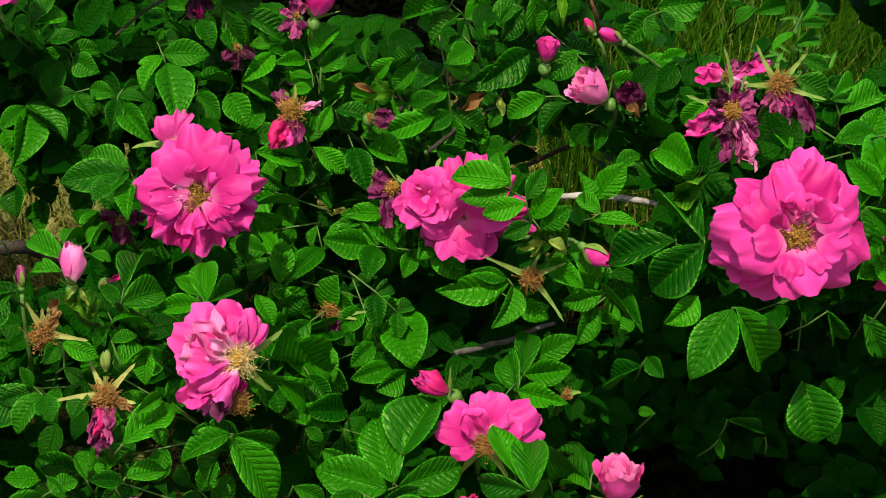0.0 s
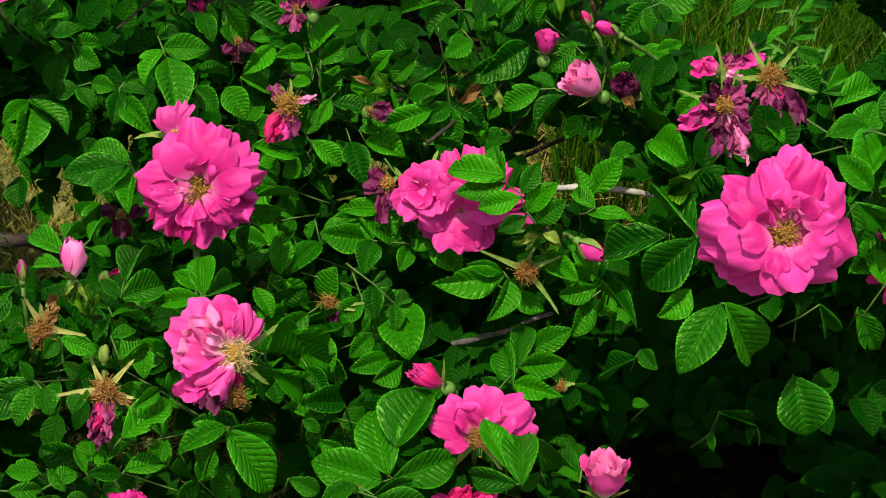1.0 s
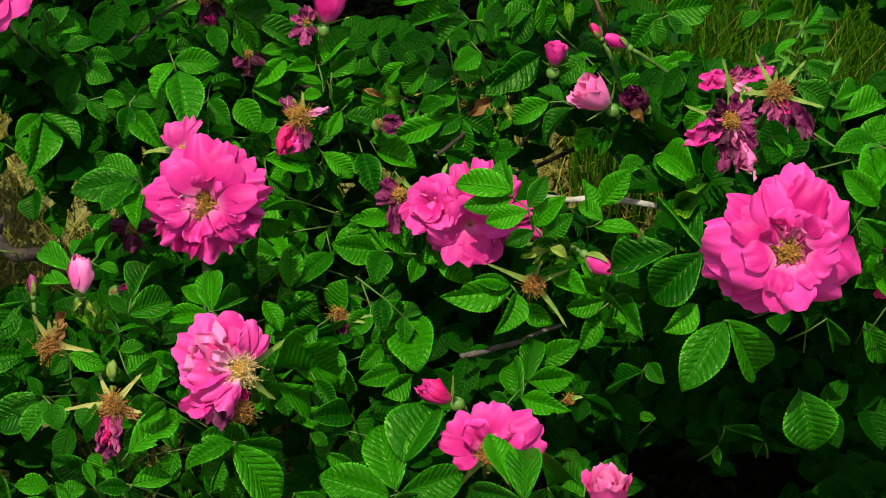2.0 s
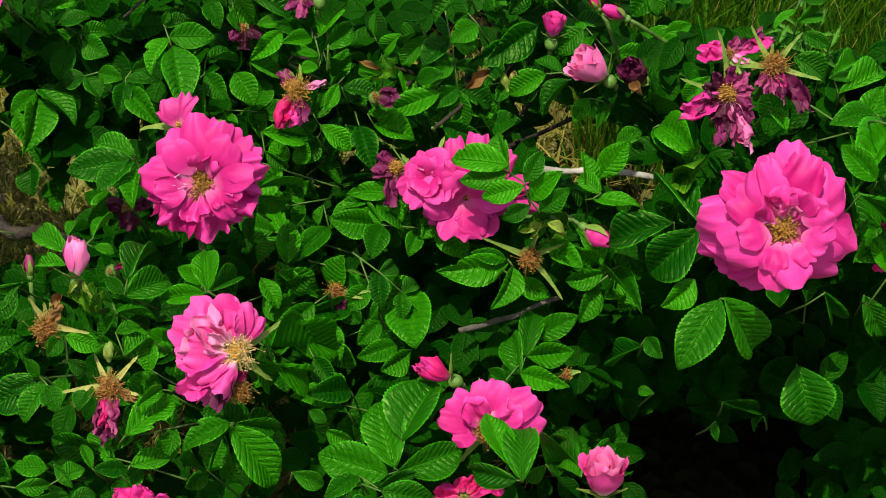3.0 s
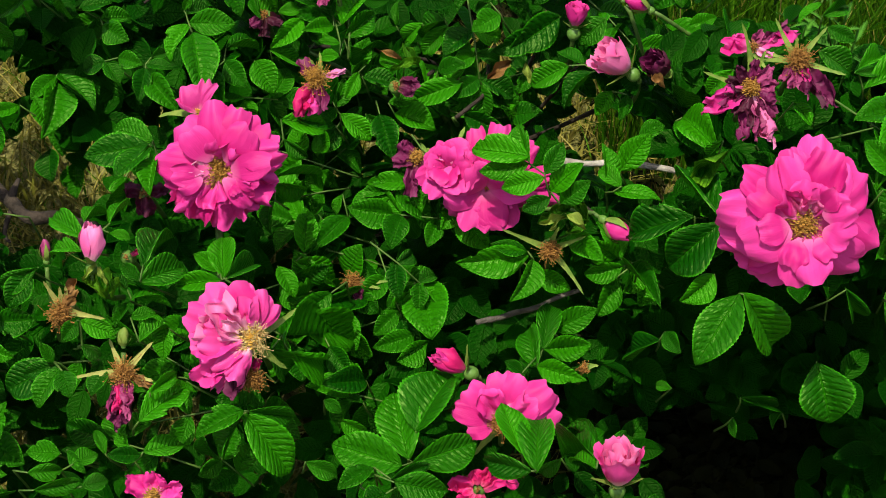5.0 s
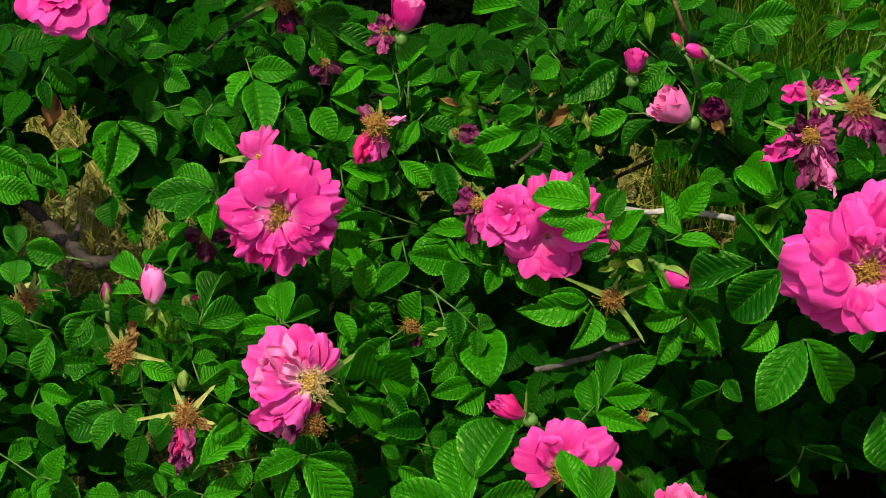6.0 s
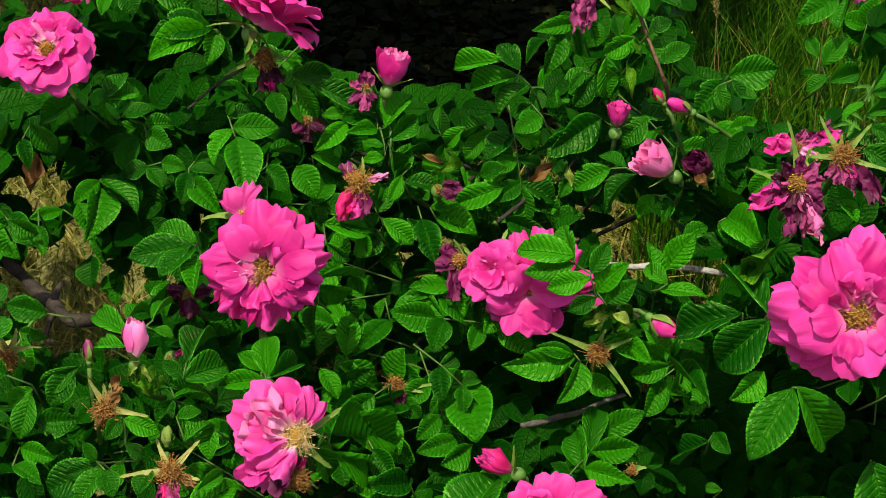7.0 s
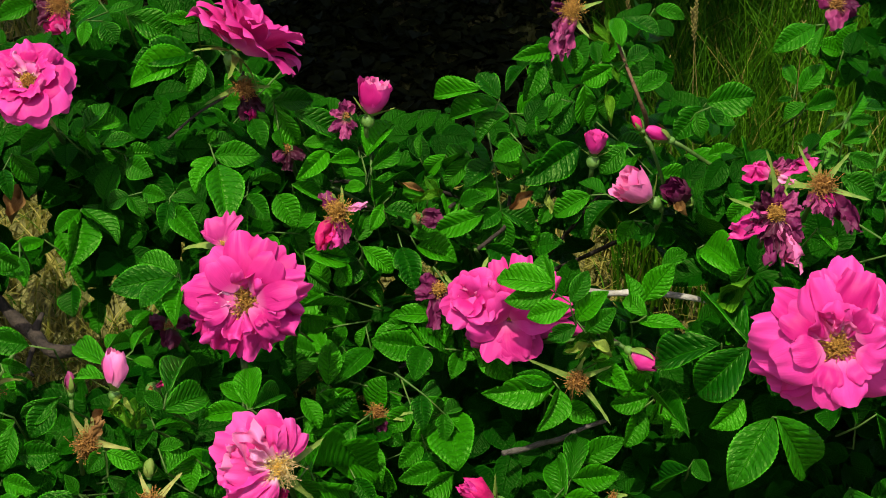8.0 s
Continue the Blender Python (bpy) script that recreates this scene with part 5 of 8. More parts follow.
leaf([(-0.116, 0.039, 0.374), (-0.112, 0.024, 0.395), (-0.108, 0.016, 0.411), (-0.109, 0.014, 0.413), (-0.113, 0.003, 0.416)],
     ((-0.108, 0.016, 0.411), (-0.093, 0.043, 0.415), 0.43, 0.04),
     ((-0.113, 0.003, 0.416), (-0.087, 0.021, 0.383), 0.38, 0.13),
     ((-0.109, 0.014, 0.413), (-0.108, 0.030, 0.439), 0.50, 0.12))
leaf([(-0.184, -0.080, 0.438), (-0.189, -0.097, 0.457), (-0.195, -0.108, 0.472), (-0.193, -0.112, 0.478), (-0.196, -0.107, 0.480)],
     ((-0.196, -0.107, 0.480), (-0.203, -0.106, 0.492), 0.47, -0.03),
     ((-0.195, -0.108, 0.472), (-0.203, -0.122, 0.466), 0.49, 0.07),
     ((-0.193, -0.112, 0.478), (-0.170, -0.107, 0.473), 0.55, 0.06))
leaf([(-0.057, 0.086, 0.396), (-0.055, 0.069, 0.416), (-0.054, 0.059, 0.431), (-0.051, 0.058, 0.435), (-0.053, 0.058, 0.436), (-0.039, 0.060, 0.440)],
     ((-0.053, 0.058, 0.436), (-0.076, 0.054, 0.433), 0.40, -0.12),
     ((-0.051, 0.058, 0.435), (-0.027, 0.045, 0.422), 0.60, 0.08),
     ((-0.039, 0.060, 0.440), (-0.070, 0.056, 0.444), 0.40, -0.08),
     ((-0.054, 0.059, 0.431), (-0.082, 0.041, 0.426), 0.54, -0.05))
leaf([(-0.095, 0.067, 0.388), (-0.098, 0.050, 0.410), (-0.102, 0.039, 0.427)],
     ((-0.102, 0.039, 0.427), (-0.107, 0.018, 0.419), 0.45, -0.09))
leaf([(-0.083, 0.077, 0.389), (-0.083, 0.057, 0.407), (-0.083, 0.044, 0.422), (-0.087, 0.053, 0.434)],
     ((-0.087, 0.053, 0.434), (-0.093, 0.046, 0.422), 0.54, 0.09),
     ((-0.083, 0.044, 0.422), (-0.103, 0.015, 0.419), 0.44, 0.08))
leaf([(0.059, 0.031, 0.450), (0.058, 0.010, 0.465), (0.057, -0.005, 0.475), (0.051, 0.002, 0.479), (0.051, -0.004, 0.479), (0.047, 0.001, 0.491), (0.047, -0.000, 0.494), (0.037, 0.011, 0.494), (0.037, 0.008, 0.497), (0.037, 0.010, 0.500)],
     ((0.057, -0.005, 0.475), (0.073, -0.007, 0.493), 0.54, 0.00),
     ((0.051, -0.004, 0.479), (0.033, -0.007, 0.470), 0.55, 0.00),
     ((0.051, 0.002, 0.479), (0.069, 0.006, 0.499), 0.54, 0.00),
     ((0.047, -0.000, 0.494), (0.058, 0.011, 0.511), 0.50, 0.00),
     ((0.047, 0.001, 0.491), (0.020, -0.004, 0.485), 0.50, 0.00),
     ((0.037, 0.011, 0.494), (0.006, 0.006, 0.489), 0.45, 0.00),
     ((0.037, 0.008, 0.497), (0.028, 0.030, 0.511), 0.51, 0.00),
     ((0.037, 0.010, 0.500), (0.000, 0.018, 0.502), 0.45, 0.00))
leaf([(0.090, 0.049, 0.428), (0.089, 0.033, 0.448), (0.087, 0.024, 0.463), (0.091, 0.021, 0.466), (0.096, 0.018, 0.473)],
     ((0.096, 0.018, 0.473), (0.082, 0.037, 0.475), 0.47, 0.05),
     ((0.091, 0.021, 0.466), (0.120, 0.011, 0.472), 0.39, 0.07),
     ((0.087, 0.024, 0.463), (0.090, 0.045, 0.487), 0.55, 0.11))
leaf([(0.043, 0.021, 0.396), (0.042, 0.005, 0.417), (0.040, -0.004, 0.433), (0.042, -0.011, 0.434), (0.038, -0.006, 0.437)],
     ((0.042, -0.011, 0.434), (0.033, -0.039, 0.424), 0.49, 0.00),
     ((0.038, -0.006, 0.437), (0.014, -0.010, 0.445), 0.38, 0.00),
     ((0.040, -0.004, 0.433), (-0.003, -0.022, 0.435), 0.43, 0.00))
leaf([(0.054, 0.049, 0.401), (0.060, 0.029, 0.421), (0.066, 0.015, 0.436), (0.060, 0.027, 0.441), (0.062, 0.024, 0.445)],
     ((0.062, 0.024, 0.445), (0.055, 0.015, 0.436), 0.55, -0.04),
     ((0.060, 0.027, 0.441), (0.044, 0.022, 0.438), 0.40, 0.09),
     ((0.066, 0.015, 0.436), (0.084, -0.012, 0.438), 0.44, 0.14))
leaf([(-0.045, 0.040, 0.354), (-0.040, 0.023, 0.375), (-0.036, 0.013, 0.391), (-0.032, 0.012, 0.395)],
     ((-0.036, 0.013, 0.391), (-0.054, 0.002, 0.379), 0.50, 0.06),
     ((-0.032, 0.012, 0.395), (-0.021, -0.039, 0.390), 0.55, 0.13))
leaf([(-0.074, 0.047, 0.338), (-0.072, 0.030, 0.360), (-0.071, 0.019, 0.377)],
     ((-0.071, 0.019, 0.377), (-0.097, -0.019, 0.396), 0.28, 0.13))
leaf([(-0.077, 0.021, 0.343), (-0.080, 0.003, 0.365), (-0.084, -0.007, 0.382)],
     ((-0.084, -0.007, 0.382), (-0.073, -0.034, 0.375), 0.56, -0.05))
leaf([(-0.105, -0.034, 0.384), (-0.104, -0.051, 0.406), (-0.104, -0.062, 0.423)],
     ((-0.104, -0.062, 0.423), (-0.075, -0.027, 0.373), 0.37, 0.11))
leaf([(0.143, 0.004, 0.444), (0.141, -0.014, 0.466), (0.139, -0.024, 0.483)],
     ((0.139, -0.024, 0.483), (0.095, -0.012, 0.459), 0.42, -0.13))
leaf([(0.146, -0.016, 0.459), (0.149, -0.031, 0.480), (0.153, -0.040, 0.497), (0.152, -0.048, 0.498)],
     ((0.153, -0.040, 0.497), (0.131, 0.011, 0.486), 0.40, -0.02),
     ((0.152, -0.048, 0.498), (0.121, -0.057, 0.466), 0.59, -0.00))
leaf([(0.149, 0.015, 0.436), (0.154, -0.002, 0.458), (0.158, -0.013, 0.475)],
     ((0.158, -0.013, 0.475), (0.165, -0.011, 0.491), 0.47, -0.03))
leaf([(0.157, -0.033, 0.429), (0.154, -0.050, 0.451), (0.150, -0.061, 0.468)],
     ((0.150, -0.061, 0.468), (0.132, -0.074, 0.455), 0.60, 0.07))
leaf([(0.089, 0.033, 0.373), (0.093, 0.015, 0.393), (0.097, 0.004, 0.409), (0.104, 0.006, 0.415)],
     ((0.104, 0.006, 0.415), (0.119, -0.040, 0.434), 0.27, -0.15),
     ((0.097, 0.004, 0.409), (0.087, -0.019, 0.396), 0.57, 0.01))
leaf([(0.150, -0.111, 0.479), (0.152, -0.128, 0.501), (0.153, -0.138, 0.518), (0.155, -0.140, 0.519)],
     ((0.155, -0.140, 0.519), (0.183, -0.130, 0.468), 0.40, 0.00),
     ((0.153, -0.138, 0.518), (0.130, -0.170, 0.496), 0.50, 0.00))
leaf([(0.263, -0.021, 0.408), (0.260, -0.038, 0.430), (0.258, -0.049, 0.448)],
     ((0.258, -0.049, 0.448), (0.276, -0.052, 0.415), 0.42, -0.12))
leaf([(0.216, -0.031, 0.417), (0.224, -0.048, 0.439), (0.231, -0.058, 0.457)],
     ((0.231, -0.058, 0.457), (0.247, -0.042, 0.418), 0.27, -0.13))
leaf([(0.229, -0.021, 0.498), (0.231, -0.038, 0.520), (0.233, -0.049, 0.537)],
     ((0.233, -0.049, 0.537), (0.243, -0.066, 0.506), 0.30, -0.03))
leaf([(-0.228, -0.117, 0.442), (-0.221, -0.137, 0.460), (-0.214, -0.150, 0.474), (-0.216, -0.141, 0.484), (-0.217, -0.143, 0.486)],
     ((-0.214, -0.150, 0.474), (-0.205, -0.148, 0.462), 0.54, -0.05),
     ((-0.217, -0.143, 0.486), (-0.222, -0.157, 0.483), 0.64, -0.01),
     ((-0.216, -0.141, 0.484), (-0.196, -0.143, 0.476), 0.50, 0.14))
leaf([(-0.167, -0.084, 0.418), (-0.171, -0.101, 0.440), (-0.175, -0.112, 0.457)],
     ((-0.175, -0.112, 0.457), (-0.175, -0.130, 0.448), 0.57, 0.13))
leaf([(-0.187, -0.097, 0.426), (-0.187, -0.117, 0.446), (-0.187, -0.130, 0.461), (-0.193, -0.119, 0.469)],
     ((-0.193, -0.119, 0.469), (-0.179, -0.114, 0.469), 0.50, -0.07),
     ((-0.187, -0.130, 0.461), (-0.173, -0.112, 0.461), 0.46, -0.07))
leaf([(-0.206, -0.119, 0.414), (-0.205, -0.136, 0.436), (-0.204, -0.147, 0.453)],
     ((-0.204, -0.147, 0.453), (-0.209, -0.164, 0.452), 0.70, 0.05))
leaf([(-0.222, -0.120, 0.416), (-0.227, -0.136, 0.437), (-0.231, -0.144, 0.453), (-0.234, -0.145, 0.455), (-0.229, -0.151, 0.456), (-0.227, -0.154, 0.457)],
     ((-0.234, -0.145, 0.455), (-0.241, -0.143, 0.468), 0.47, 0.14),
     ((-0.227, -0.154, 0.457), (-0.220, -0.168, 0.450), 0.75, -0.10),
     ((-0.231, -0.144, 0.453), (-0.255, -0.147, 0.445), 0.39, -0.15),
     ((-0.229, -0.151, 0.456), (-0.242, -0.169, 0.444), 0.50, 0.05))
leaf([(-0.191, -0.156, 0.410), (-0.185, -0.173, 0.432), (-0.178, -0.184, 0.449)],
     ((-0.178, -0.184, 0.449), (-0.152, -0.159, 0.459), 0.50, 0.00))
leaf([(-0.178, -0.149, 0.425), (-0.175, -0.166, 0.447), (-0.171, -0.177, 0.465)],
     ((-0.171, -0.177, 0.465), (-0.157, -0.163, 0.469), 0.40, 0.00))
leaf([(-0.144, -0.135, 0.422), (-0.148, -0.152, 0.444), (-0.153, -0.163, 0.461)],
     ((-0.153, -0.163, 0.461), (-0.148, -0.167, 0.457), 0.40, 0.00))
leaf([(-0.127, -0.128, 0.393), (-0.125, -0.145, 0.414), (-0.124, -0.155, 0.430), (-0.124, -0.155, 0.430), (-0.121, -0.155, 0.432), (-0.123, -0.159, 0.436)],
     ((-0.121, -0.155, 0.432), (-0.096, -0.137, 0.409), 0.35, -0.04),
     ((-0.124, -0.155, 0.430), (-0.096, -0.165, 0.390), 0.47, 0.10),
     ((-0.124, -0.155, 0.430), (-0.141, -0.170, 0.409), 0.59, -0.10),
     ((-0.123, -0.159, 0.436), (-0.149, -0.175, 0.433), 0.45, -0.05))
leaf([(-0.195, -0.154, 0.382), (-0.187, -0.171, 0.404), (-0.180, -0.182, 0.420), (-0.179, -0.181, 0.422)],
     ((-0.180, -0.182, 0.420), (-0.197, -0.188, 0.426), 0.50, 0.07),
     ((-0.179, -0.181, 0.422), (-0.157, -0.167, 0.418), 0.54, -0.01))
leaf([(-0.203, -0.153, 0.380), (-0.202, -0.170, 0.402), (-0.201, -0.181, 0.419)],
     ((-0.201, -0.181, 0.419), (-0.209, -0.168, 0.426), 0.38, -0.03))
leaf([(-0.216, -0.153, 0.381), (-0.219, -0.170, 0.403), (-0.223, -0.181, 0.421)],
     ((-0.223, -0.181, 0.421), (-0.210, -0.194, 0.416), 0.36, 0.06))
leaf([(-0.217, -0.152, 0.377), (-0.223, -0.169, 0.398), (-0.229, -0.180, 0.415), (-0.227, -0.181, 0.418)],
     ((-0.229, -0.180, 0.415), (-0.241, -0.186, 0.404), 0.48, 0.11),
     ((-0.227, -0.181, 0.418), (-0.246, -0.184, 0.422), 0.60, -0.08))
leaf([(-0.106, -0.085, 0.406), (-0.104, -0.101, 0.424), (-0.103, -0.111, 0.438), (-0.107, -0.108, 0.449), (-0.111, -0.119, 0.449)],
     ((-0.107, -0.108, 0.449), (-0.086, -0.039, 0.393), 0.17, -0.12),
     ((-0.103, -0.111, 0.438), (-0.082, -0.080, 0.401), 0.29, -0.13),
     ((-0.111, -0.119, 0.449), (-0.101, -0.111, 0.415), 0.43, 0.07))
leaf([(-0.061, -0.043, 0.340), (-0.061, -0.060, 0.362), (-0.062, -0.071, 0.379)],
     ((-0.062, -0.071, 0.379), (-0.083, -0.095, 0.400), 0.42, 0.04))
leaf([(-0.089, -0.075, 0.352), (-0.087, -0.092, 0.374), (-0.085, -0.102, 0.391)],
     ((-0.085, -0.102, 0.391), (-0.074, -0.108, 0.387), 0.55, -0.10))
leaf([(-0.068, -0.076, 0.337), (-0.071, -0.094, 0.359), (-0.075, -0.104, 0.376)],
     ((-0.075, -0.104, 0.376), (-0.058, -0.107, 0.366), 0.59, -0.15))
leaf([(-0.060, -0.061, 0.338), (-0.061, -0.078, 0.359), (-0.062, -0.089, 0.377)],
     ((-0.062, -0.089, 0.377), (-0.074, -0.082, 0.377), 0.50, -0.08))
leaf([(-0.047, 0.010, 0.332), (-0.040, -0.007, 0.354), (-0.034, -0.017, 0.372)],
     ((-0.034, -0.017, 0.372), (-0.059, -0.031, 0.372), 0.48, -0.09))
leaf([(-0.039, -0.008, 0.343), (-0.031, -0.024, 0.365), (-0.024, -0.035, 0.383)],
     ((-0.024, -0.035, 0.383), (-0.045, -0.054, 0.382), 0.55, 0.10))
leaf([(-0.023, -0.106, 0.359), (-0.024, -0.123, 0.381), (-0.026, -0.134, 0.399)],
     ((-0.026, -0.134, 0.399), (-0.009, -0.095, 0.417), 0.69, -0.08))
leaf([(-0.032, -0.120, 0.347), (-0.031, -0.136, 0.369), (-0.030, -0.145, 0.386), (-0.027, -0.148, 0.387), (-0.033, -0.151, 0.387)],
     ((-0.033, -0.151, 0.387), (-0.076, -0.144, 0.396), 0.55, -0.05),
     ((-0.027, -0.148, 0.387), (0.014, -0.134, 0.391), 0.50, 0.04),
     ((-0.030, -0.145, 0.386), (-0.043, -0.099, 0.401), 0.52, 0.12))
leaf([(0.039, -0.156, 0.386), (0.038, -0.168, 0.407), (0.037, -0.174, 0.424), (0.045, -0.188, 0.425), (0.042, -0.189, 0.426)],
     ((0.042, -0.189, 0.426), (0.012, -0.172, 0.416), 0.39, 0.00),
     ((0.045, -0.188, 0.425), (0.045, -0.136, 0.428), 0.39, 0.00),
     ((0.037, -0.174, 0.424), (0.024, -0.139, 0.429), 0.51, 0.00))
leaf([(0.068, 0.001, 0.349), (0.062, -0.016, 0.371), (0.056, -0.027, 0.388)],
     ((0.056, -0.027, 0.388), (0.085, -0.022, 0.404), 0.45, -0.02))
leaf([(0.052, -0.032, 0.353), (0.049, -0.051, 0.375), (0.046, -0.064, 0.391), (0.050, -0.048, 0.391), (0.046, -0.065, 0.392), (0.050, -0.050, 0.393), (0.037, -0.075, 0.395)],
     ((0.037, -0.075, 0.395), (0.026, -0.071, 0.401), 0.55, -0.10),
     ((0.046, -0.065, 0.392), (0.071, -0.085, 0.401), 0.42, -0.04),
     ((0.050, -0.048, 0.391), (0.081, -0.053, 0.401), 0.49, 0.04),
     ((0.050, -0.050, 0.393), (0.056, -0.004, 0.395), 0.33, 0.02),
     ((0.046, -0.064, 0.391), (0.038, -0.023, 0.393), 0.41, -0.05))
leaf([(0.095, -0.130, 0.369), (0.088, -0.148, 0.390), (0.081, -0.160, 0.407), (0.080, -0.168, 0.408), (0.082, -0.156, 0.408), (0.087, -0.151, 0.410)],
     ((0.080, -0.168, 0.408), (0.065, -0.144, 0.398), 0.38, -0.03),
     ((0.087, -0.151, 0.410), (0.102, -0.137, 0.407), 0.39, 0.13),
     ((0.082, -0.156, 0.408), (0.072, -0.118, 0.400), 0.33, -0.02),
     ((0.081, -0.160, 0.407), (0.060, -0.120, 0.386), 0.32, 0.03))
leaf([(0.087, -0.139, 0.364), (0.092, -0.156, 0.386), (0.097, -0.166, 0.404)],
     ((0.097, -0.166, 0.404), (0.112, -0.151, 0.399), 0.42, -0.06))
leaf([(0.068, -0.118, 0.354), (0.065, -0.136, 0.376), (0.061, -0.146, 0.393)],
     ((0.061, -0.146, 0.393), (0.048, -0.145, 0.376), 0.42, -0.06))
leaf([(0.051, -0.088, 0.347), (0.055, -0.105, 0.369), (0.059, -0.115, 0.386)],
     ((0.059, -0.115, 0.386), (0.045, -0.118, 0.374), 0.52, -0.14))
leaf([(-0.094, -0.147, 0.373), (-0.090, -0.164, 0.395), (-0.087, -0.175, 0.412)],
     ((-0.087, -0.175, 0.412), (-0.068, -0.176, 0.402), 0.49, 0.00))
leaf([(-0.047, -0.139, 0.357), (-0.048, -0.154, 0.379), (-0.049, -0.162, 0.396), (-0.038, -0.172, 0.397)],
     ((-0.038, -0.172, 0.397), (-0.016, -0.159, 0.398), 0.49, 0.00),
     ((-0.049, -0.162, 0.396), (-0.068, -0.178, 0.397), 0.47, 0.00))
leaf([(0.217, -0.076, 0.400), (0.213, -0.093, 0.422), (0.210, -0.104, 0.439)],
     ((0.210, -0.104, 0.439), (0.220, -0.129, 0.413), 0.80, 0.00))
leaf([(0.125, -0.023, 0.370), (0.124, -0.041, 0.390), (0.123, -0.052, 0.406), (0.126, -0.051, 0.412)],
     ((0.126, -0.051, 0.412), (0.132, -0.071, 0.414), 0.51, -0.10),
     ((0.123, -0.052, 0.406), (0.105, -0.032, 0.371), 0.38, 0.14))
leaf([(0.125, -0.052, 0.352), (0.127, -0.069, 0.374), (0.130, -0.080, 0.391)],
     ((0.130, -0.080, 0.391), (0.120, -0.073, 0.387), 0.48, 0.01))
leaf([(-0.306, 0.186, 0.579), (-0.310, 0.169, 0.601), (-0.313, 0.158, 0.618)],
     ((-0.313, 0.158, 0.618), (-0.334, 0.143, 0.616), 0.50, -0.01))
leaf([(-0.273, 0.188, 0.572), (-0.270, 0.167, 0.593), (-0.267, 0.152, 0.609), (-0.277, 0.149, 0.611), (-0.265, 0.162, 0.611), (-0.274, 0.176, 0.613)],
     ((-0.265, 0.162, 0.611), (-0.247, 0.169, 0.615), 0.50, -0.09),
     ((-0.274, 0.176, 0.613), (-0.289, 0.154, 0.607), 0.45, -0.06),
     ((-0.267, 0.152, 0.609), (-0.257, 0.143, 0.597), 0.78, 0.01),
     ((-0.277, 0.149, 0.611), (-0.277, 0.132, 0.600), 0.44, -0.15))
leaf([(-0.258, 0.203, 0.564), (-0.257, 0.186, 0.586), (-0.256, 0.175, 0.603)],
     ((-0.256, 0.175, 0.603), (-0.226, 0.177, 0.586), 0.60, 0.14))
leaf([(-0.213, 0.203, 0.559), (-0.210, 0.186, 0.581), (-0.207, 0.175, 0.598)],
     ((-0.207, 0.175, 0.598), (-0.229, 0.168, 0.605), 0.40, -0.15))
leaf([(-0.218, 0.176, 0.545), (-0.209, 0.160, 0.564), (-0.199, 0.151, 0.578), (-0.204, 0.150, 0.585), (-0.215, 0.145, 0.585), (-0.209, 0.147, 0.586), (-0.205, 0.147, 0.588)],
     ((-0.199, 0.151, 0.578), (-0.195, 0.141, 0.565), 0.55, -0.08),
     ((-0.204, 0.150, 0.585), (-0.208, 0.129, 0.569), 0.52, 0.05),
     ((-0.215, 0.145, 0.585), (-0.216, 0.129, 0.579), 0.56, -0.14),
     ((-0.209, 0.147, 0.586), (-0.242, 0.117, 0.585), 0.42, 0.09),
     ((-0.205, 0.147, 0.588), (-0.244, 0.130, 0.592), 0.50, -0.12))
leaf([(-0.282, 0.131, 0.515), (-0.287, 0.113, 0.537), (-0.293, 0.103, 0.554)],
     ((-0.293, 0.103, 0.554), (-0.320, 0.095, 0.539), 0.44, 0.00))
leaf([(-0.313, 0.114, 0.499), (-0.319, 0.094, 0.520), (-0.326, 0.080, 0.535), (-0.322, 0.091, 0.541)],
     ((-0.326, 0.080, 0.535), (-0.319, 0.065, 0.523), 0.47, 0.04),
     ((-0.322, 0.091, 0.541), (-0.309, 0.093, 0.517), 0.57, -0.07))
leaf([(-0.318, 0.072, 0.455), (-0.318, 0.056, 0.476), (-0.318, 0.045, 0.492), (-0.328, 0.043, 0.497)],
     ((-0.318, 0.045, 0.492), (-0.304, 0.028, 0.483), 0.44, -0.03),
     ((-0.328, 0.043, 0.497), (-0.313, 0.031, 0.487), 0.47, 0.13))
leaf([(-0.285, 0.088, 0.455), (-0.292, 0.070, 0.477), (-0.299, 0.059, 0.494)],
     ((-0.299, 0.059, 0.494), (-0.316, 0.041, 0.498), 0.37, -0.10))
leaf([(-0.160, 0.195, 0.503), (-0.159, 0.178, 0.525), (-0.158, 0.167, 0.542)],
     ((-0.158, 0.167, 0.542), (-0.129, 0.179, 0.538), 0.49, -0.04))
leaf([(-0.009, 0.161, 0.530), (-0.004, 0.141, 0.551), (0.000, 0.127, 0.568), (-0.011, 0.139, 0.569)],
     ((0.000, 0.127, 0.568), (-0.015, 0.143, 0.580), 0.57, 0.01),
     ((-0.011, 0.139, 0.569), (-0.049, 0.158, 0.555), 0.30, 0.14))
leaf([(0.049, 0.228, 0.528), (0.044, 0.210, 0.549), (0.039, 0.198, 0.564), (0.027, 0.196, 0.565), (0.038, 0.200, 0.568), (0.046, 0.203, 0.571)],
     ((0.039, 0.198, 0.564), (0.040, 0.193, 0.546), 0.49, -0.12),
     ((0.046, 0.203, 0.571), (0.054, 0.190, 0.556), 0.59, -0.07),
     ((0.038, 0.200, 0.568), (0.011, 0.179, 0.573), 0.33, 0.02),
     ((0.027, 0.196, 0.565), (0.019, 0.171, 0.545), 0.47, 0.13))
leaf([(0.030, 0.210, 0.525), (0.024, 0.193, 0.546), (0.017, 0.182, 0.564)],
     ((0.017, 0.182, 0.564), (0.004, 0.159, 0.562), 0.37, 0.00))
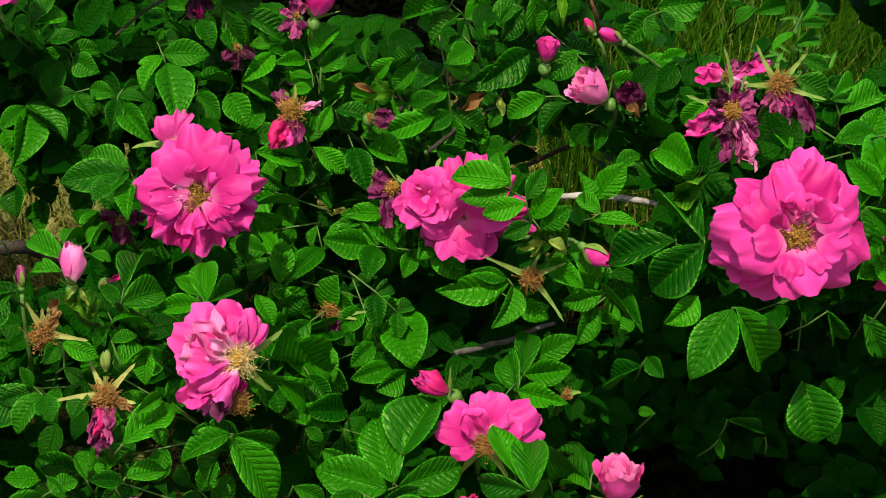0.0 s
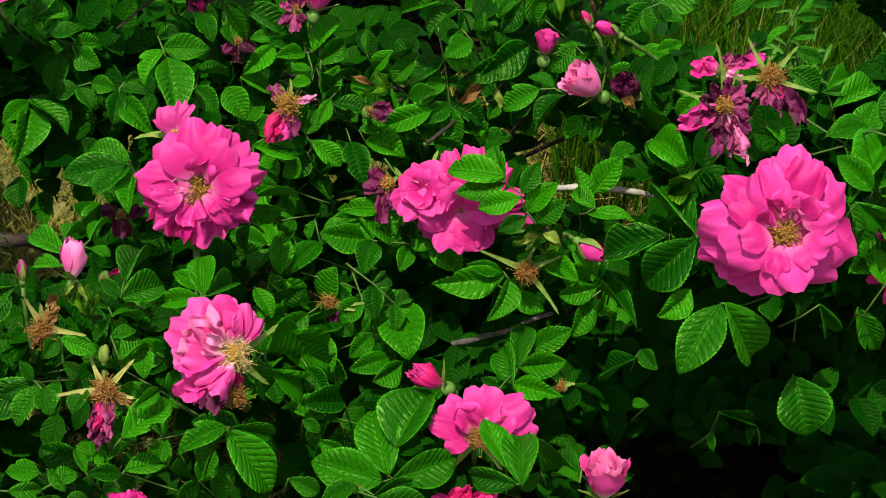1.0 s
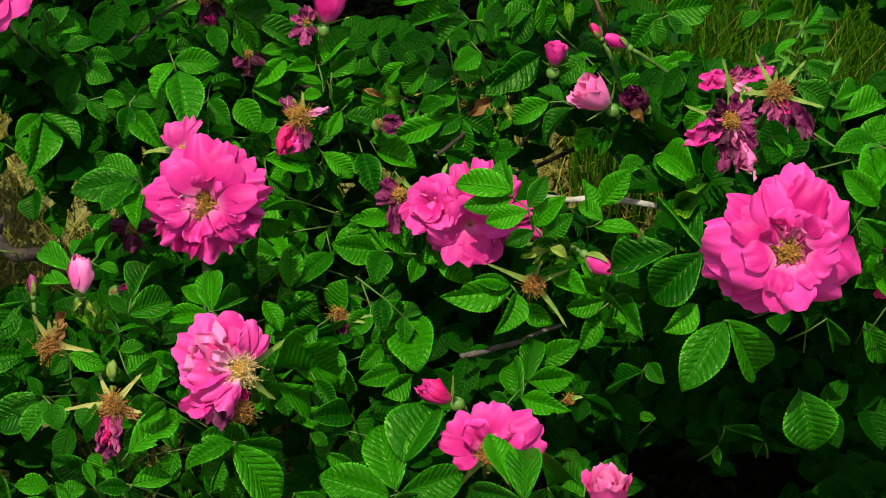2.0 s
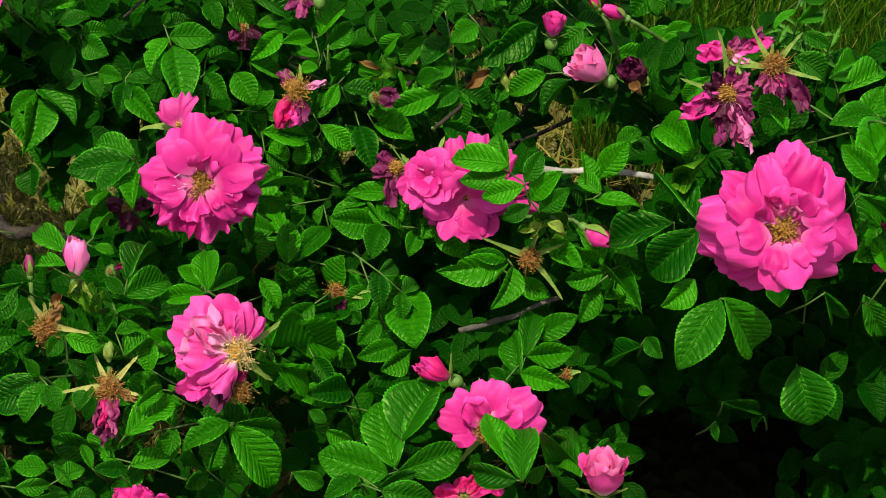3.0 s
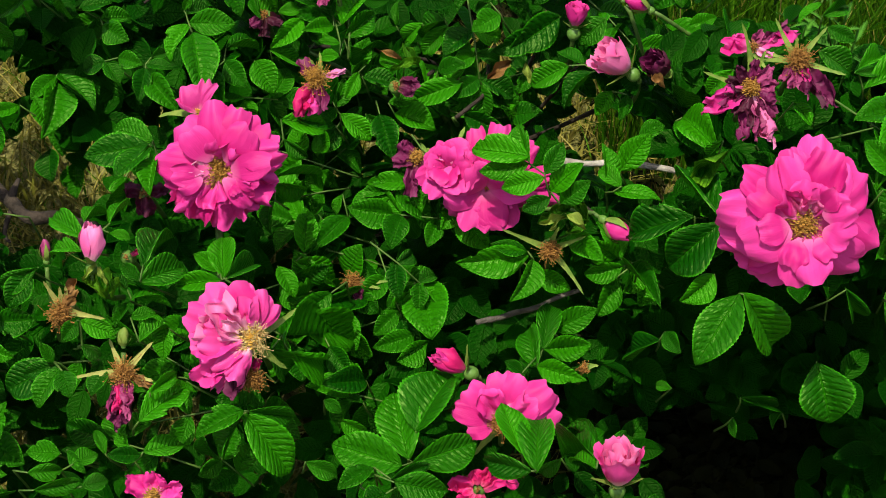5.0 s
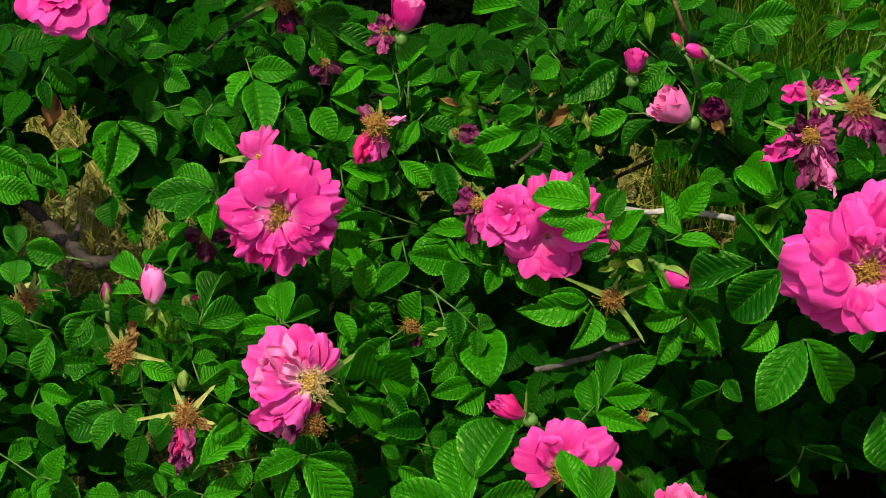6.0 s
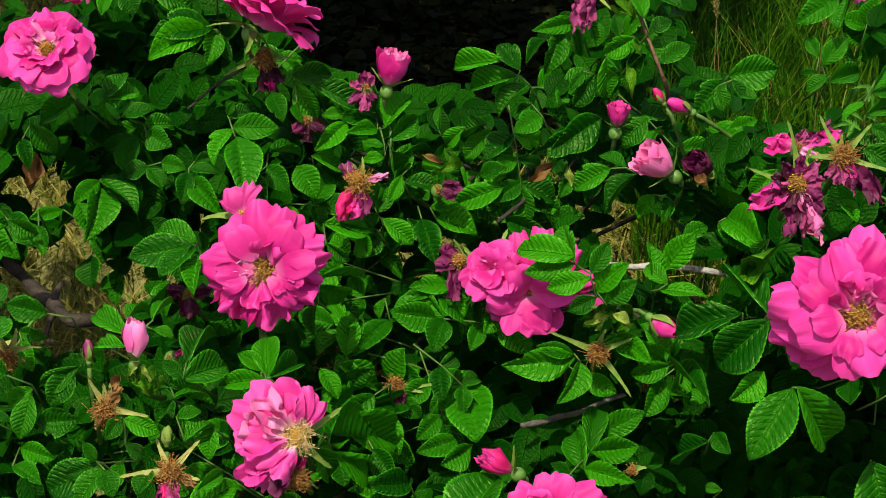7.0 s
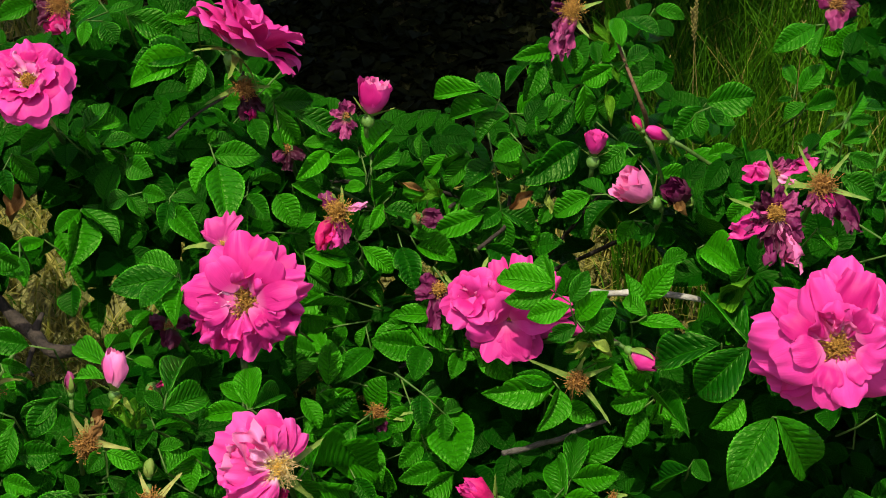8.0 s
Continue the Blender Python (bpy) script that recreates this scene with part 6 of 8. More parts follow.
leaf([(0.077, 0.228, 0.555), (0.081, 0.211, 0.577), (0.084, 0.200, 0.594)],
     ((0.084, 0.200, 0.594), (0.108, 0.184, 0.591), 0.47, 0.13))
leaf([(0.094, 0.230, 0.561), (0.100, 0.213, 0.583), (0.105, 0.202, 0.600)],
     ((0.105, 0.202, 0.600), (0.125, 0.194, 0.598), 0.49, 0.13))
leaf([(0.076, 0.199, 0.541), (0.081, 0.181, 0.560), (0.086, 0.170, 0.575), (0.082, 0.173, 0.584)],
     ((0.086, 0.170, 0.575), (0.101, 0.177, 0.583), 0.59, -0.03),
     ((0.082, 0.173, 0.584), (0.077, 0.194, 0.598), 0.44, 0.10))
leaf([(0.075, 0.213, 0.525), (0.076, 0.198, 0.546), (0.076, 0.190, 0.562), (0.077, 0.179, 0.566)],
     ((0.077, 0.179, 0.566), (0.056, 0.175, 0.554), 0.60, 0.01),
     ((0.076, 0.190, 0.562), (0.094, 0.164, 0.560), 0.64, -0.08))
leaf([(0.051, 0.214, 0.507), (0.055, 0.197, 0.529), (0.059, 0.187, 0.546)],
     ((0.059, 0.187, 0.546), (0.062, 0.184, 0.512), 0.46, 0.04))
leaf([(0.093, 0.194, 0.514), (0.093, 0.177, 0.536), (0.093, 0.166, 0.553)],
     ((0.093, 0.166, 0.553), (0.114, 0.172, 0.565), 0.50, -0.07))
leaf([(0.055, 0.210, 0.494), (0.062, 0.193, 0.516), (0.069, 0.183, 0.533)],
     ((0.069, 0.183, 0.533), (0.083, 0.166, 0.556), 0.35, -0.07))
leaf([(0.147, 0.209, 0.498), (0.145, 0.193, 0.518), (0.142, 0.183, 0.534), (0.143, 0.178, 0.540)],
     ((0.142, 0.183, 0.534), (0.122, 0.169, 0.517), 0.60, 0.15),
     ((0.143, 0.178, 0.540), (0.179, 0.185, 0.543), 0.61, -0.11))
leaf([(0.226, 0.219, 0.556), (0.220, 0.201, 0.578), (0.214, 0.190, 0.595), (0.220, 0.191, 0.595)],
     ((0.220, 0.191, 0.595), (0.210, 0.162, 0.585), 0.39, -0.09),
     ((0.214, 0.190, 0.595), (0.186, 0.173, 0.586), 0.47, -0.13))
leaf([(0.197, 0.183, 0.519), (0.201, 0.159, 0.540), (0.204, 0.141, 0.556), (0.203, 0.163, 0.557), (0.198, 0.153, 0.558), (0.201, 0.166, 0.562)],
     ((0.198, 0.153, 0.558), (0.187, 0.153, 0.556), 0.40, -0.11),
     ((0.201, 0.166, 0.562), (0.194, 0.183, 0.570), 0.45, -0.12),
     ((0.203, 0.163, 0.557), (0.219, 0.172, 0.575), 0.50, 0.14),
     ((0.204, 0.141, 0.556), (0.228, 0.150, 0.562), 0.48, -0.07))
leaf([(0.209, 0.128, 0.532), (0.217, 0.113, 0.554), (0.225, 0.104, 0.570), (0.218, 0.087, 0.571), (0.230, 0.117, 0.572), (0.223, 0.094, 0.574)],
     ((0.218, 0.087, 0.571), (0.203, 0.076, 0.565), 0.37, -0.06),
     ((0.223, 0.094, 0.574), (0.241, 0.095, 0.575), 0.40, 0.14),
     ((0.230, 0.117, 0.572), (0.257, 0.128, 0.567), 0.34, 0.14),
     ((0.225, 0.104, 0.570), (0.241, 0.126, 0.579), 0.33, -0.09))
leaf([(-0.244, -0.066, 0.443), (-0.250, -0.083, 0.464), (-0.256, -0.094, 0.481), (-0.251, -0.094, 0.484)],
     ((-0.256, -0.094, 0.481), (-0.268, -0.112, 0.468), 0.60, 0.01),
     ((-0.251, -0.094, 0.484), (-0.276, -0.096, 0.472), 0.46, 0.08))
leaf([(-0.290, -0.075, 0.432), (-0.285, -0.093, 0.454), (-0.280, -0.105, 0.471), (-0.280, -0.100, 0.471)],
     ((-0.280, -0.105, 0.471), (-0.286, -0.124, 0.452), 0.50, 0.13),
     ((-0.280, -0.100, 0.471), (-0.297, -0.104, 0.460), 0.47, 0.10))
leaf([(-0.273, -0.078, 0.411), (-0.277, -0.095, 0.433), (-0.281, -0.106, 0.450)],
     ((-0.281, -0.106, 0.450), (-0.256, -0.108, 0.453), 0.67, -0.10))
leaf([(-0.298, -0.073, 0.409), (-0.305, -0.090, 0.431), (-0.312, -0.101, 0.448)],
     ((-0.312, -0.101, 0.448), (-0.295, -0.109, 0.456), 0.36, -0.13))
leaf([(-0.285, -0.094, 0.398), (-0.287, -0.115, 0.419), (-0.290, -0.129, 0.436), (-0.289, -0.115, 0.438)],
     ((-0.290, -0.129, 0.436), (-0.269, -0.145, 0.439), 0.38, 0.11),
     ((-0.289, -0.115, 0.438), (-0.267, -0.125, 0.439), 0.51, 0.11))
leaf([(-0.223, -0.106, 0.407), (-0.217, -0.122, 0.428), (-0.212, -0.130, 0.444), (-0.223, -0.133, 0.445), (-0.233, -0.137, 0.447), (-0.233, -0.137, 0.448)],
     ((-0.212, -0.130, 0.444), (-0.212, -0.144, 0.437), 0.59, -0.04),
     ((-0.223, -0.133, 0.445), (-0.226, -0.146, 0.435), 0.60, 0.00),
     ((-0.233, -0.137, 0.448), (-0.248, -0.149, 0.433), 0.50, -0.11),
     ((-0.233, -0.137, 0.447), (-0.269, -0.143, 0.428), 0.52, -0.12))
leaf([(-0.356, 0.067, 0.455), (-0.351, 0.046, 0.475), (-0.347, 0.032, 0.491), (-0.350, 0.046, 0.497)],
     ((-0.347, 0.032, 0.491), (-0.318, 0.015, 0.486), 0.48, 0.14),
     ((-0.350, 0.046, 0.497), (-0.330, 0.044, 0.486), 0.55, 0.11))
leaf([(-0.310, 0.070, 0.457), (-0.313, 0.052, 0.477), (-0.317, 0.040, 0.491), (-0.330, 0.042, 0.500)],
     ((-0.317, 0.040, 0.491), (-0.303, 0.021, 0.487), 0.54, 0.04),
     ((-0.330, 0.042, 0.500), (-0.311, 0.019, 0.495), 0.55, 0.00))
leaf([(-0.335, 0.006, 0.433), (-0.328, -0.009, 0.455), (-0.320, -0.018, 0.471), (-0.322, -0.026, 0.473)],
     ((-0.320, -0.018, 0.471), (-0.297, -0.017, 0.469), 0.50, 0.01),
     ((-0.322, -0.026, 0.473), (-0.331, -0.001, 0.481), 0.49, 0.01))
leaf([(-0.293, -0.019, 0.430), (-0.296, -0.038, 0.452), (-0.301, -0.051, 0.468), (-0.304, -0.044, 0.470)],
     ((-0.301, -0.051, 0.468), (-0.290, -0.069, 0.459), 0.54, 0.08),
     ((-0.304, -0.044, 0.470), (-0.286, -0.051, 0.471), 0.44, -0.13))
leaf([(-0.300, 0.111, 0.445), (-0.298, 0.094, 0.467), (-0.297, 0.084, 0.484)],
     ((-0.297, 0.084, 0.484), (-0.282, 0.063, 0.473), 0.54, -0.04))
leaf([(-0.274, 0.134, 0.453), (-0.279, 0.116, 0.475), (-0.284, 0.106, 0.492)],
     ((-0.284, 0.106, 0.492), (-0.256, 0.084, 0.486), 0.51, 0.12))
leaf([(0.171, -0.086, 0.378), (0.169, -0.103, 0.400), (0.167, -0.114, 0.417)],
     ((0.167, -0.114, 0.417), (0.198, -0.087, 0.384), 0.15, -0.06))
leaf([(0.209, -0.061, 0.342), (0.204, -0.078, 0.364), (0.199, -0.089, 0.381)],
     ((0.199, -0.089, 0.381), (0.190, -0.102, 0.385), 0.34, -0.04))
leaf([(0.158, -0.093, 0.368), (0.161, -0.110, 0.390), (0.163, -0.121, 0.407)],
     ((0.163, -0.121, 0.407), (0.163, -0.131, 0.401), 0.39, -0.08))
leaf([(-0.251, -0.179, 0.385), (-0.251, -0.195, 0.417), (-0.241, -0.200, 0.421)],
     ((-0.241, -0.200, 0.421), (-0.222, -0.193, 0.416), 0.47, 0.00))
leaf([(-0.244, -0.194, 0.385), (-0.244, -0.210, 0.417), (-0.234, -0.214, 0.422)],
     ((-0.234, -0.214, 0.422), (-0.211, -0.201, 0.417), 0.39, 0.00))
leaf([(-0.220, -0.185, 0.378), (-0.220, -0.201, 0.410), (-0.210, -0.204, 0.416)],
     ((-0.210, -0.204, 0.416), (-0.196, -0.195, 0.414), 0.57, 0.00))
leaf([(-0.226, -0.173, 0.380), (-0.226, -0.189, 0.412), (-0.218, -0.190, 0.419)],
     ((-0.218, -0.190, 0.419), (-0.206, -0.178, 0.419), 0.66, 0.00))
leaf([(-0.186, -0.155, 0.367), (-0.186, -0.171, 0.399), (-0.191, -0.171, 0.412)],
     ((-0.191, -0.171, 0.412), (-0.196, -0.159, 0.418), 0.60, 0.00))
leaf([(-0.078, 0.000, 0.383), (-0.078, -0.016, 0.415), (-0.086, -0.033, 0.420)],
     ((-0.086, -0.033, 0.420), (-0.110, -0.054, 0.412), 0.52, 0.00))
leaf([(-0.081, 0.047, 0.347), (-0.081, 0.031, 0.379), (-0.073, 0.013, 0.382)],
     ((-0.073, 0.013, 0.382), (-0.061, 0.001, 0.375), 0.73, 0.00))
leaf([(-0.092, -0.033, 0.369), (-0.092, -0.049, 0.401), (-0.085, -0.066, 0.403)],
     ((-0.085, -0.066, 0.403), (-0.072, -0.081, 0.394), 0.73, 0.00))
leaf([(0.111, 0.025, 0.388), (0.111, 0.009, 0.420), (0.100, -0.003, 0.424)],
     ((0.100, -0.003, 0.424), (0.075, -0.007, 0.418), 0.52, 0.00))
leaf([(0.034, 0.037, 0.375), (0.034, 0.021, 0.407), (0.044, 0.005, 0.411)],
     ((0.044, 0.005, 0.411), (0.066, -0.007, 0.406), 0.53, 0.00))
leaf([(-0.113, 0.122, 0.427), (-0.113, 0.106, 0.459), (-0.107, 0.088, 0.461)],
     ((-0.107, 0.088, 0.461), (-0.099, 0.074, 0.453), 0.94, 0.00))
leaf([(-0.069, 0.136, 0.433), (-0.069, 0.120, 0.465), (-0.065, 0.101, 0.467)],
     ((-0.065, 0.101, 0.467), (-0.055, 0.074, 0.453), 0.55, 0.00))
leaf([(-0.019, 0.147, 0.420), (-0.019, 0.131, 0.452), (-0.008, 0.116, 0.458)],
     ((-0.008, 0.116, 0.458), (0.022, 0.103, 0.454), 0.41, 0.00))
leaf([(-0.091, 0.134, 0.422), (-0.091, 0.118, 0.454), (-0.095, 0.099, 0.456)],
     ((-0.095, 0.099, 0.456), (-0.104, 0.081, 0.447), 0.61, 0.00))
leaf([(-0.301, 0.143, 0.392), (-0.301, 0.127, 0.424), (-0.300, 0.106, 0.426)],
     ((-0.300, 0.106, 0.426), (-0.299, 0.084, 0.416), 0.77, 0.00))
leaf([(-0.293, 0.165, 0.399), (-0.293, 0.149, 0.431), (-0.293, 0.129, 0.433)],
     ((-0.293, 0.129, 0.433), (-0.293, 0.106, 0.423), 0.72, 0.00))
leaf([(-0.286, 0.177, 0.392), (-0.286, 0.161, 0.424), (-0.285, 0.140, 0.426)],
     ((-0.285, 0.140, 0.426), (-0.283, 0.115, 0.414), 0.64, 0.00))
leaf([(-0.267, 0.183, 0.388), (-0.267, 0.167, 0.420), (-0.267, 0.147, 0.422)],
     ((-0.267, 0.147, 0.422), (-0.267, 0.124, 0.412), 0.73, 0.00))
leaf([(-0.287, 0.146, 0.378), (-0.287, 0.130, 0.410), (-0.285, 0.110, 0.412)],
     ((-0.285, 0.110, 0.412), (-0.281, 0.084, 0.400), 0.56, 0.00))
leaf([(-0.264, 0.167, 0.379), (-0.264, 0.151, 0.411), (-0.261, 0.132, 0.413)],
     ((-0.261, 0.132, 0.413), (-0.254, 0.108, 0.400), 0.64, 0.00))
leaf([(-0.234, 0.095, 0.404), (-0.234, 0.079, 0.436), (-0.235, 0.058, 0.439)],
     ((-0.235, 0.058, 0.439), (-0.235, 0.035, 0.429), 0.62, 0.00))
leaf([(-0.236, 0.121, 0.417), (-0.236, 0.105, 0.449), (-0.233, 0.085, 0.451)],
     ((-0.233, 0.085, 0.451), (-0.227, 0.062, 0.439), 0.59, 0.00))
leaf([(-0.273, 0.193, 0.406), (-0.273, 0.177, 0.438), (-0.273, 0.157, 0.440)],
     ((-0.273, 0.157, 0.440), (-0.274, 0.136, 0.429), 0.76, 0.00))
leaf([(-0.263, 0.208, 0.410), (-0.263, 0.192, 0.442), (-0.262, 0.171, 0.443)],
     ((-0.262, 0.171, 0.443), (-0.262, 0.151, 0.432), 0.78, 0.00))
leaf([(-0.298, -0.082, 0.458), (-0.298, -0.098, 0.490), (-0.299, -0.096, 0.502)],
     ((-0.299, -0.096, 0.502), (-0.301, -0.078, 0.509), 0.85, 0.00))
leaf([(-0.267, -0.034, 0.454), (-0.267, -0.050, 0.486), (-0.278, -0.061, 0.497)],
     ((-0.278, -0.061, 0.497), (-0.301, -0.064, 0.505), 0.63, 0.00))
leaf([(-0.278, -0.091, 0.447), (-0.278, -0.107, 0.479), (-0.289, -0.114, 0.491)],
     ((-0.289, -0.114, 0.491), (-0.303, -0.111, 0.499), 0.86, 0.00))
leaf([(-0.343, 0.002, 0.512), (-0.343, -0.014, 0.544), (-0.332, -0.023, 0.546)],
     ((-0.332, -0.023, 0.546), (-0.307, -0.023, 0.534), 0.62, 0.00))
leaf([(-0.321, 0.016, 0.497), (-0.321, -0.000, 0.529), (-0.310, -0.012, 0.531)],
     ((-0.310, -0.012, 0.531), (-0.293, -0.015, 0.522), 0.71, 0.00))
leaf([(-0.333, -0.026, 0.504), (-0.333, -0.042, 0.536), (-0.322, -0.049, 0.539)],
     ((-0.322, -0.049, 0.539), (-0.298, -0.044, 0.530), 0.62, 0.00))
leaf([(-0.301, 0.033, 0.487), (-0.301, 0.017, 0.519), (-0.296, -0.001, 0.520)],
     ((-0.296, -0.001, 0.520), (-0.290, -0.012, 0.513), 0.74, 0.00))
leaf([(-0.048, -0.150, 0.362), (-0.048, -0.166, 0.394), (-0.036, -0.176, 0.399)],
     ((-0.036, -0.176, 0.399), (-0.004, -0.178, 0.393), 0.58, 0.00))
leaf([(-0.031, -0.144, 0.351), (-0.031, -0.160, 0.383), (-0.041, -0.176, 0.389)],
     ((-0.041, -0.176, 0.389), (-0.054, -0.184, 0.387), 1.10, 0.00))


# ---- canes ----
RISE, INWARD, MIDDLE = Vector((0, 0.6, 0.8)), Vector((0, 0.8, -0.6)), Vector((0, 0, 0.45))


def front(a, b, d):
    """A place in the bush: a across, b up its sloping front, d metres in from it."""
    k = min(max(b, -0.20), 0.28)
    h = min(max(a, -0.38), 0.36)
    lie = -0.017 - 0.067 * h + 0.447 * k - 0.58 * h * h - 0.675 * h * k + 0.178 * k * k + 0.69 * h ** 3 + 3.56 * h * k * k - 1.0 * k ** 3
    lie += 0.9 * (abs(a) - abs(h)) + 0.8 * max(0.0, b - 0.28)
    return MIDDLE + Vector((1, 0, 0)) * a + RISE * b + INWARD * (lie + d)


cane([(-0.390, 0.075, 0.449), (-0.363, 0.055, 0.458), (-0.341, 0.043, 0.463), (-0.323, 0.030, 0.459), (-0.300, 0.007, 0.455), (-0.281, -0.011, 0.456), (-0.267, -0.001, 0.448), (-0.250, 0.020, 0.424)], 0.0048, 0.0042, CANE, "thick bare dark cane")
cane([(-0.299, 0.005, 0.455), (-0.296, 0.012, 0.460), (-0.294, 0.020, 0.462)], 0.0030, 0.0014, CANE, "")
cane([(-0.295, 0.002, 0.454), (-0.296, -0.008, 0.451), (-0.296, -0.019, 0.447), (-0.292, -0.025, 0.446)], 0.0022, 0.0010, CANE, "")
cane([(-0.296, -0.031, 0.475), (-0.301, -0.048, 0.468), (-0.308, -0.047, 0.458)], 0.0012, 0.0010, STEM, "")
cane([(0.056, 0.098, 0.435), (0.077, 0.090, 0.438), (0.106, 0.089, 0.440), (0.140, 0.074, 0.445), (0.161, 0.055, 0.455)], 0.0027, 0.0017, DEADWOOD, "grey dead twig")
cane([(0.007, -0.016, 0.383), (0.026, -0.002, 0.378), (0.047, 0.020, 0.369), (0.077, 0.038, 0.368)], 0.0022, 0.0016, GREYWOOD, "grey dead twig")
cane([(-0.014, 0.110, 0.459), (-0.003, 0.116, 0.465), (0.005, 0.132, 0.467), (0.008, 0.161, 0.480)], 0.0016, 0.0013, CANE, "")
cane([(-0.226, 0.132, 0.531), (-0.210, 0.148, 0.540), (-0.190, 0.165, 0.547), (-0.179, 0.180, 0.557)], 0.0010, 0.0009, CANE, "")
cane([(0.079, 0.201, 0.581), (0.090, 0.166, 0.564), (0.099, 0.163, 0.540), (0.108, 0.199, 0.497)], 0.0012, 0.0016, RED_CANE, "young reddish-brown cane")
cane([(-0.095, 0.182, 0.517), (-0.090, 0.153, 0.497), (-0.091, 0.150, 0.478)], 0.0009, 0.0010, STEM, "")
cane([(-0.065, 0.047, 0.402), (-0.042, 0.062, 0.411), (-0.019, 0.085, 0.405)], 0.0016, 0.0014, CANE, "")
cane([(-0.156, -0.032, 0.470), (-0.151, -0.065, 0.447), (-0.158, -0.086, 0.399)], 0.0020, 0.0024, STEM, "")
old_leaf((0.024, 0.118, 0.502), (0.008, 0.112, 0.491), 0.45, BROWN_LEAF, "dead brown leaflet")
old_leaf((0.034, 0.125, 0.496), (0.037, 0.116, 0.485), 0.40, YELLOW_LEAF, "yellowed leaflet")
old_leaf((-0.319, 0.089, 0.511), (-0.324, 0.071, 0.499), 0.70, BROWN_LEAF, "dead orange-brown leaflet")
old_leaf((0.118, 0.083, 0.511), (0.124, 0.076, 0.512), 0.80, BROWN_LEAF, "orange-brown shrivelled leaflet")
old_leaf((0.062, -0.011, 0.469), (0.046, -0.008, 0.461), 0.36, YELLOW_LEAF, "pale yellow-green stipule")
old_leaf((0.060, -0.014, 0.473), (0.053, -0.014, 0.461), 0.36, YELLOW_LEAF, "pale yellow-green stipule")
old_leaf((0.062, -0.011, 0.469), (0.073, -0.023, 0.471), 0.36, YELLOW_LEAF, "pale yellow-green stipule")
old_leaf((-0.209, -0.110, 0.499), (-0.204, -0.116, 0.491), 0.35, YELLOW_LEAF, "pale yellow-green stipule")
old_leaf((-0.211, -0.110, 0.499), (-0.218, -0.118, 0.495), 0.30, YELLOW_LEAF, "pale yellow-green stipule")
old_leaf((0.159, -0.006, 0.523), (0.143, 0.004, 0.497), 0.52, FRESH_LEAF, "crinkled bright green leaflet")
old_leaf((-0.213, -0.106, 0.491), (-0.205, -0.123, 0.486), 0.40, FRESH_LEAF, "pale yellow-green bract")
old_leaf((-0.204, -0.106, 0.488), (-0.205, -0.122, 0.486), 0.44, FRESH_LEAF, "pale yellow-green bract")
old_leaf((-0.198, -0.111, 0.486), (-0.202, -0.122, 0.486), 0.45, FRESH_LEAF, "pale yellow-green bract")
old_leaf((-0.215, -0.115, 0.489), (-0.220, -0.114, 0.494), 0.63, FRESH_LEAF, "pale yellow-green bract")
old_leaf((0.064, 0.009, 0.459), (0.045, 0.002, 0.457), 0.43, FRESH_LEAF, "pale yellow-green bract")
old_leaf((0.074, 0.002, 0.456), (0.061, -0.007, 0.453), 0.46, FRESH_LEAF, "pale yellow-green bract")
old_leaf((0.069, 0.012, 0.461), (0.076, -0.001, 0.459), 0.45, FRESH_LEAF, "pale yellow-green bract")
old_leaf((0.077, 0.185, 0.579), (0.060, 0.190, 0.584), 0.38, FRESH_LEAF, "pale yellow-green bract")
old_leaf((0.077, 0.185, 0.579), (0.063, 0.202, 0.592), 0.25, FRESH_LEAF, "pale yellow-green bract")
old_leaf((0.075, 0.187, 0.580), (0.073, 0.204, 0.594), 0.29, FRESH_LEAF, "pale yellow-green bract")
old_leaf((0.073, 0.168, 0.549), (0.076, 0.145, 0.541), 0.25, FRESH_LEAF, "pale yellow-green bract")
old_leaf((0.082, 0.166, 0.560), (0.078, 0.175, 0.568), 0.36, FRESH_LEAF, "pale yellow-green bract")
old_leaf((-0.040, 0.131, 0.489), (-0.059, 0.123, 0.489), 0.38, FRESH_LEAF, "pale yellow-green bract")
old_leaf((-0.049, 0.141, 0.495), (-0.040, 0.126, 0.491), 0.36, FRESH_LEAF, "pale yellow-green bract")
old_leaf((-0.068, 0.138, 0.494), (-0.051, 0.129, 0.494), 0.18, BROWN_LEAF, "leaflet with a browned edge")
old_leaf((-0.225, -0.133, 0.495), (-0.220, -0.123, 0.498), 0.50, BROWN_LEAF, "dry brown leaflet")


def basal_canes():
    rng = random.Random(21)
    for k in range(9):
        a, b = rng.uniform(-0.06, 0.20), rng.uniform(-0.1, 0.14)
        top = front(a, b, rng.uniform(0.10, 0.18))
        foot = Vector((a * 0.45 + rng.uniform(-0.08, 0.08), 0.34 + rng.uniform(-0.10, 0.14), 0.0))
        foot.z = ground_height(foot.x, foot.y) - 0.01
        mid = foot.lerp(top, 0.5) + Vector((rng.uniform(-0.03, 0.03), 0.04, 0.05))
        thick, bare = rng.uniform(0.0022, 0.0034), 0.09 < a < 0.16
        if not bare:
            cane([foot, mid, top], thick, 0.0014)
        for _ in range(2):
            s = mid.lerp(top, rng.uniform(0.1, 0.9))
            e = front(a + rng.uniform(-0.12, 0.12), min(b + rng.uniform(-0.02, 0.10), 0.12), rng.uniform(0.07, 0.12))
            skin = STEM if rng.random() < 0.5 else CANE
            if not bare:
                cane([s, s.lerp(e, 0.5) + Vector((0, 0, 0.01)), e], 0.0026, 0.0013, skin)


basal_canes()

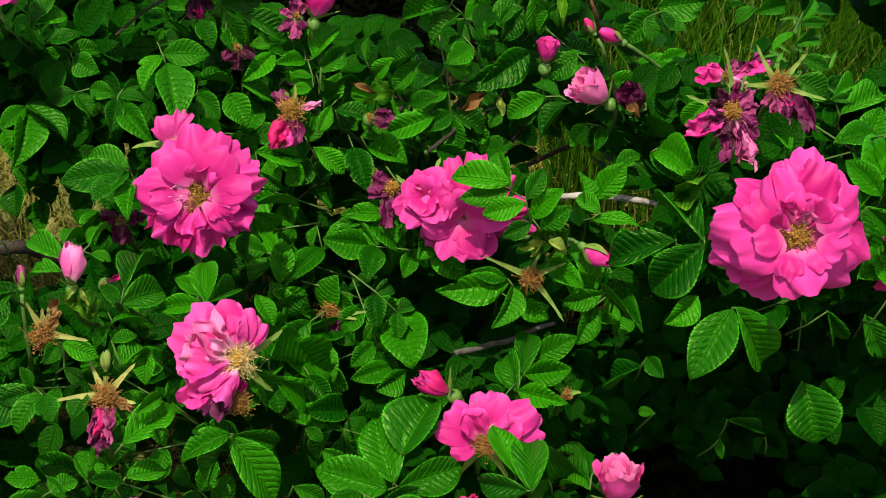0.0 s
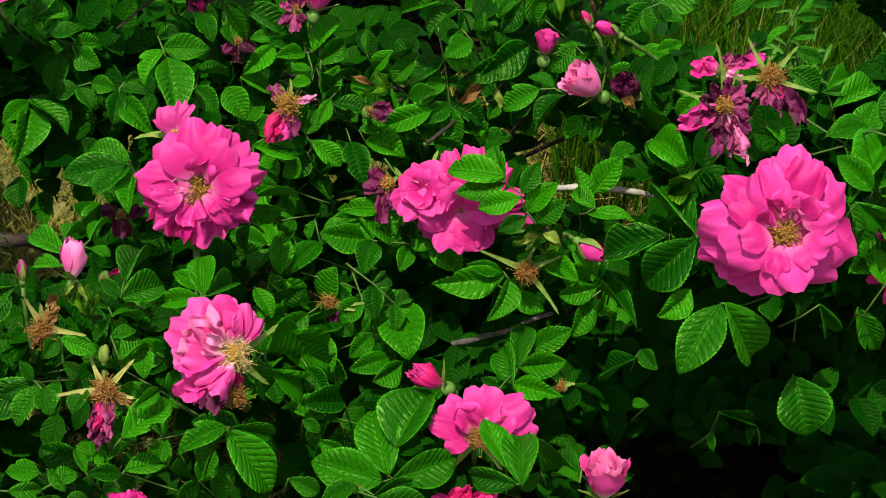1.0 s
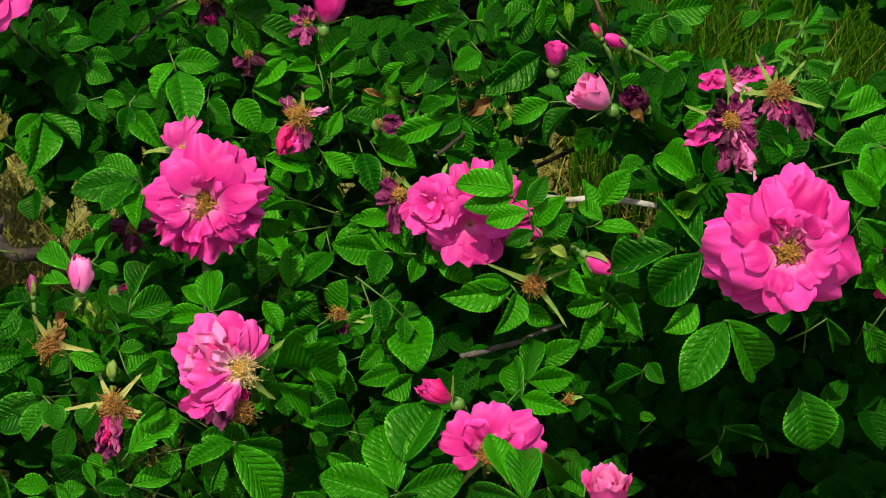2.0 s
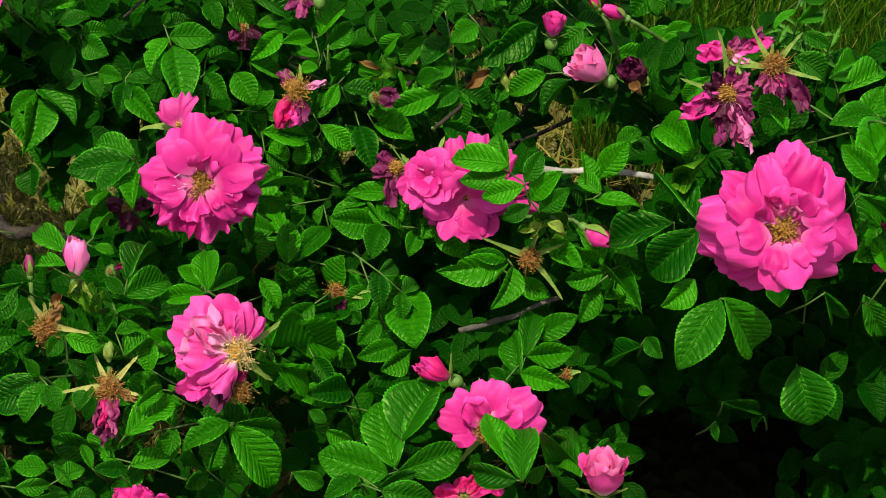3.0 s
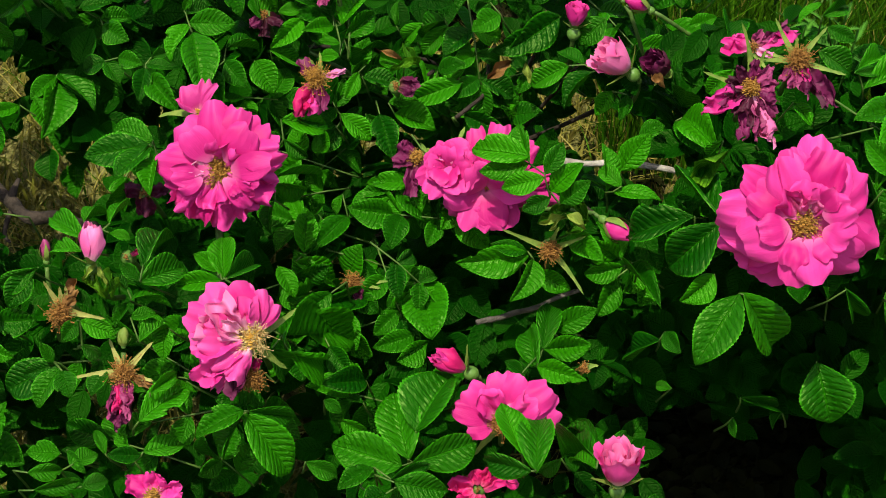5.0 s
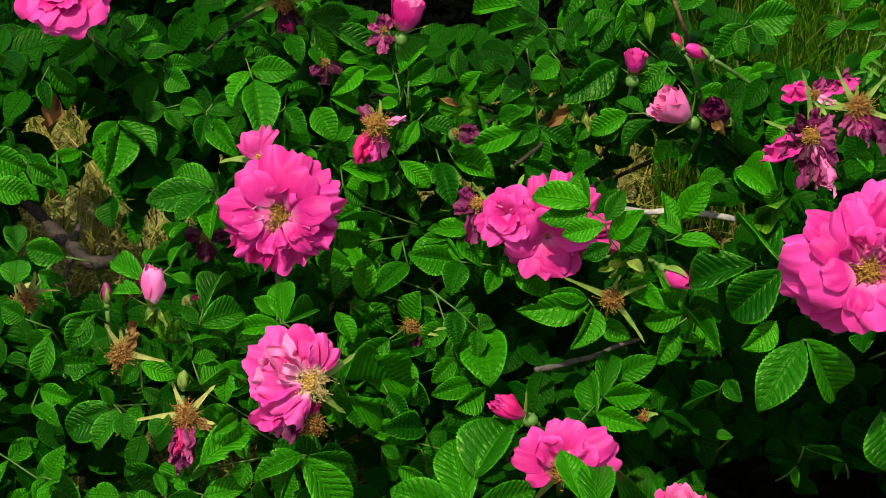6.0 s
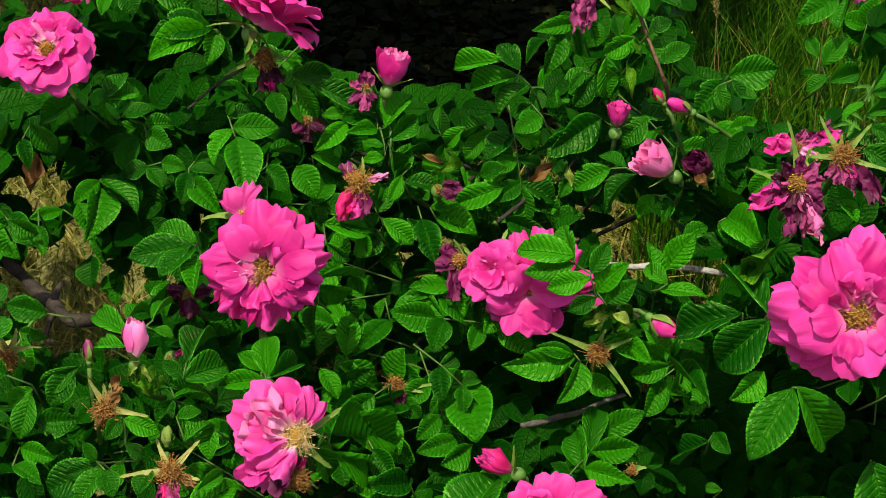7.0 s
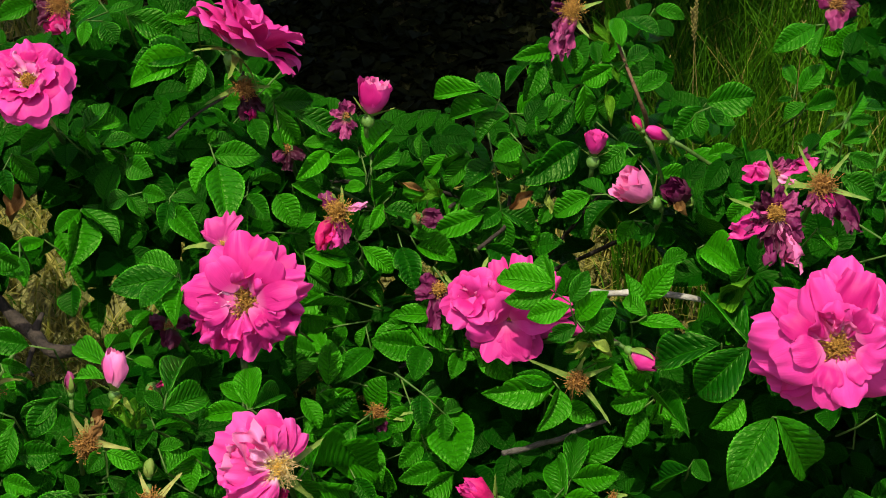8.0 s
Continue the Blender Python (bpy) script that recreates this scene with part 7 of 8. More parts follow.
# ---- leaves between and behind the sprays ----
# openings through the foliage: (a, b, half width, half height)
OPENINGS = (
    (-0.289, 0.036, 0.024, 0.010),
    (-0.271, 0.017, 0.012, 0.014),
    (-0.281, 0.048, 0.009, 0.012),
    (-0.255, 0.016, 0.004, 0.012),
    (-0.235, 0.028, 0.004, 0.009),
    (-0.237, 0.018, 0.005, 0.005),
    (-0.223, 0.067, 0.006, 0.006),
    (-0.207, 0.064, 0.006, 0.008),
    (-0.307, 0.082, 0.019, 0.009),
    (-0.284, -0.010, 0.016, 0.009),
    (-0.256, -0.021, 0.007, 0.009),
    (-0.318, 0.012, 0.020, 0.010),
    (-0.077, 0.045, 0.009, 0.004),
    (-0.041, 0.054, 0.005, 0.006),
    (0.076, 0.058, 0.024, 0.012),
    (0.119, 0.035, 0.018, 0.010),
    (0.180, 0.159, 0.020, 0.022),
    (0.254, 0.139, 0.029, 0.020),
    (0.251, 0.090, 0.014, 0.007),
    (-0.067, 0.213, 0.063, 0.043),
    (-0.132, 0.233, 0.022, 0.025),
    (0.163, 0.221, 0.047, 0.032),
    (0.144, 0.230, 0.032, 0.025),
    (-0.320, 0.215, 0.018, 0.008),
)
# shady hollows where only the inner leaves grow
HOLLOWS = (
    (-0.032, -0.012, 0.027, 0.018),
    (-0.052, 0.040, 0.011, 0.008),
    (0.111, -0.065, 0.043, 0.040),
    (0.186, -0.120, 0.079, 0.047),
    (0.256, -0.109, 0.058, 0.058),
    (0.155, -0.081, 0.043, 0.022),
    (0.007, -0.057, 0.040, 0.020),
    (0.075, -0.069, 0.036, 0.029),
    (0.213, -0.163, 0.101, 0.043),
    (0.248, -0.166, 0.065, 0.036),
    (0.207, -0.056, 0.040, 0.029),
    (0.114, -0.091, 0.054, 0.032),
    (0.253, -0.049, 0.036, 0.025),
    (-0.222, 0.120, 0.022, 0.014),
    (-0.296, 0.109, 0.016, 0.016),
    (-0.254, 0.066, 0.025, 0.014),
    (-0.174, 0.160, 0.018, 0.014),
    (-0.154, 0.099, 0.018, 0.010),
)


def inside(spots, a, b, grow=1.0, d=0.0):
    """Whether a place lies in one of the spots, which widen and spread with the depth d."""
    grow, a, b = grow * (1 + 0.5 * d), a / (1 + 0.9 * d), b / (1 + 0.9 * d)
    return any(((a - p) / (u * grow)) ** 2 + ((b - q) / (w * grow)) ** 2 < 1 for p, q, u, w in spots)


def wild_leaf(rng, top, size):
    """Stalk points and leaflets of a compound leaf with its end at about top."""
    way = Vector((rng.gauss(0, 0.8), rng.gauss(-0.25, 0.35), rng.gauss(0.15, 0.6))).normalized()
    length = size * rng.uniform(1.7, 2.3)
    root = top - way * length
    nrm = (TO_EYE * 0.6 + UP * 0.7 + Vector((rng.gauss(0, 0.35), rng.gauss(0, 0.3), rng.gauss(0, 0.2)))).normalized()
    side = way.cross(nrm).normalized()
    blades = [(top, top + way * size * rng.uniform(0.9, 1.1), rng.uniform(0.52, 0.66), 0.01)]
    pairs = rng.choice((2, 2, 3))
    for p in range(pairs):
        at = root.lerp(top, 1.0 - (p + 0.25) / (pairs + 0.4))
        for s in (-1, 1):
            if rng.random() < 0.92:
                tip = at + (side * s * rng.uniform(0.8, 1.0) + way * rng.uniform(0.3, 0.6) + nrm * rng.uniform(-0.15, 0.2)) * size * rng.uniform(0.75, 1.0)
                blades.append((at, tip, rng.uniform(0.5, 0.64), 0.01))
    stalk = [root + INWARD * 0.02, root, root.lerp(top, 0.5) + nrm * 0.002, top]
    return stalk, blades, nrm


def middle_leaves(count, seed):
    rng, thin = random.Random(seed), random.Random(seed + 100)
    while count:
        a, b = rng.uniform(-0.46, 0.46), rng.uniform(-0.26, 0.24)
        if inside(OPENINGS, a, b, 1.3) or inside(HOLLOWS, a, b) or (a > 0.16 and b < -0.09):
            continue
        if rng.random() < 0.55 and ((a < -0.08 and b > 0.07) or (0.0 < a < 0.17 and b < -0.04)):  # thinner growth
            continue
        stalk, blades, _ = wild_leaf(rng, front(a, b, rng.uniform(0.055, 0.12)), rng.uniform(0.021, 0.032))
        if any(inside(OPENINGS, (p - MIDDLE).x, (p - MIDDLE).dot(RISE), 1.2) for f, t, _, _ in blades for p in (t, f.lerp(t, 0.5))):
            continue
        count -= 1
        if not (-0.02 < a < 0.19 and b < -0.01 and thin.random() < 0.45):
            leaf(stalk, *blades)


def edge_leaves(count, seed):
    """The branch that reaches forward round the large rose at the end of the bush."""
    rng = random.Random(seed)
    for _ in range(count):
        a, b = rng.uniform(0.265, 0.42), rng.uniform(-0.03, 0.11)
        stalk, blades, _ = wild_leaf(rng, front(a, b, rng.uniform(-0.06, 0.03)), rng.uniform(0.026, 0.036))
        leaf(stalk, *blades)


def inner_foliage(count, seed):
    """All the leaves deeper in the bush and on its far side, joined."""
    rng, thin = random.Random(seed), random.Random(seed + 100)
    verts, faces, uvs = [], [], []
    pattern = [(u, v) for v in (0, 0.12, 0.3, 0.5, 0.7, 0.88, 1.0) for u in (0, 0.5, 1)]
    while count:
        if count > 2930:
            a, b, deep = rng.uniform(0.265, 0.37), rng.uniform(0.12, 0.28), rng.uniform(0.05, 0.15)
            top = front(a, b, deep)
        elif count > 2890:
            a, b, deep = rng.gauss(0.278, 0.014), rng.gauss(0.114, 0.016), rng.uniform(0.03, 0.10)
            top = front(a, b, deep)
        elif count > 2800:
            a, b, deep = rng.uniform(-0.08, 0.06), rng.uniform(-0.10, 0.0), rng.uniform(0.16, 0.28)
            top = front(a, b, deep)
        elif count > 2440:
            a, b, deep = rng.uniform(0.10, 0.48), rng.uniform(-0.24, -0.07), rng.uniform(0.27, 0.42)
            top = front(a, b, deep)
            if b < -0.13 and a < 0.30:
                continue
        elif count > 2050:
            a, b, deep = rng.uniform(-0.40, -0.16), rng.uniform(-0.08, 0.15), rng.uniform(0.07, 0.15)
            top = front(a, b, deep)
        elif count > 1850:
            a, b, deep = rng.uniform(-0.42, -0.10), rng.uniform(0.07, 0.26), rng.uniform(0.17, 0.32)
            top = front(a, b, deep)
        elif count > 1600:
            # unseen growth past the end of the bush, added to shade the hollow
            a, b, deep = rng.uniform(0.36, 0.66), rng.uniform(-0.12, 0.15), rng.uniform(0.0, 0.2)
            top = front(a, b, deep)
        elif count > 1400:
            a, b, deep = rng.uniform(0.12, 0.44), rng.uniform(-0.01, 0.12), rng.uniform(0.03, 0.14)
            top = front(a, b, deep)
        elif rng.random() < 0.72:
            a, b = rng.uniform(-0.60, 0.60), rng.uniform(-0.40, 0.26)
            deep = rng.uniform(0.09, 0.30)
            top = front(a, b, deep)
            if a > 0.14 and b < -0.10 and rng.random() < 0.9:
                continue
            if a < -0.24 and deep > 0.16 and -0.07 < b < 0.09:
                continue
            if rng.random() < (0.85 if deep < 0.19 else 0.15 if b > -0.10 else 0.95) and inside(HOLLOWS, a, b, 1.0, deep):
                continue
        else:
            t, e = rng.uniform(-0.3, math.pi + 0.3), rng.uniform(0.0, 1.2)
            q = rng.uniform(0.8, 1.0)
            top = Vector((0.62 * math.cos(t) * math.cos(e) * q, 0.28 + 0.24 * math.sin(t) * math.cos(e) * q, 0.06 + 0.27 * math.sin(e) * q))
            a, b = top.x, (top - MIDDLE).dot(RISE)
            deep = max(0.1, (top - MIDDLE).dot(INWARD))
            if top.x < -0.20 and top.y > 0.1:
                continue
        if top.z < ground_height(top.x, top.y) + 0.04 or inside(OPENINGS, a, b, 1.15, deep):
            continue
        _, blades, nrm = wild_leaf(rng, top, rng.uniform(0.024, 0.036))
        if any(inside(OPENINGS, (p - MIDDLE).x, (p - MIDDLE).dot(RISE), 1.12, max(0.0, (p - MIDDLE).dot(INWARD))) for f, t, _, _ in blades for p in (t, f.lerp(t, 0.5))):
            continue
        count -= 1
        sparse = -0.02 < a < 0.19 and b < -0.02 and deep < 0.24 and thin.random() < 0.5
        for base, tip, width, _ in [] if sparse else blades:
            size = (tip - base).length
            m = frame_of(base, tip - base, nrm + Vector((rng.gauss(0, 0.3), rng.gauss(0, 0.3), 0)), width * size * 1.1, size, size)
            first = len(verts)
            for u, v in pattern:
                x = (u - 0.5) * math.sin(math.pi * v ** 0.85) ** 0.75 if 0 < v < 1 else 0
                verts.append(tuple(m @ Vector((x, v, 0.25 * abs(x) - 0.12 * v * v))))
                uvs.append((u, v - 0.25 * abs(2 * u - 1) * math.sin(math.pi * v)))
            for j in range(6):
                for i in range(2):
                    k = first + 3 * j + i
                    faces.append((k, k + 1, k + 4, k + 3))
    me = bpy.data.meshes.new("inner_foliage")
    me.from_pydata(verts, [], faces)
    layer = me.uv_layers.new()
    for loop in me.loops:
        layer.data[loop.index].uv = uvs[loop.vertex_index]
    tagged(part_of("inner_foliage", me, SHADED_LEAF, bush, "inner leaves of the bush, coloured dark for the shade"), kind="stuff")


middle_leaves(160, 31)
edge_leaves(24, 33)
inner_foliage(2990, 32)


# ---- shrub added behind, its crown out of view, to shade the bank ----
def shade_shrub():
    rng = random.Random(41)
    ob = tagged(new("shrub"), "dark leafy shrub added on the bank behind, its crown out of view to shade the ground", "shrub")
    for k in range(7):
        foot = Vector((rng.uniform(-0.30, 0.05), rng.uniform(1.05, 1.3), 0))
        foot.z = ground_height(foot.x, foot.y) - 0.01
        top = Vector((foot.x * 1.3 + rng.uniform(-0.1, 0.1), rng.uniform(0.9, 1.3), rng.uniform(0.75, 1.0)))
        part("stem", tube(bmesh.new(), bent(foot, top, 0.0, 8, rng, 0.06), [0.011 - 0.0008 * i for i in range(9)], 8), CANE, ob)
    verts, faces, uvs = [], [], []
    pattern = [(u, v) for v in (0, 0.2, 0.5, 0.8, 1.0) for u in (0, 0.5, 1)]
    # unseen leaves, added overhead to keep sun off the ground below
    for _ in range(10000):
        d = Vector((rng.gauss(0, 1), rng.gauss(0, 1), rng.gauss(0, 1))).normalized() * rng.uniform(0.55, 1.0)
        lump = 1 + 0.25 * noise.noise(d * 2.3)
        p = Vector((-0.24 + d.x * 0.58 * lump, 1.00 + d.y * 0.52 * lump, 0.88 + d.z * 0.42 * lump))
        along = Vector((rng.gauss(0, 1), rng.gauss(0, 1), rng.gauss(-0.2, 0.7)))
        m = frame_of(p, along, UP + Vector((rng.gauss(0, 0.5), rng.gauss(0, 0.5), 0)), 0.034, 0.055, 0.05)
        first = len(verts)
        for u, v in pattern:
            x = (u - 0.5) * math.sin(math.pi * v) ** 0.7 if 0 < v < 1 else 0
            verts.append(tuple(m @ Vector((x, v, 0.25 * abs(x) - 0.2 * v * v))))
            uvs.append((u, v - 0.25 * abs(2 * u - 1) * math.sin(math.pi * v)))
        faces += [(first + 3 * j + i, first + 3 * j + i + 1, first + 3 * j + i + 4, first + 3 * j + i + 3) for j in range(4) for i in range(2)]
    me = bpy.data.meshes.new("crown")
    me.from_pydata(verts, [], faces)
    layer = me.uv_layers.new()
    for loop in me.loops:
        layer.data[loop.index].uv = uvs[loop.vertex_index]
    part_of("crown", me, SHADED_LEAF, ob)


shade_shrub()


# shade on the ground, put into a near-black litter colour
SHADE_LITTER = blade_material("leaf_litter", (0.010, 0.012, 0.002), (0.020, 0.022, 0.004))


def leaf_litter(count, seed):
    """Near-black leaf shapes over the ground; they stand for shade under shrub and bush."""
    rng = random.Random(seed)
    verts, faces = [], []
    for k in range(count):
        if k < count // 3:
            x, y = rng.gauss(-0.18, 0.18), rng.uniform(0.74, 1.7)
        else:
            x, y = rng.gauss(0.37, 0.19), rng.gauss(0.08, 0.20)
        foot = Vector((x, y, ground_height(x, y) + rng.uniform(0.002, 0.012)))
        size = rng.uniform(0.015, 0.032)
        turn = rng.uniform(0, 2 * math.pi)
        m = frame_of(foot, (math.cos(turn), math.sin(turn), rng.gauss(0, 0.2)), UP + Vector((rng.gauss(0, 0.35), rng.gauss(0, 0.35), 0)), size * 0.55, size, size)
        first = len(verts)
        for v in (0, 0.25, 0.5, 0.75, 1.0):
            for u in (-0.5, 0, 0.5):
                verts.append(tuple(m @ Vector((u * math.sin(math.pi * v) if 0 < v < 1 else 0, v, 0.4 * u * u + 0.12 * math.sin(4 * v)))))
        faces += [(first + 3 * j + i, first + 3 * j + i + 1, first + 3 * j + i + 4, first + 3 * j + i + 3) for j in range(4) for i in range(2)]
    me = bpy.data.meshes.new("leaf_litter")
    me.from_pydata(verts, [], faces)
    tagged(part_of("leaf_litter", me, SHADE_LITTER, None), "leaf shapes coloured near-black for the shade under the shrub and the bush", "leaf litter", kind="stuff")


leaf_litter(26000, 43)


# ---- feathery weeds that grow up through the bush ----
def weed(foot, top, seed, fronds=13):
    rng = random.Random(seed)
    ob = tagged(new("weed"), "bright green weed with feathery narrow leaves, among the roses", "weed", "weeds")
    foot, top = Vector(foot), Vector(top)
    path = bent(foot, top, 0.0, 8, rng, 0.05)
    part("stem", tube(bmesh.new(), path, [0.0016 - 0.0001 * k for k in range(9)], 6), WEED, ob)
    for k in range(fronds):
        s = 0.35 + 0.65 * k / (fronds - 1)
        at = foot.lerp(top, s)
        turn = 2.4 * k + rng.uniform(-0.3, 0.3)
        way = Vector((math.cos(turn), math.sin(turn) - 0.2, 0.55)).normalized()
        long = rng.uniform(0.016, 0.027) * (1.25 - 0.5 * s)

        def lobe(u, v):
            k = round(v * 20)
            w = (0.17 if k % 2 else 0.035) * (1 - v) ** 0.6 * min(1.0, 0.3 + 3 * v) if 0 < v < 1 else 0.01
            return ((2 * u - 1) * w, v + (0.09 * abs(2 * u - 1) if k % 2 else 0), 0.5 * abs(2 * u - 1) * w - 0.35 * v * v)

        bm = sheet(bmesh.new(), 2, 20, lobe)
        bm.transform(frame_of(at, way, TO_EYE + UP, long, long, long))
        part("frond", bm, WEED, ob)
    return ob


weed((0.223, 0.236, 0.302), (0.223, 0.146, 0.552), 60)
weed((0.234, 0.186, 0.294), (0.234, 0.096, 0.544), 61)
weed((0.231, 0.217, 0.310), (0.231, 0.127, 0.560), 62)
weed((0.239, 0.192, 0.310), (0.239, 0.102, 0.560), 63)
weed((0.216, 0.203, 0.290), (0.216, 0.113, 0.540), 64)
weed((0.242, 0.167, 0.309), (0.242, 0.077, 0.559), 65)


# ---- dry grass stalks with seed heads behind the bush ----
SEED = plain_material("seed_head_straw", (0.09, 0.075, 0.014), (0.25, 0.20, 0.05), 200.0, 0.9)


def seed_stalk(x, y, top, ear, seed):
    """A grass stalk from the ground to top, whose last ear metres carry small upright seeds."""
    rng = random.Random(seed)
    ob = tagged(new("grass_stalk"), "dry straw-coloured grass stalk with a narrow seed head, behind the bush", "grass stalk", "seeding grass stalks")
    foot, top = Vector((x, y, ground_height(x, y) - 0.005)), Vector(top)
    path = bent(foot, top, 0.02, 12, rng, 0.03)
    part("stem", tube(bmesh.new(), path, [0.0007 - 0.00003 * k for k in range(13)], 6), SEED, ob)
    way = (path[-1] - path[-3]).normalized()
    for k in range(30):
        turn = 2.4 * k
        out = Vector((math.cos(turn), math.sin(turn), 0))
        at = path[-1] - way * ear * k / 30
        bm = bmesh.new()
        ball(bm, frame_of(at + out * 0.0012, way + out * 0.45, out, 0.0007, 0.0024, 0.0007), 6, 4)
        part("seed", bm, SEED, ob)
    return ob


seed_stalk(0.145, 0.425, (0.142, 0.446, 0.440), 0.036, 70)
seed_stalk(0.225, 0.400, (0.161, 0.462, 0.479), 0.030, 71)
seed_stalk(0.215, 0.540, (0.180, 0.596, 0.425), 0.030, 72)
seed_stalk(0.290, 0.500, (0.268, 0.520, 0.440), 0.028, 73)
seed_stalk(0.160, 0.640, (0.118, 0.660, 0.400), 0.030, 74)


def motions():
    """The breeze: each flower sways a little, and takes the leaves near it along. Rows: seconds, then millimetres across and up the bush front."""
    moved = {}

    def sway(thing, rows):
        rest = thing.matrix_basis.copy()
        moved[thing] = rows
        walk(thing, [(t, Matrix.Translation(Vector((1, 0, 0)) * (a / 1000) + RISE * (b / 1000)) @ rest) for t, a, b in rows])

    sway(rose_1, [(0.0, -0.4, -0.9), (0.5, 0.5, 0.6), (1.0, 1.2, 0.6), (2.5, 0.0, 0.0), (3.0, 1.0, -0.2), (3.5, 0.2, 0.3), (4.0, -0.4, 0.2), (4.5, 0.7, -0.6), (8.0, 0.7, -0.6)])
    sway(rose_2, [(0.0, 0.1, 0.1), (0.5, 0.1, -0.0), (1.0, -0.5, 0.4), (2.5, 0.0, 0.0), (3.0, -0.5, 0.7), (3.5, -0.1, -0.4), (4.0, -0.1, -0.6), (4.5, -0.2, 0.5), (6.0, -0.7, 0.2), (6.5, -0.2, -0.1), (7.0, -0.5, -0.1), (7.5, 0.5, -0.6), (8.0, 0.3, -0.0)])
    sway(rose_3, [(0.0, 0.0, 0.0), (2.5, 0.0, 0.0), (3.0, -0.2, -1.0), (3.5, -0.1, 0.3), (4.0, -0.5, 1.0), (4.5, -0.2, -0.6), (8.0, -0.2, -0.6)])
    sway(rose_5, [(0.0, 0.0, 0.0), (2.5, 0.0, 0.0), (3.0, -1.2, -0.6), (3.5, -1.0, -0.7), (4.0, -0.6, -1.0), (4.5, -0.8, -0.6), (6.0, 1.2, -0.4), (6.5, -0.1, -1.5), (7.0, -0.7, -1.8), (7.5, -1.0, -1.7), (8.0, -1.4, -1.3)])
    sway(rose_6, [(0.0, -1.9, 2.4), (0.5, -1.9, 2.4), (1.0, -2.1, 1.5), (2.5, 0.0, 0.0), (3.0, 0.1, -0.2), (3.5, -0.4, 0.8), (4.0, -0.7, 0.8), (4.5, -0.1, -0.2), (8.0, -0.1, -0.2)])
    sway(rose_7, [(0.0, 0.1, 0.5), (6.5, 0.1, 0.5), (7.0, -0.3, -0.1), (7.5, 0.4, 0.4), (8.0, 0.0, 0.0)])
    sway(rose_8, [(0.0, -1.2, -2.9), (7.0, -1.2, -2.9), (7.5, -0.2, -1.2), (8.0, 0.0, 0.0)])
    sway(rose_11, [(0.0, 2.7, -0.1), (0.5, 0.4, -1.9), (1.0, 1.1, -0.7), (2.5, 0.0, 0.0), (3.0, 0.4, -2.5), (3.5, 0.3, 1.2), (4.0, 0.1, 1.2), (4.5, 0.5, 0.2), (8.0, 0.5, 0.2)])
    sway(rose_12, [(0.0, 1.9, 0.4), (0.5, -0.8, -0.5), (1.0, -0.2, 0.6), (2.5, 0.0, 0.0), (3.0, -0.5, 0.5), (3.5, -0.1, 0.4), (4.0, -0.5, 0.6), (4.5, 0.1, 0.2), (6.0, 0.1, -0.7), (6.5, -0.2, -0.2), (7.0, -0.4, -0.8), (7.5, -0.5, 0.3), (8.0, 0.2, 0.1)])
    sway(rose_13, [(0.0, -3.4, -2.1), (6.0, -3.4, -2.1), (6.5, -3.0, -1.8), (7.0, -1.1, 0.5), (8.0, 0.0, 0.0)])
    sway(rose_14, [(0.0, -0.8, -0.1), (0.5, 0.3, 0.4), (1.0, 0.5, 0.3), (2.5, 0.0, 0.0), (3.0, 0.1, -0.1), (3.5, 0.4, -0.2), (4.0, 0.0, 0.2), (4.5, 0.2, -0.5), (7.0, -0.7, 0.4), (7.5, -1.9, 1.7), (8.0, -1.9, 1.7)])
    sway(rose_15, [(0.0, -0.4, -0.4), (0.5, -0.4, 1.0), (1.0, 0.4, -0.4), (2.5, 0.0, 0.0), (3.0, 0.5, -0.2), (3.5, 0.2, 0.3), (4.0, 0.3, 0.5), (4.5, 0.4, 0.5), (6.0, -0.3, 1.4), (6.5, -0.4, 2.2), (7.0, 0.4, 3.4), (7.5, -0.6, 2.5), (8.0, -0.7, 2.5)])
    sway(rose_16, [(0.0, 0.5, -1.5), (0.5, 0.6, 0.1), (1.0, 1.9, 0.9), (2.5, 0.0, 0.0), (3.0, 0.9, 0.4), (3.5, 0.5, 0.3), (4.0, -0.7, 0.0), (4.5, 1.3, 0.1), (8.0, 1.3, 0.1)])
    sway(rose_21, [(0.0, -1.2, 1.3), (0.5, -1.2, 1.3), (1.0, -2.0, 1.2), (2.5, 0.0, 0.0), (3.0, -0.3, -0.1), (3.5, -0.2, 0.1), (4.0, -0.4, 0.7), (4.5, -0.4, -0.2), (8.0, -0.4, -0.2)])
    sway(rose_24, [(0.0, 1.1, 1.3), (0.5, 1.5, -1.5), (1.0, 0.8, -0.1), (2.5, 0.0, 0.0), (3.0, 0.8, 0.8), (3.5, 0.6, 0.8), (4.0, 0.3, 0.1), (4.5, 1.0, 0.7), (6.0, 0.5, 0.3), (6.5, 1.3, -0.6), (7.0, 1.3, 2.6), (7.5, 1.0, -1.4), (8.0, 0.8, -1.0)])
    sway(rose_31, [(0.0, 0.3, -0.7), (0.5, 0.2, -0.1), (1.0, -2.0, -1.2), (2.5, 0.0, 0.0), (3.0, 0.2, 0.2), (3.5, -0.4, -1.0), (4.0, -0.1, -1.0), (4.5, -0.1, -0.1), (6.0, 0.2, 0.0), (6.5, 0.8, -0.2), (7.0, 0.0, -0.5), (7.5, -0.3, -0.7), (8.0, -1.0, -1.0)])
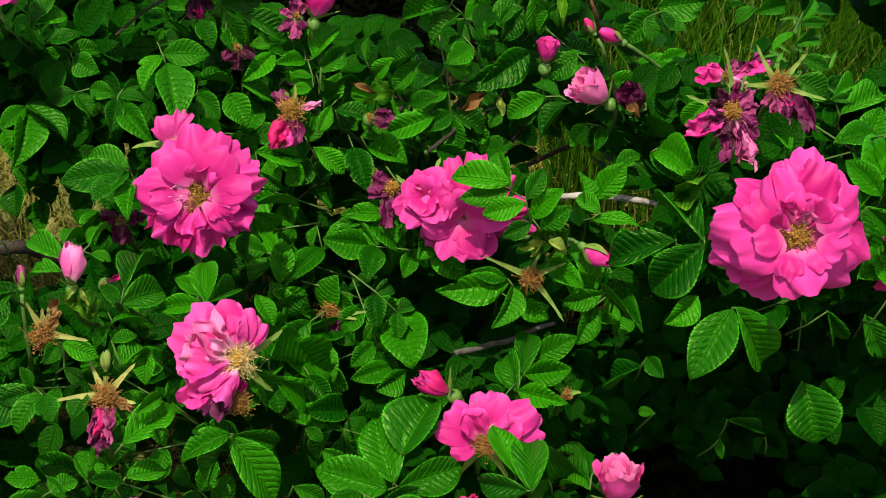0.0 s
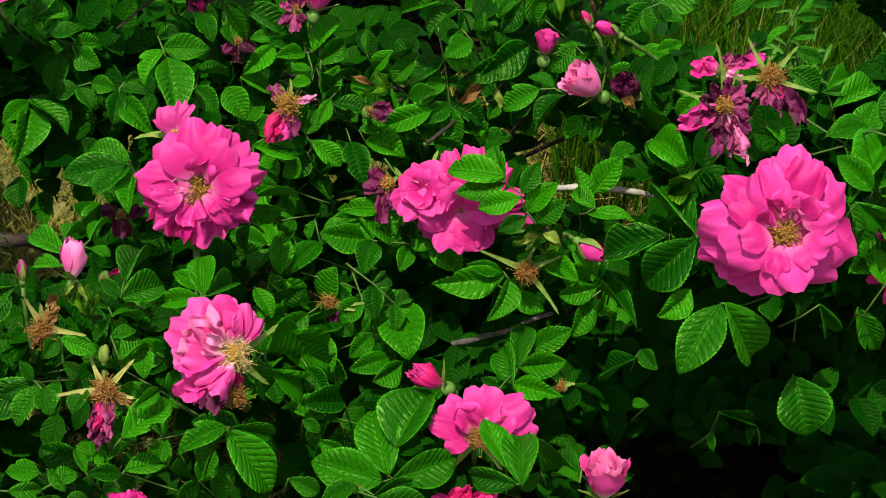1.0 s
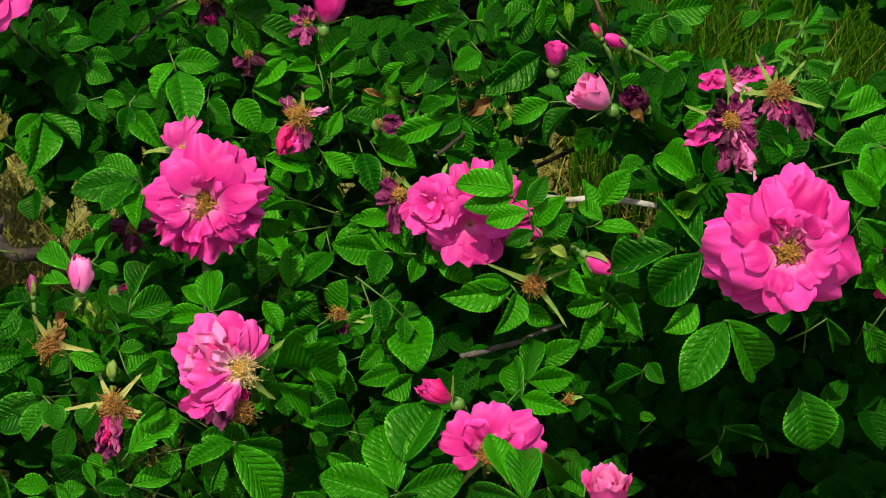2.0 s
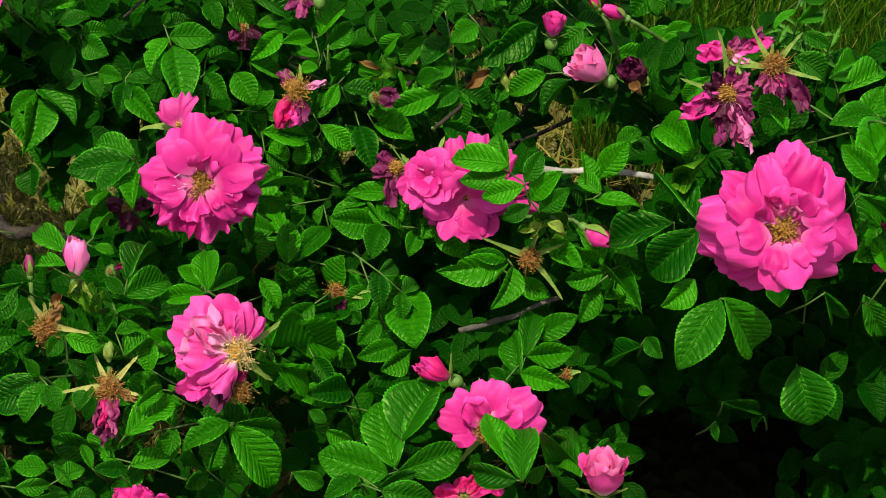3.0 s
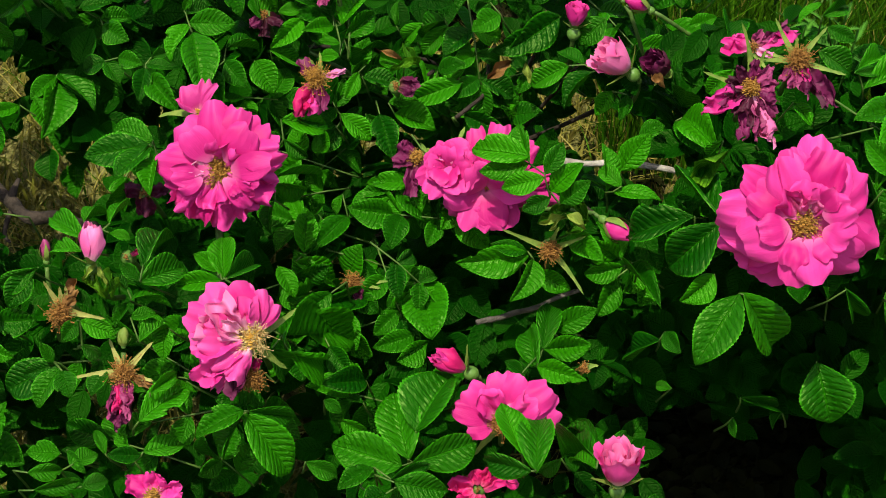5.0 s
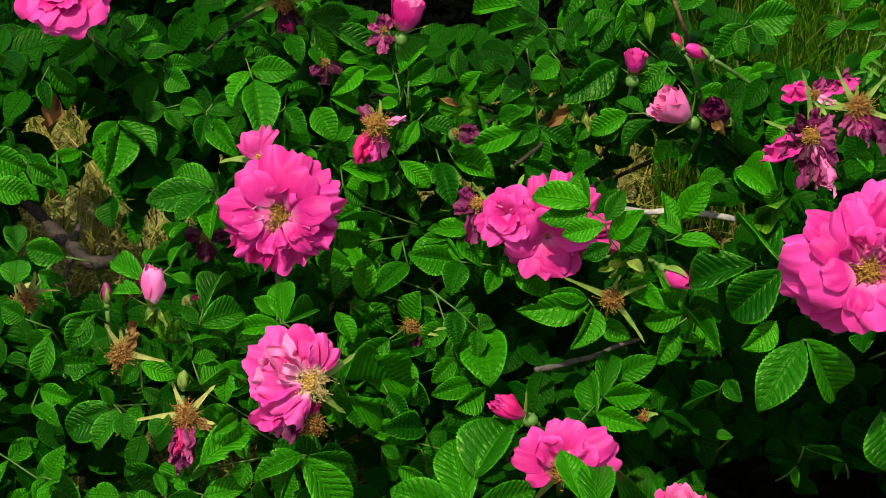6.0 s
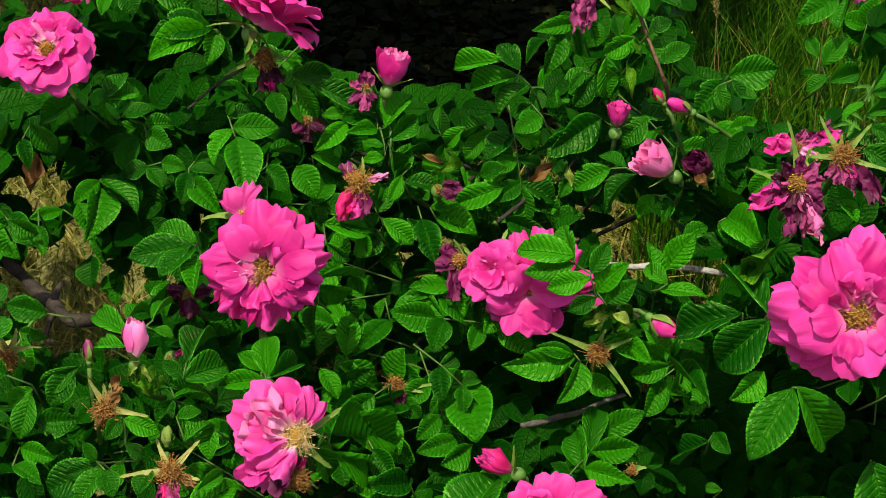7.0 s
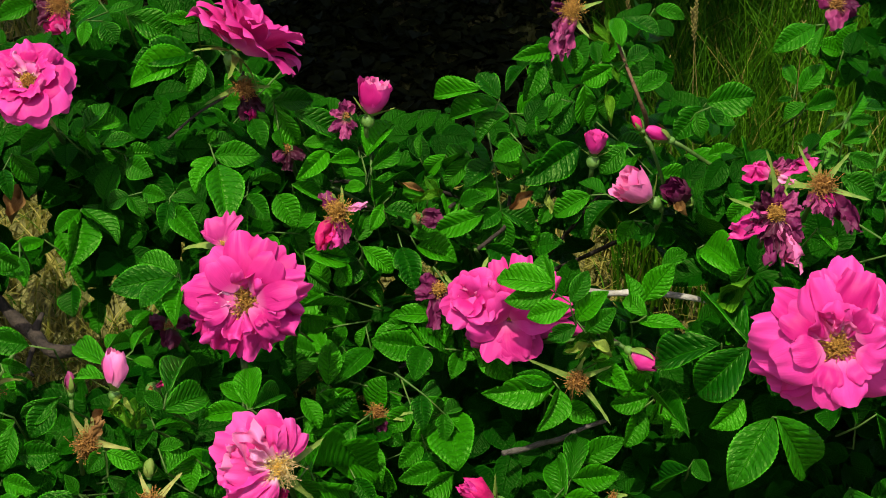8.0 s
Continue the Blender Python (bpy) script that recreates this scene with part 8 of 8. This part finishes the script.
    sway(rose_32, [(0.0, 0.2, 0.0), (0.5, -1.1, 0.4), (1.0, -0.3, 0.3), (2.5, 0.0, 0.0), (3.0, -0.7, 0.7), (3.5, -0.4, 0.0), (4.0, -0.2, -0.1), (4.5, 0.0, 0.6), (6.0, -1.5, -1.1), (6.5, -1.6, -0.5), (7.0, -0.5, -0.0), (7.5, 0.3, -0.3), (8.0, 0.3, -0.2)])
    sway(rose_33, [(0.0, 0.7, -0.8), (0.5, -1.1, 0.3), (1.0, -0.3, 0.5), (2.5, 0.0, 0.0), (3.0, -1.0, 0.5), (3.5, -0.8, 0.3), (4.0, -0.6, 0.2), (4.5, -0.3, 0.3), (6.0, -2.1, -0.7), (6.5, -2.1, -0.4), (7.0, -1.2, -0.2), (7.5, -0.3, -0.0), (8.0, -0.5, -0.4)])
    sway(rose_35, [(0.0, 0.6, 0.5), (0.5, 1.0, -2.4), (1.0, 0.3, -0.0), (2.5, 0.0, 0.0), (3.0, -1.0, 0.3), (3.5, 0.5, -0.1), (4.0, 0.2, -0.6), (4.5, -0.2, 0.3), (6.0, 1.2, -0.4), (6.5, 1.3, -0.5), (7.0, 1.1, -0.7), (7.5, 0.8, -1.3), (8.0, 0.2, -0.7)])
    sway(rose_36, [(0.0, 0.0, 0.0), (2.5, 0.0, 0.0), (3.0, -0.2, 0.3), (3.5, 0.3, 0.3), (4.0, 0.1, 0.8), (4.5, 0.1, 0.3), (8.0, 0.1, 0.3)])
    sway(rose_37, [(0.0, -0.7, -0.1), (0.5, -0.1, 0.2), (1.0, 0.1, -1.0), (2.5, 0.0, 0.0), (3.0, -0.2, -0.9), (3.5, -0.2, 0.5), (4.0, -0.1, 0.8), (4.5, -0.5, -0.6), (6.0, 1.8, -0.4), (8.0, 1.8, -0.4)])
    sway(rose_38, [(0.0, -0.4, 0.1), (0.5, 0.0, -0.7), (1.0, -2.1, -2.2), (2.5, 0.0, 0.0), (3.0, -1.0, -0.2), (3.5, -0.5, -1.1), (4.0, 0.1, -1.3), (4.5, -0.8, -0.6), (6.0, 1.1, 0.2), (6.5, 0.2, -0.7), (7.0, -0.3, -0.7), (7.5, -0.1, -1.0), (8.0, -0.8, -1.2)])
    sway(rose_39, [(0.0, 0.0, 0.0), (2.5, 0.0, 0.0), (3.0, -0.5, -1.0), (3.5, -0.3, -1.0), (4.0, 0.5, -1.0), (4.5, -0.8, -0.8), (8.0, -0.8, -0.8)])
    sway(rose_41, [(0.0, 0.8, -1.0), (0.5, -1.2, 0.2), (1.0, -0.0, 0.9), (2.5, 0.0, 0.0), (3.0, -0.1, 0.2), (3.5, -0.4, 0.7), (4.0, -0.5, 0.4), (4.5, 0.2, 0.4), (6.0, -0.2, -0.0), (6.5, -0.4, 0.2), (7.0, -0.3, 0.4), (7.5, -1.1, 0.8), (8.0, -0.6, 0.6)])
    for rib, place in SWAYING:
        near = min(moved, key=lambda ob: (ob.matrix_basis.translation - place).length)
        far = (near.matrix_basis.translation - place).length
        if far < 0.075:
            share = 1.0 - far / 0.11
            walk(rib, [(t, Matrix.Translation(Vector((1, 0, 0)) * (a * share / 1000) + RISE * (b * share / 1000))) for t, a, b in moved[near]])


motions()
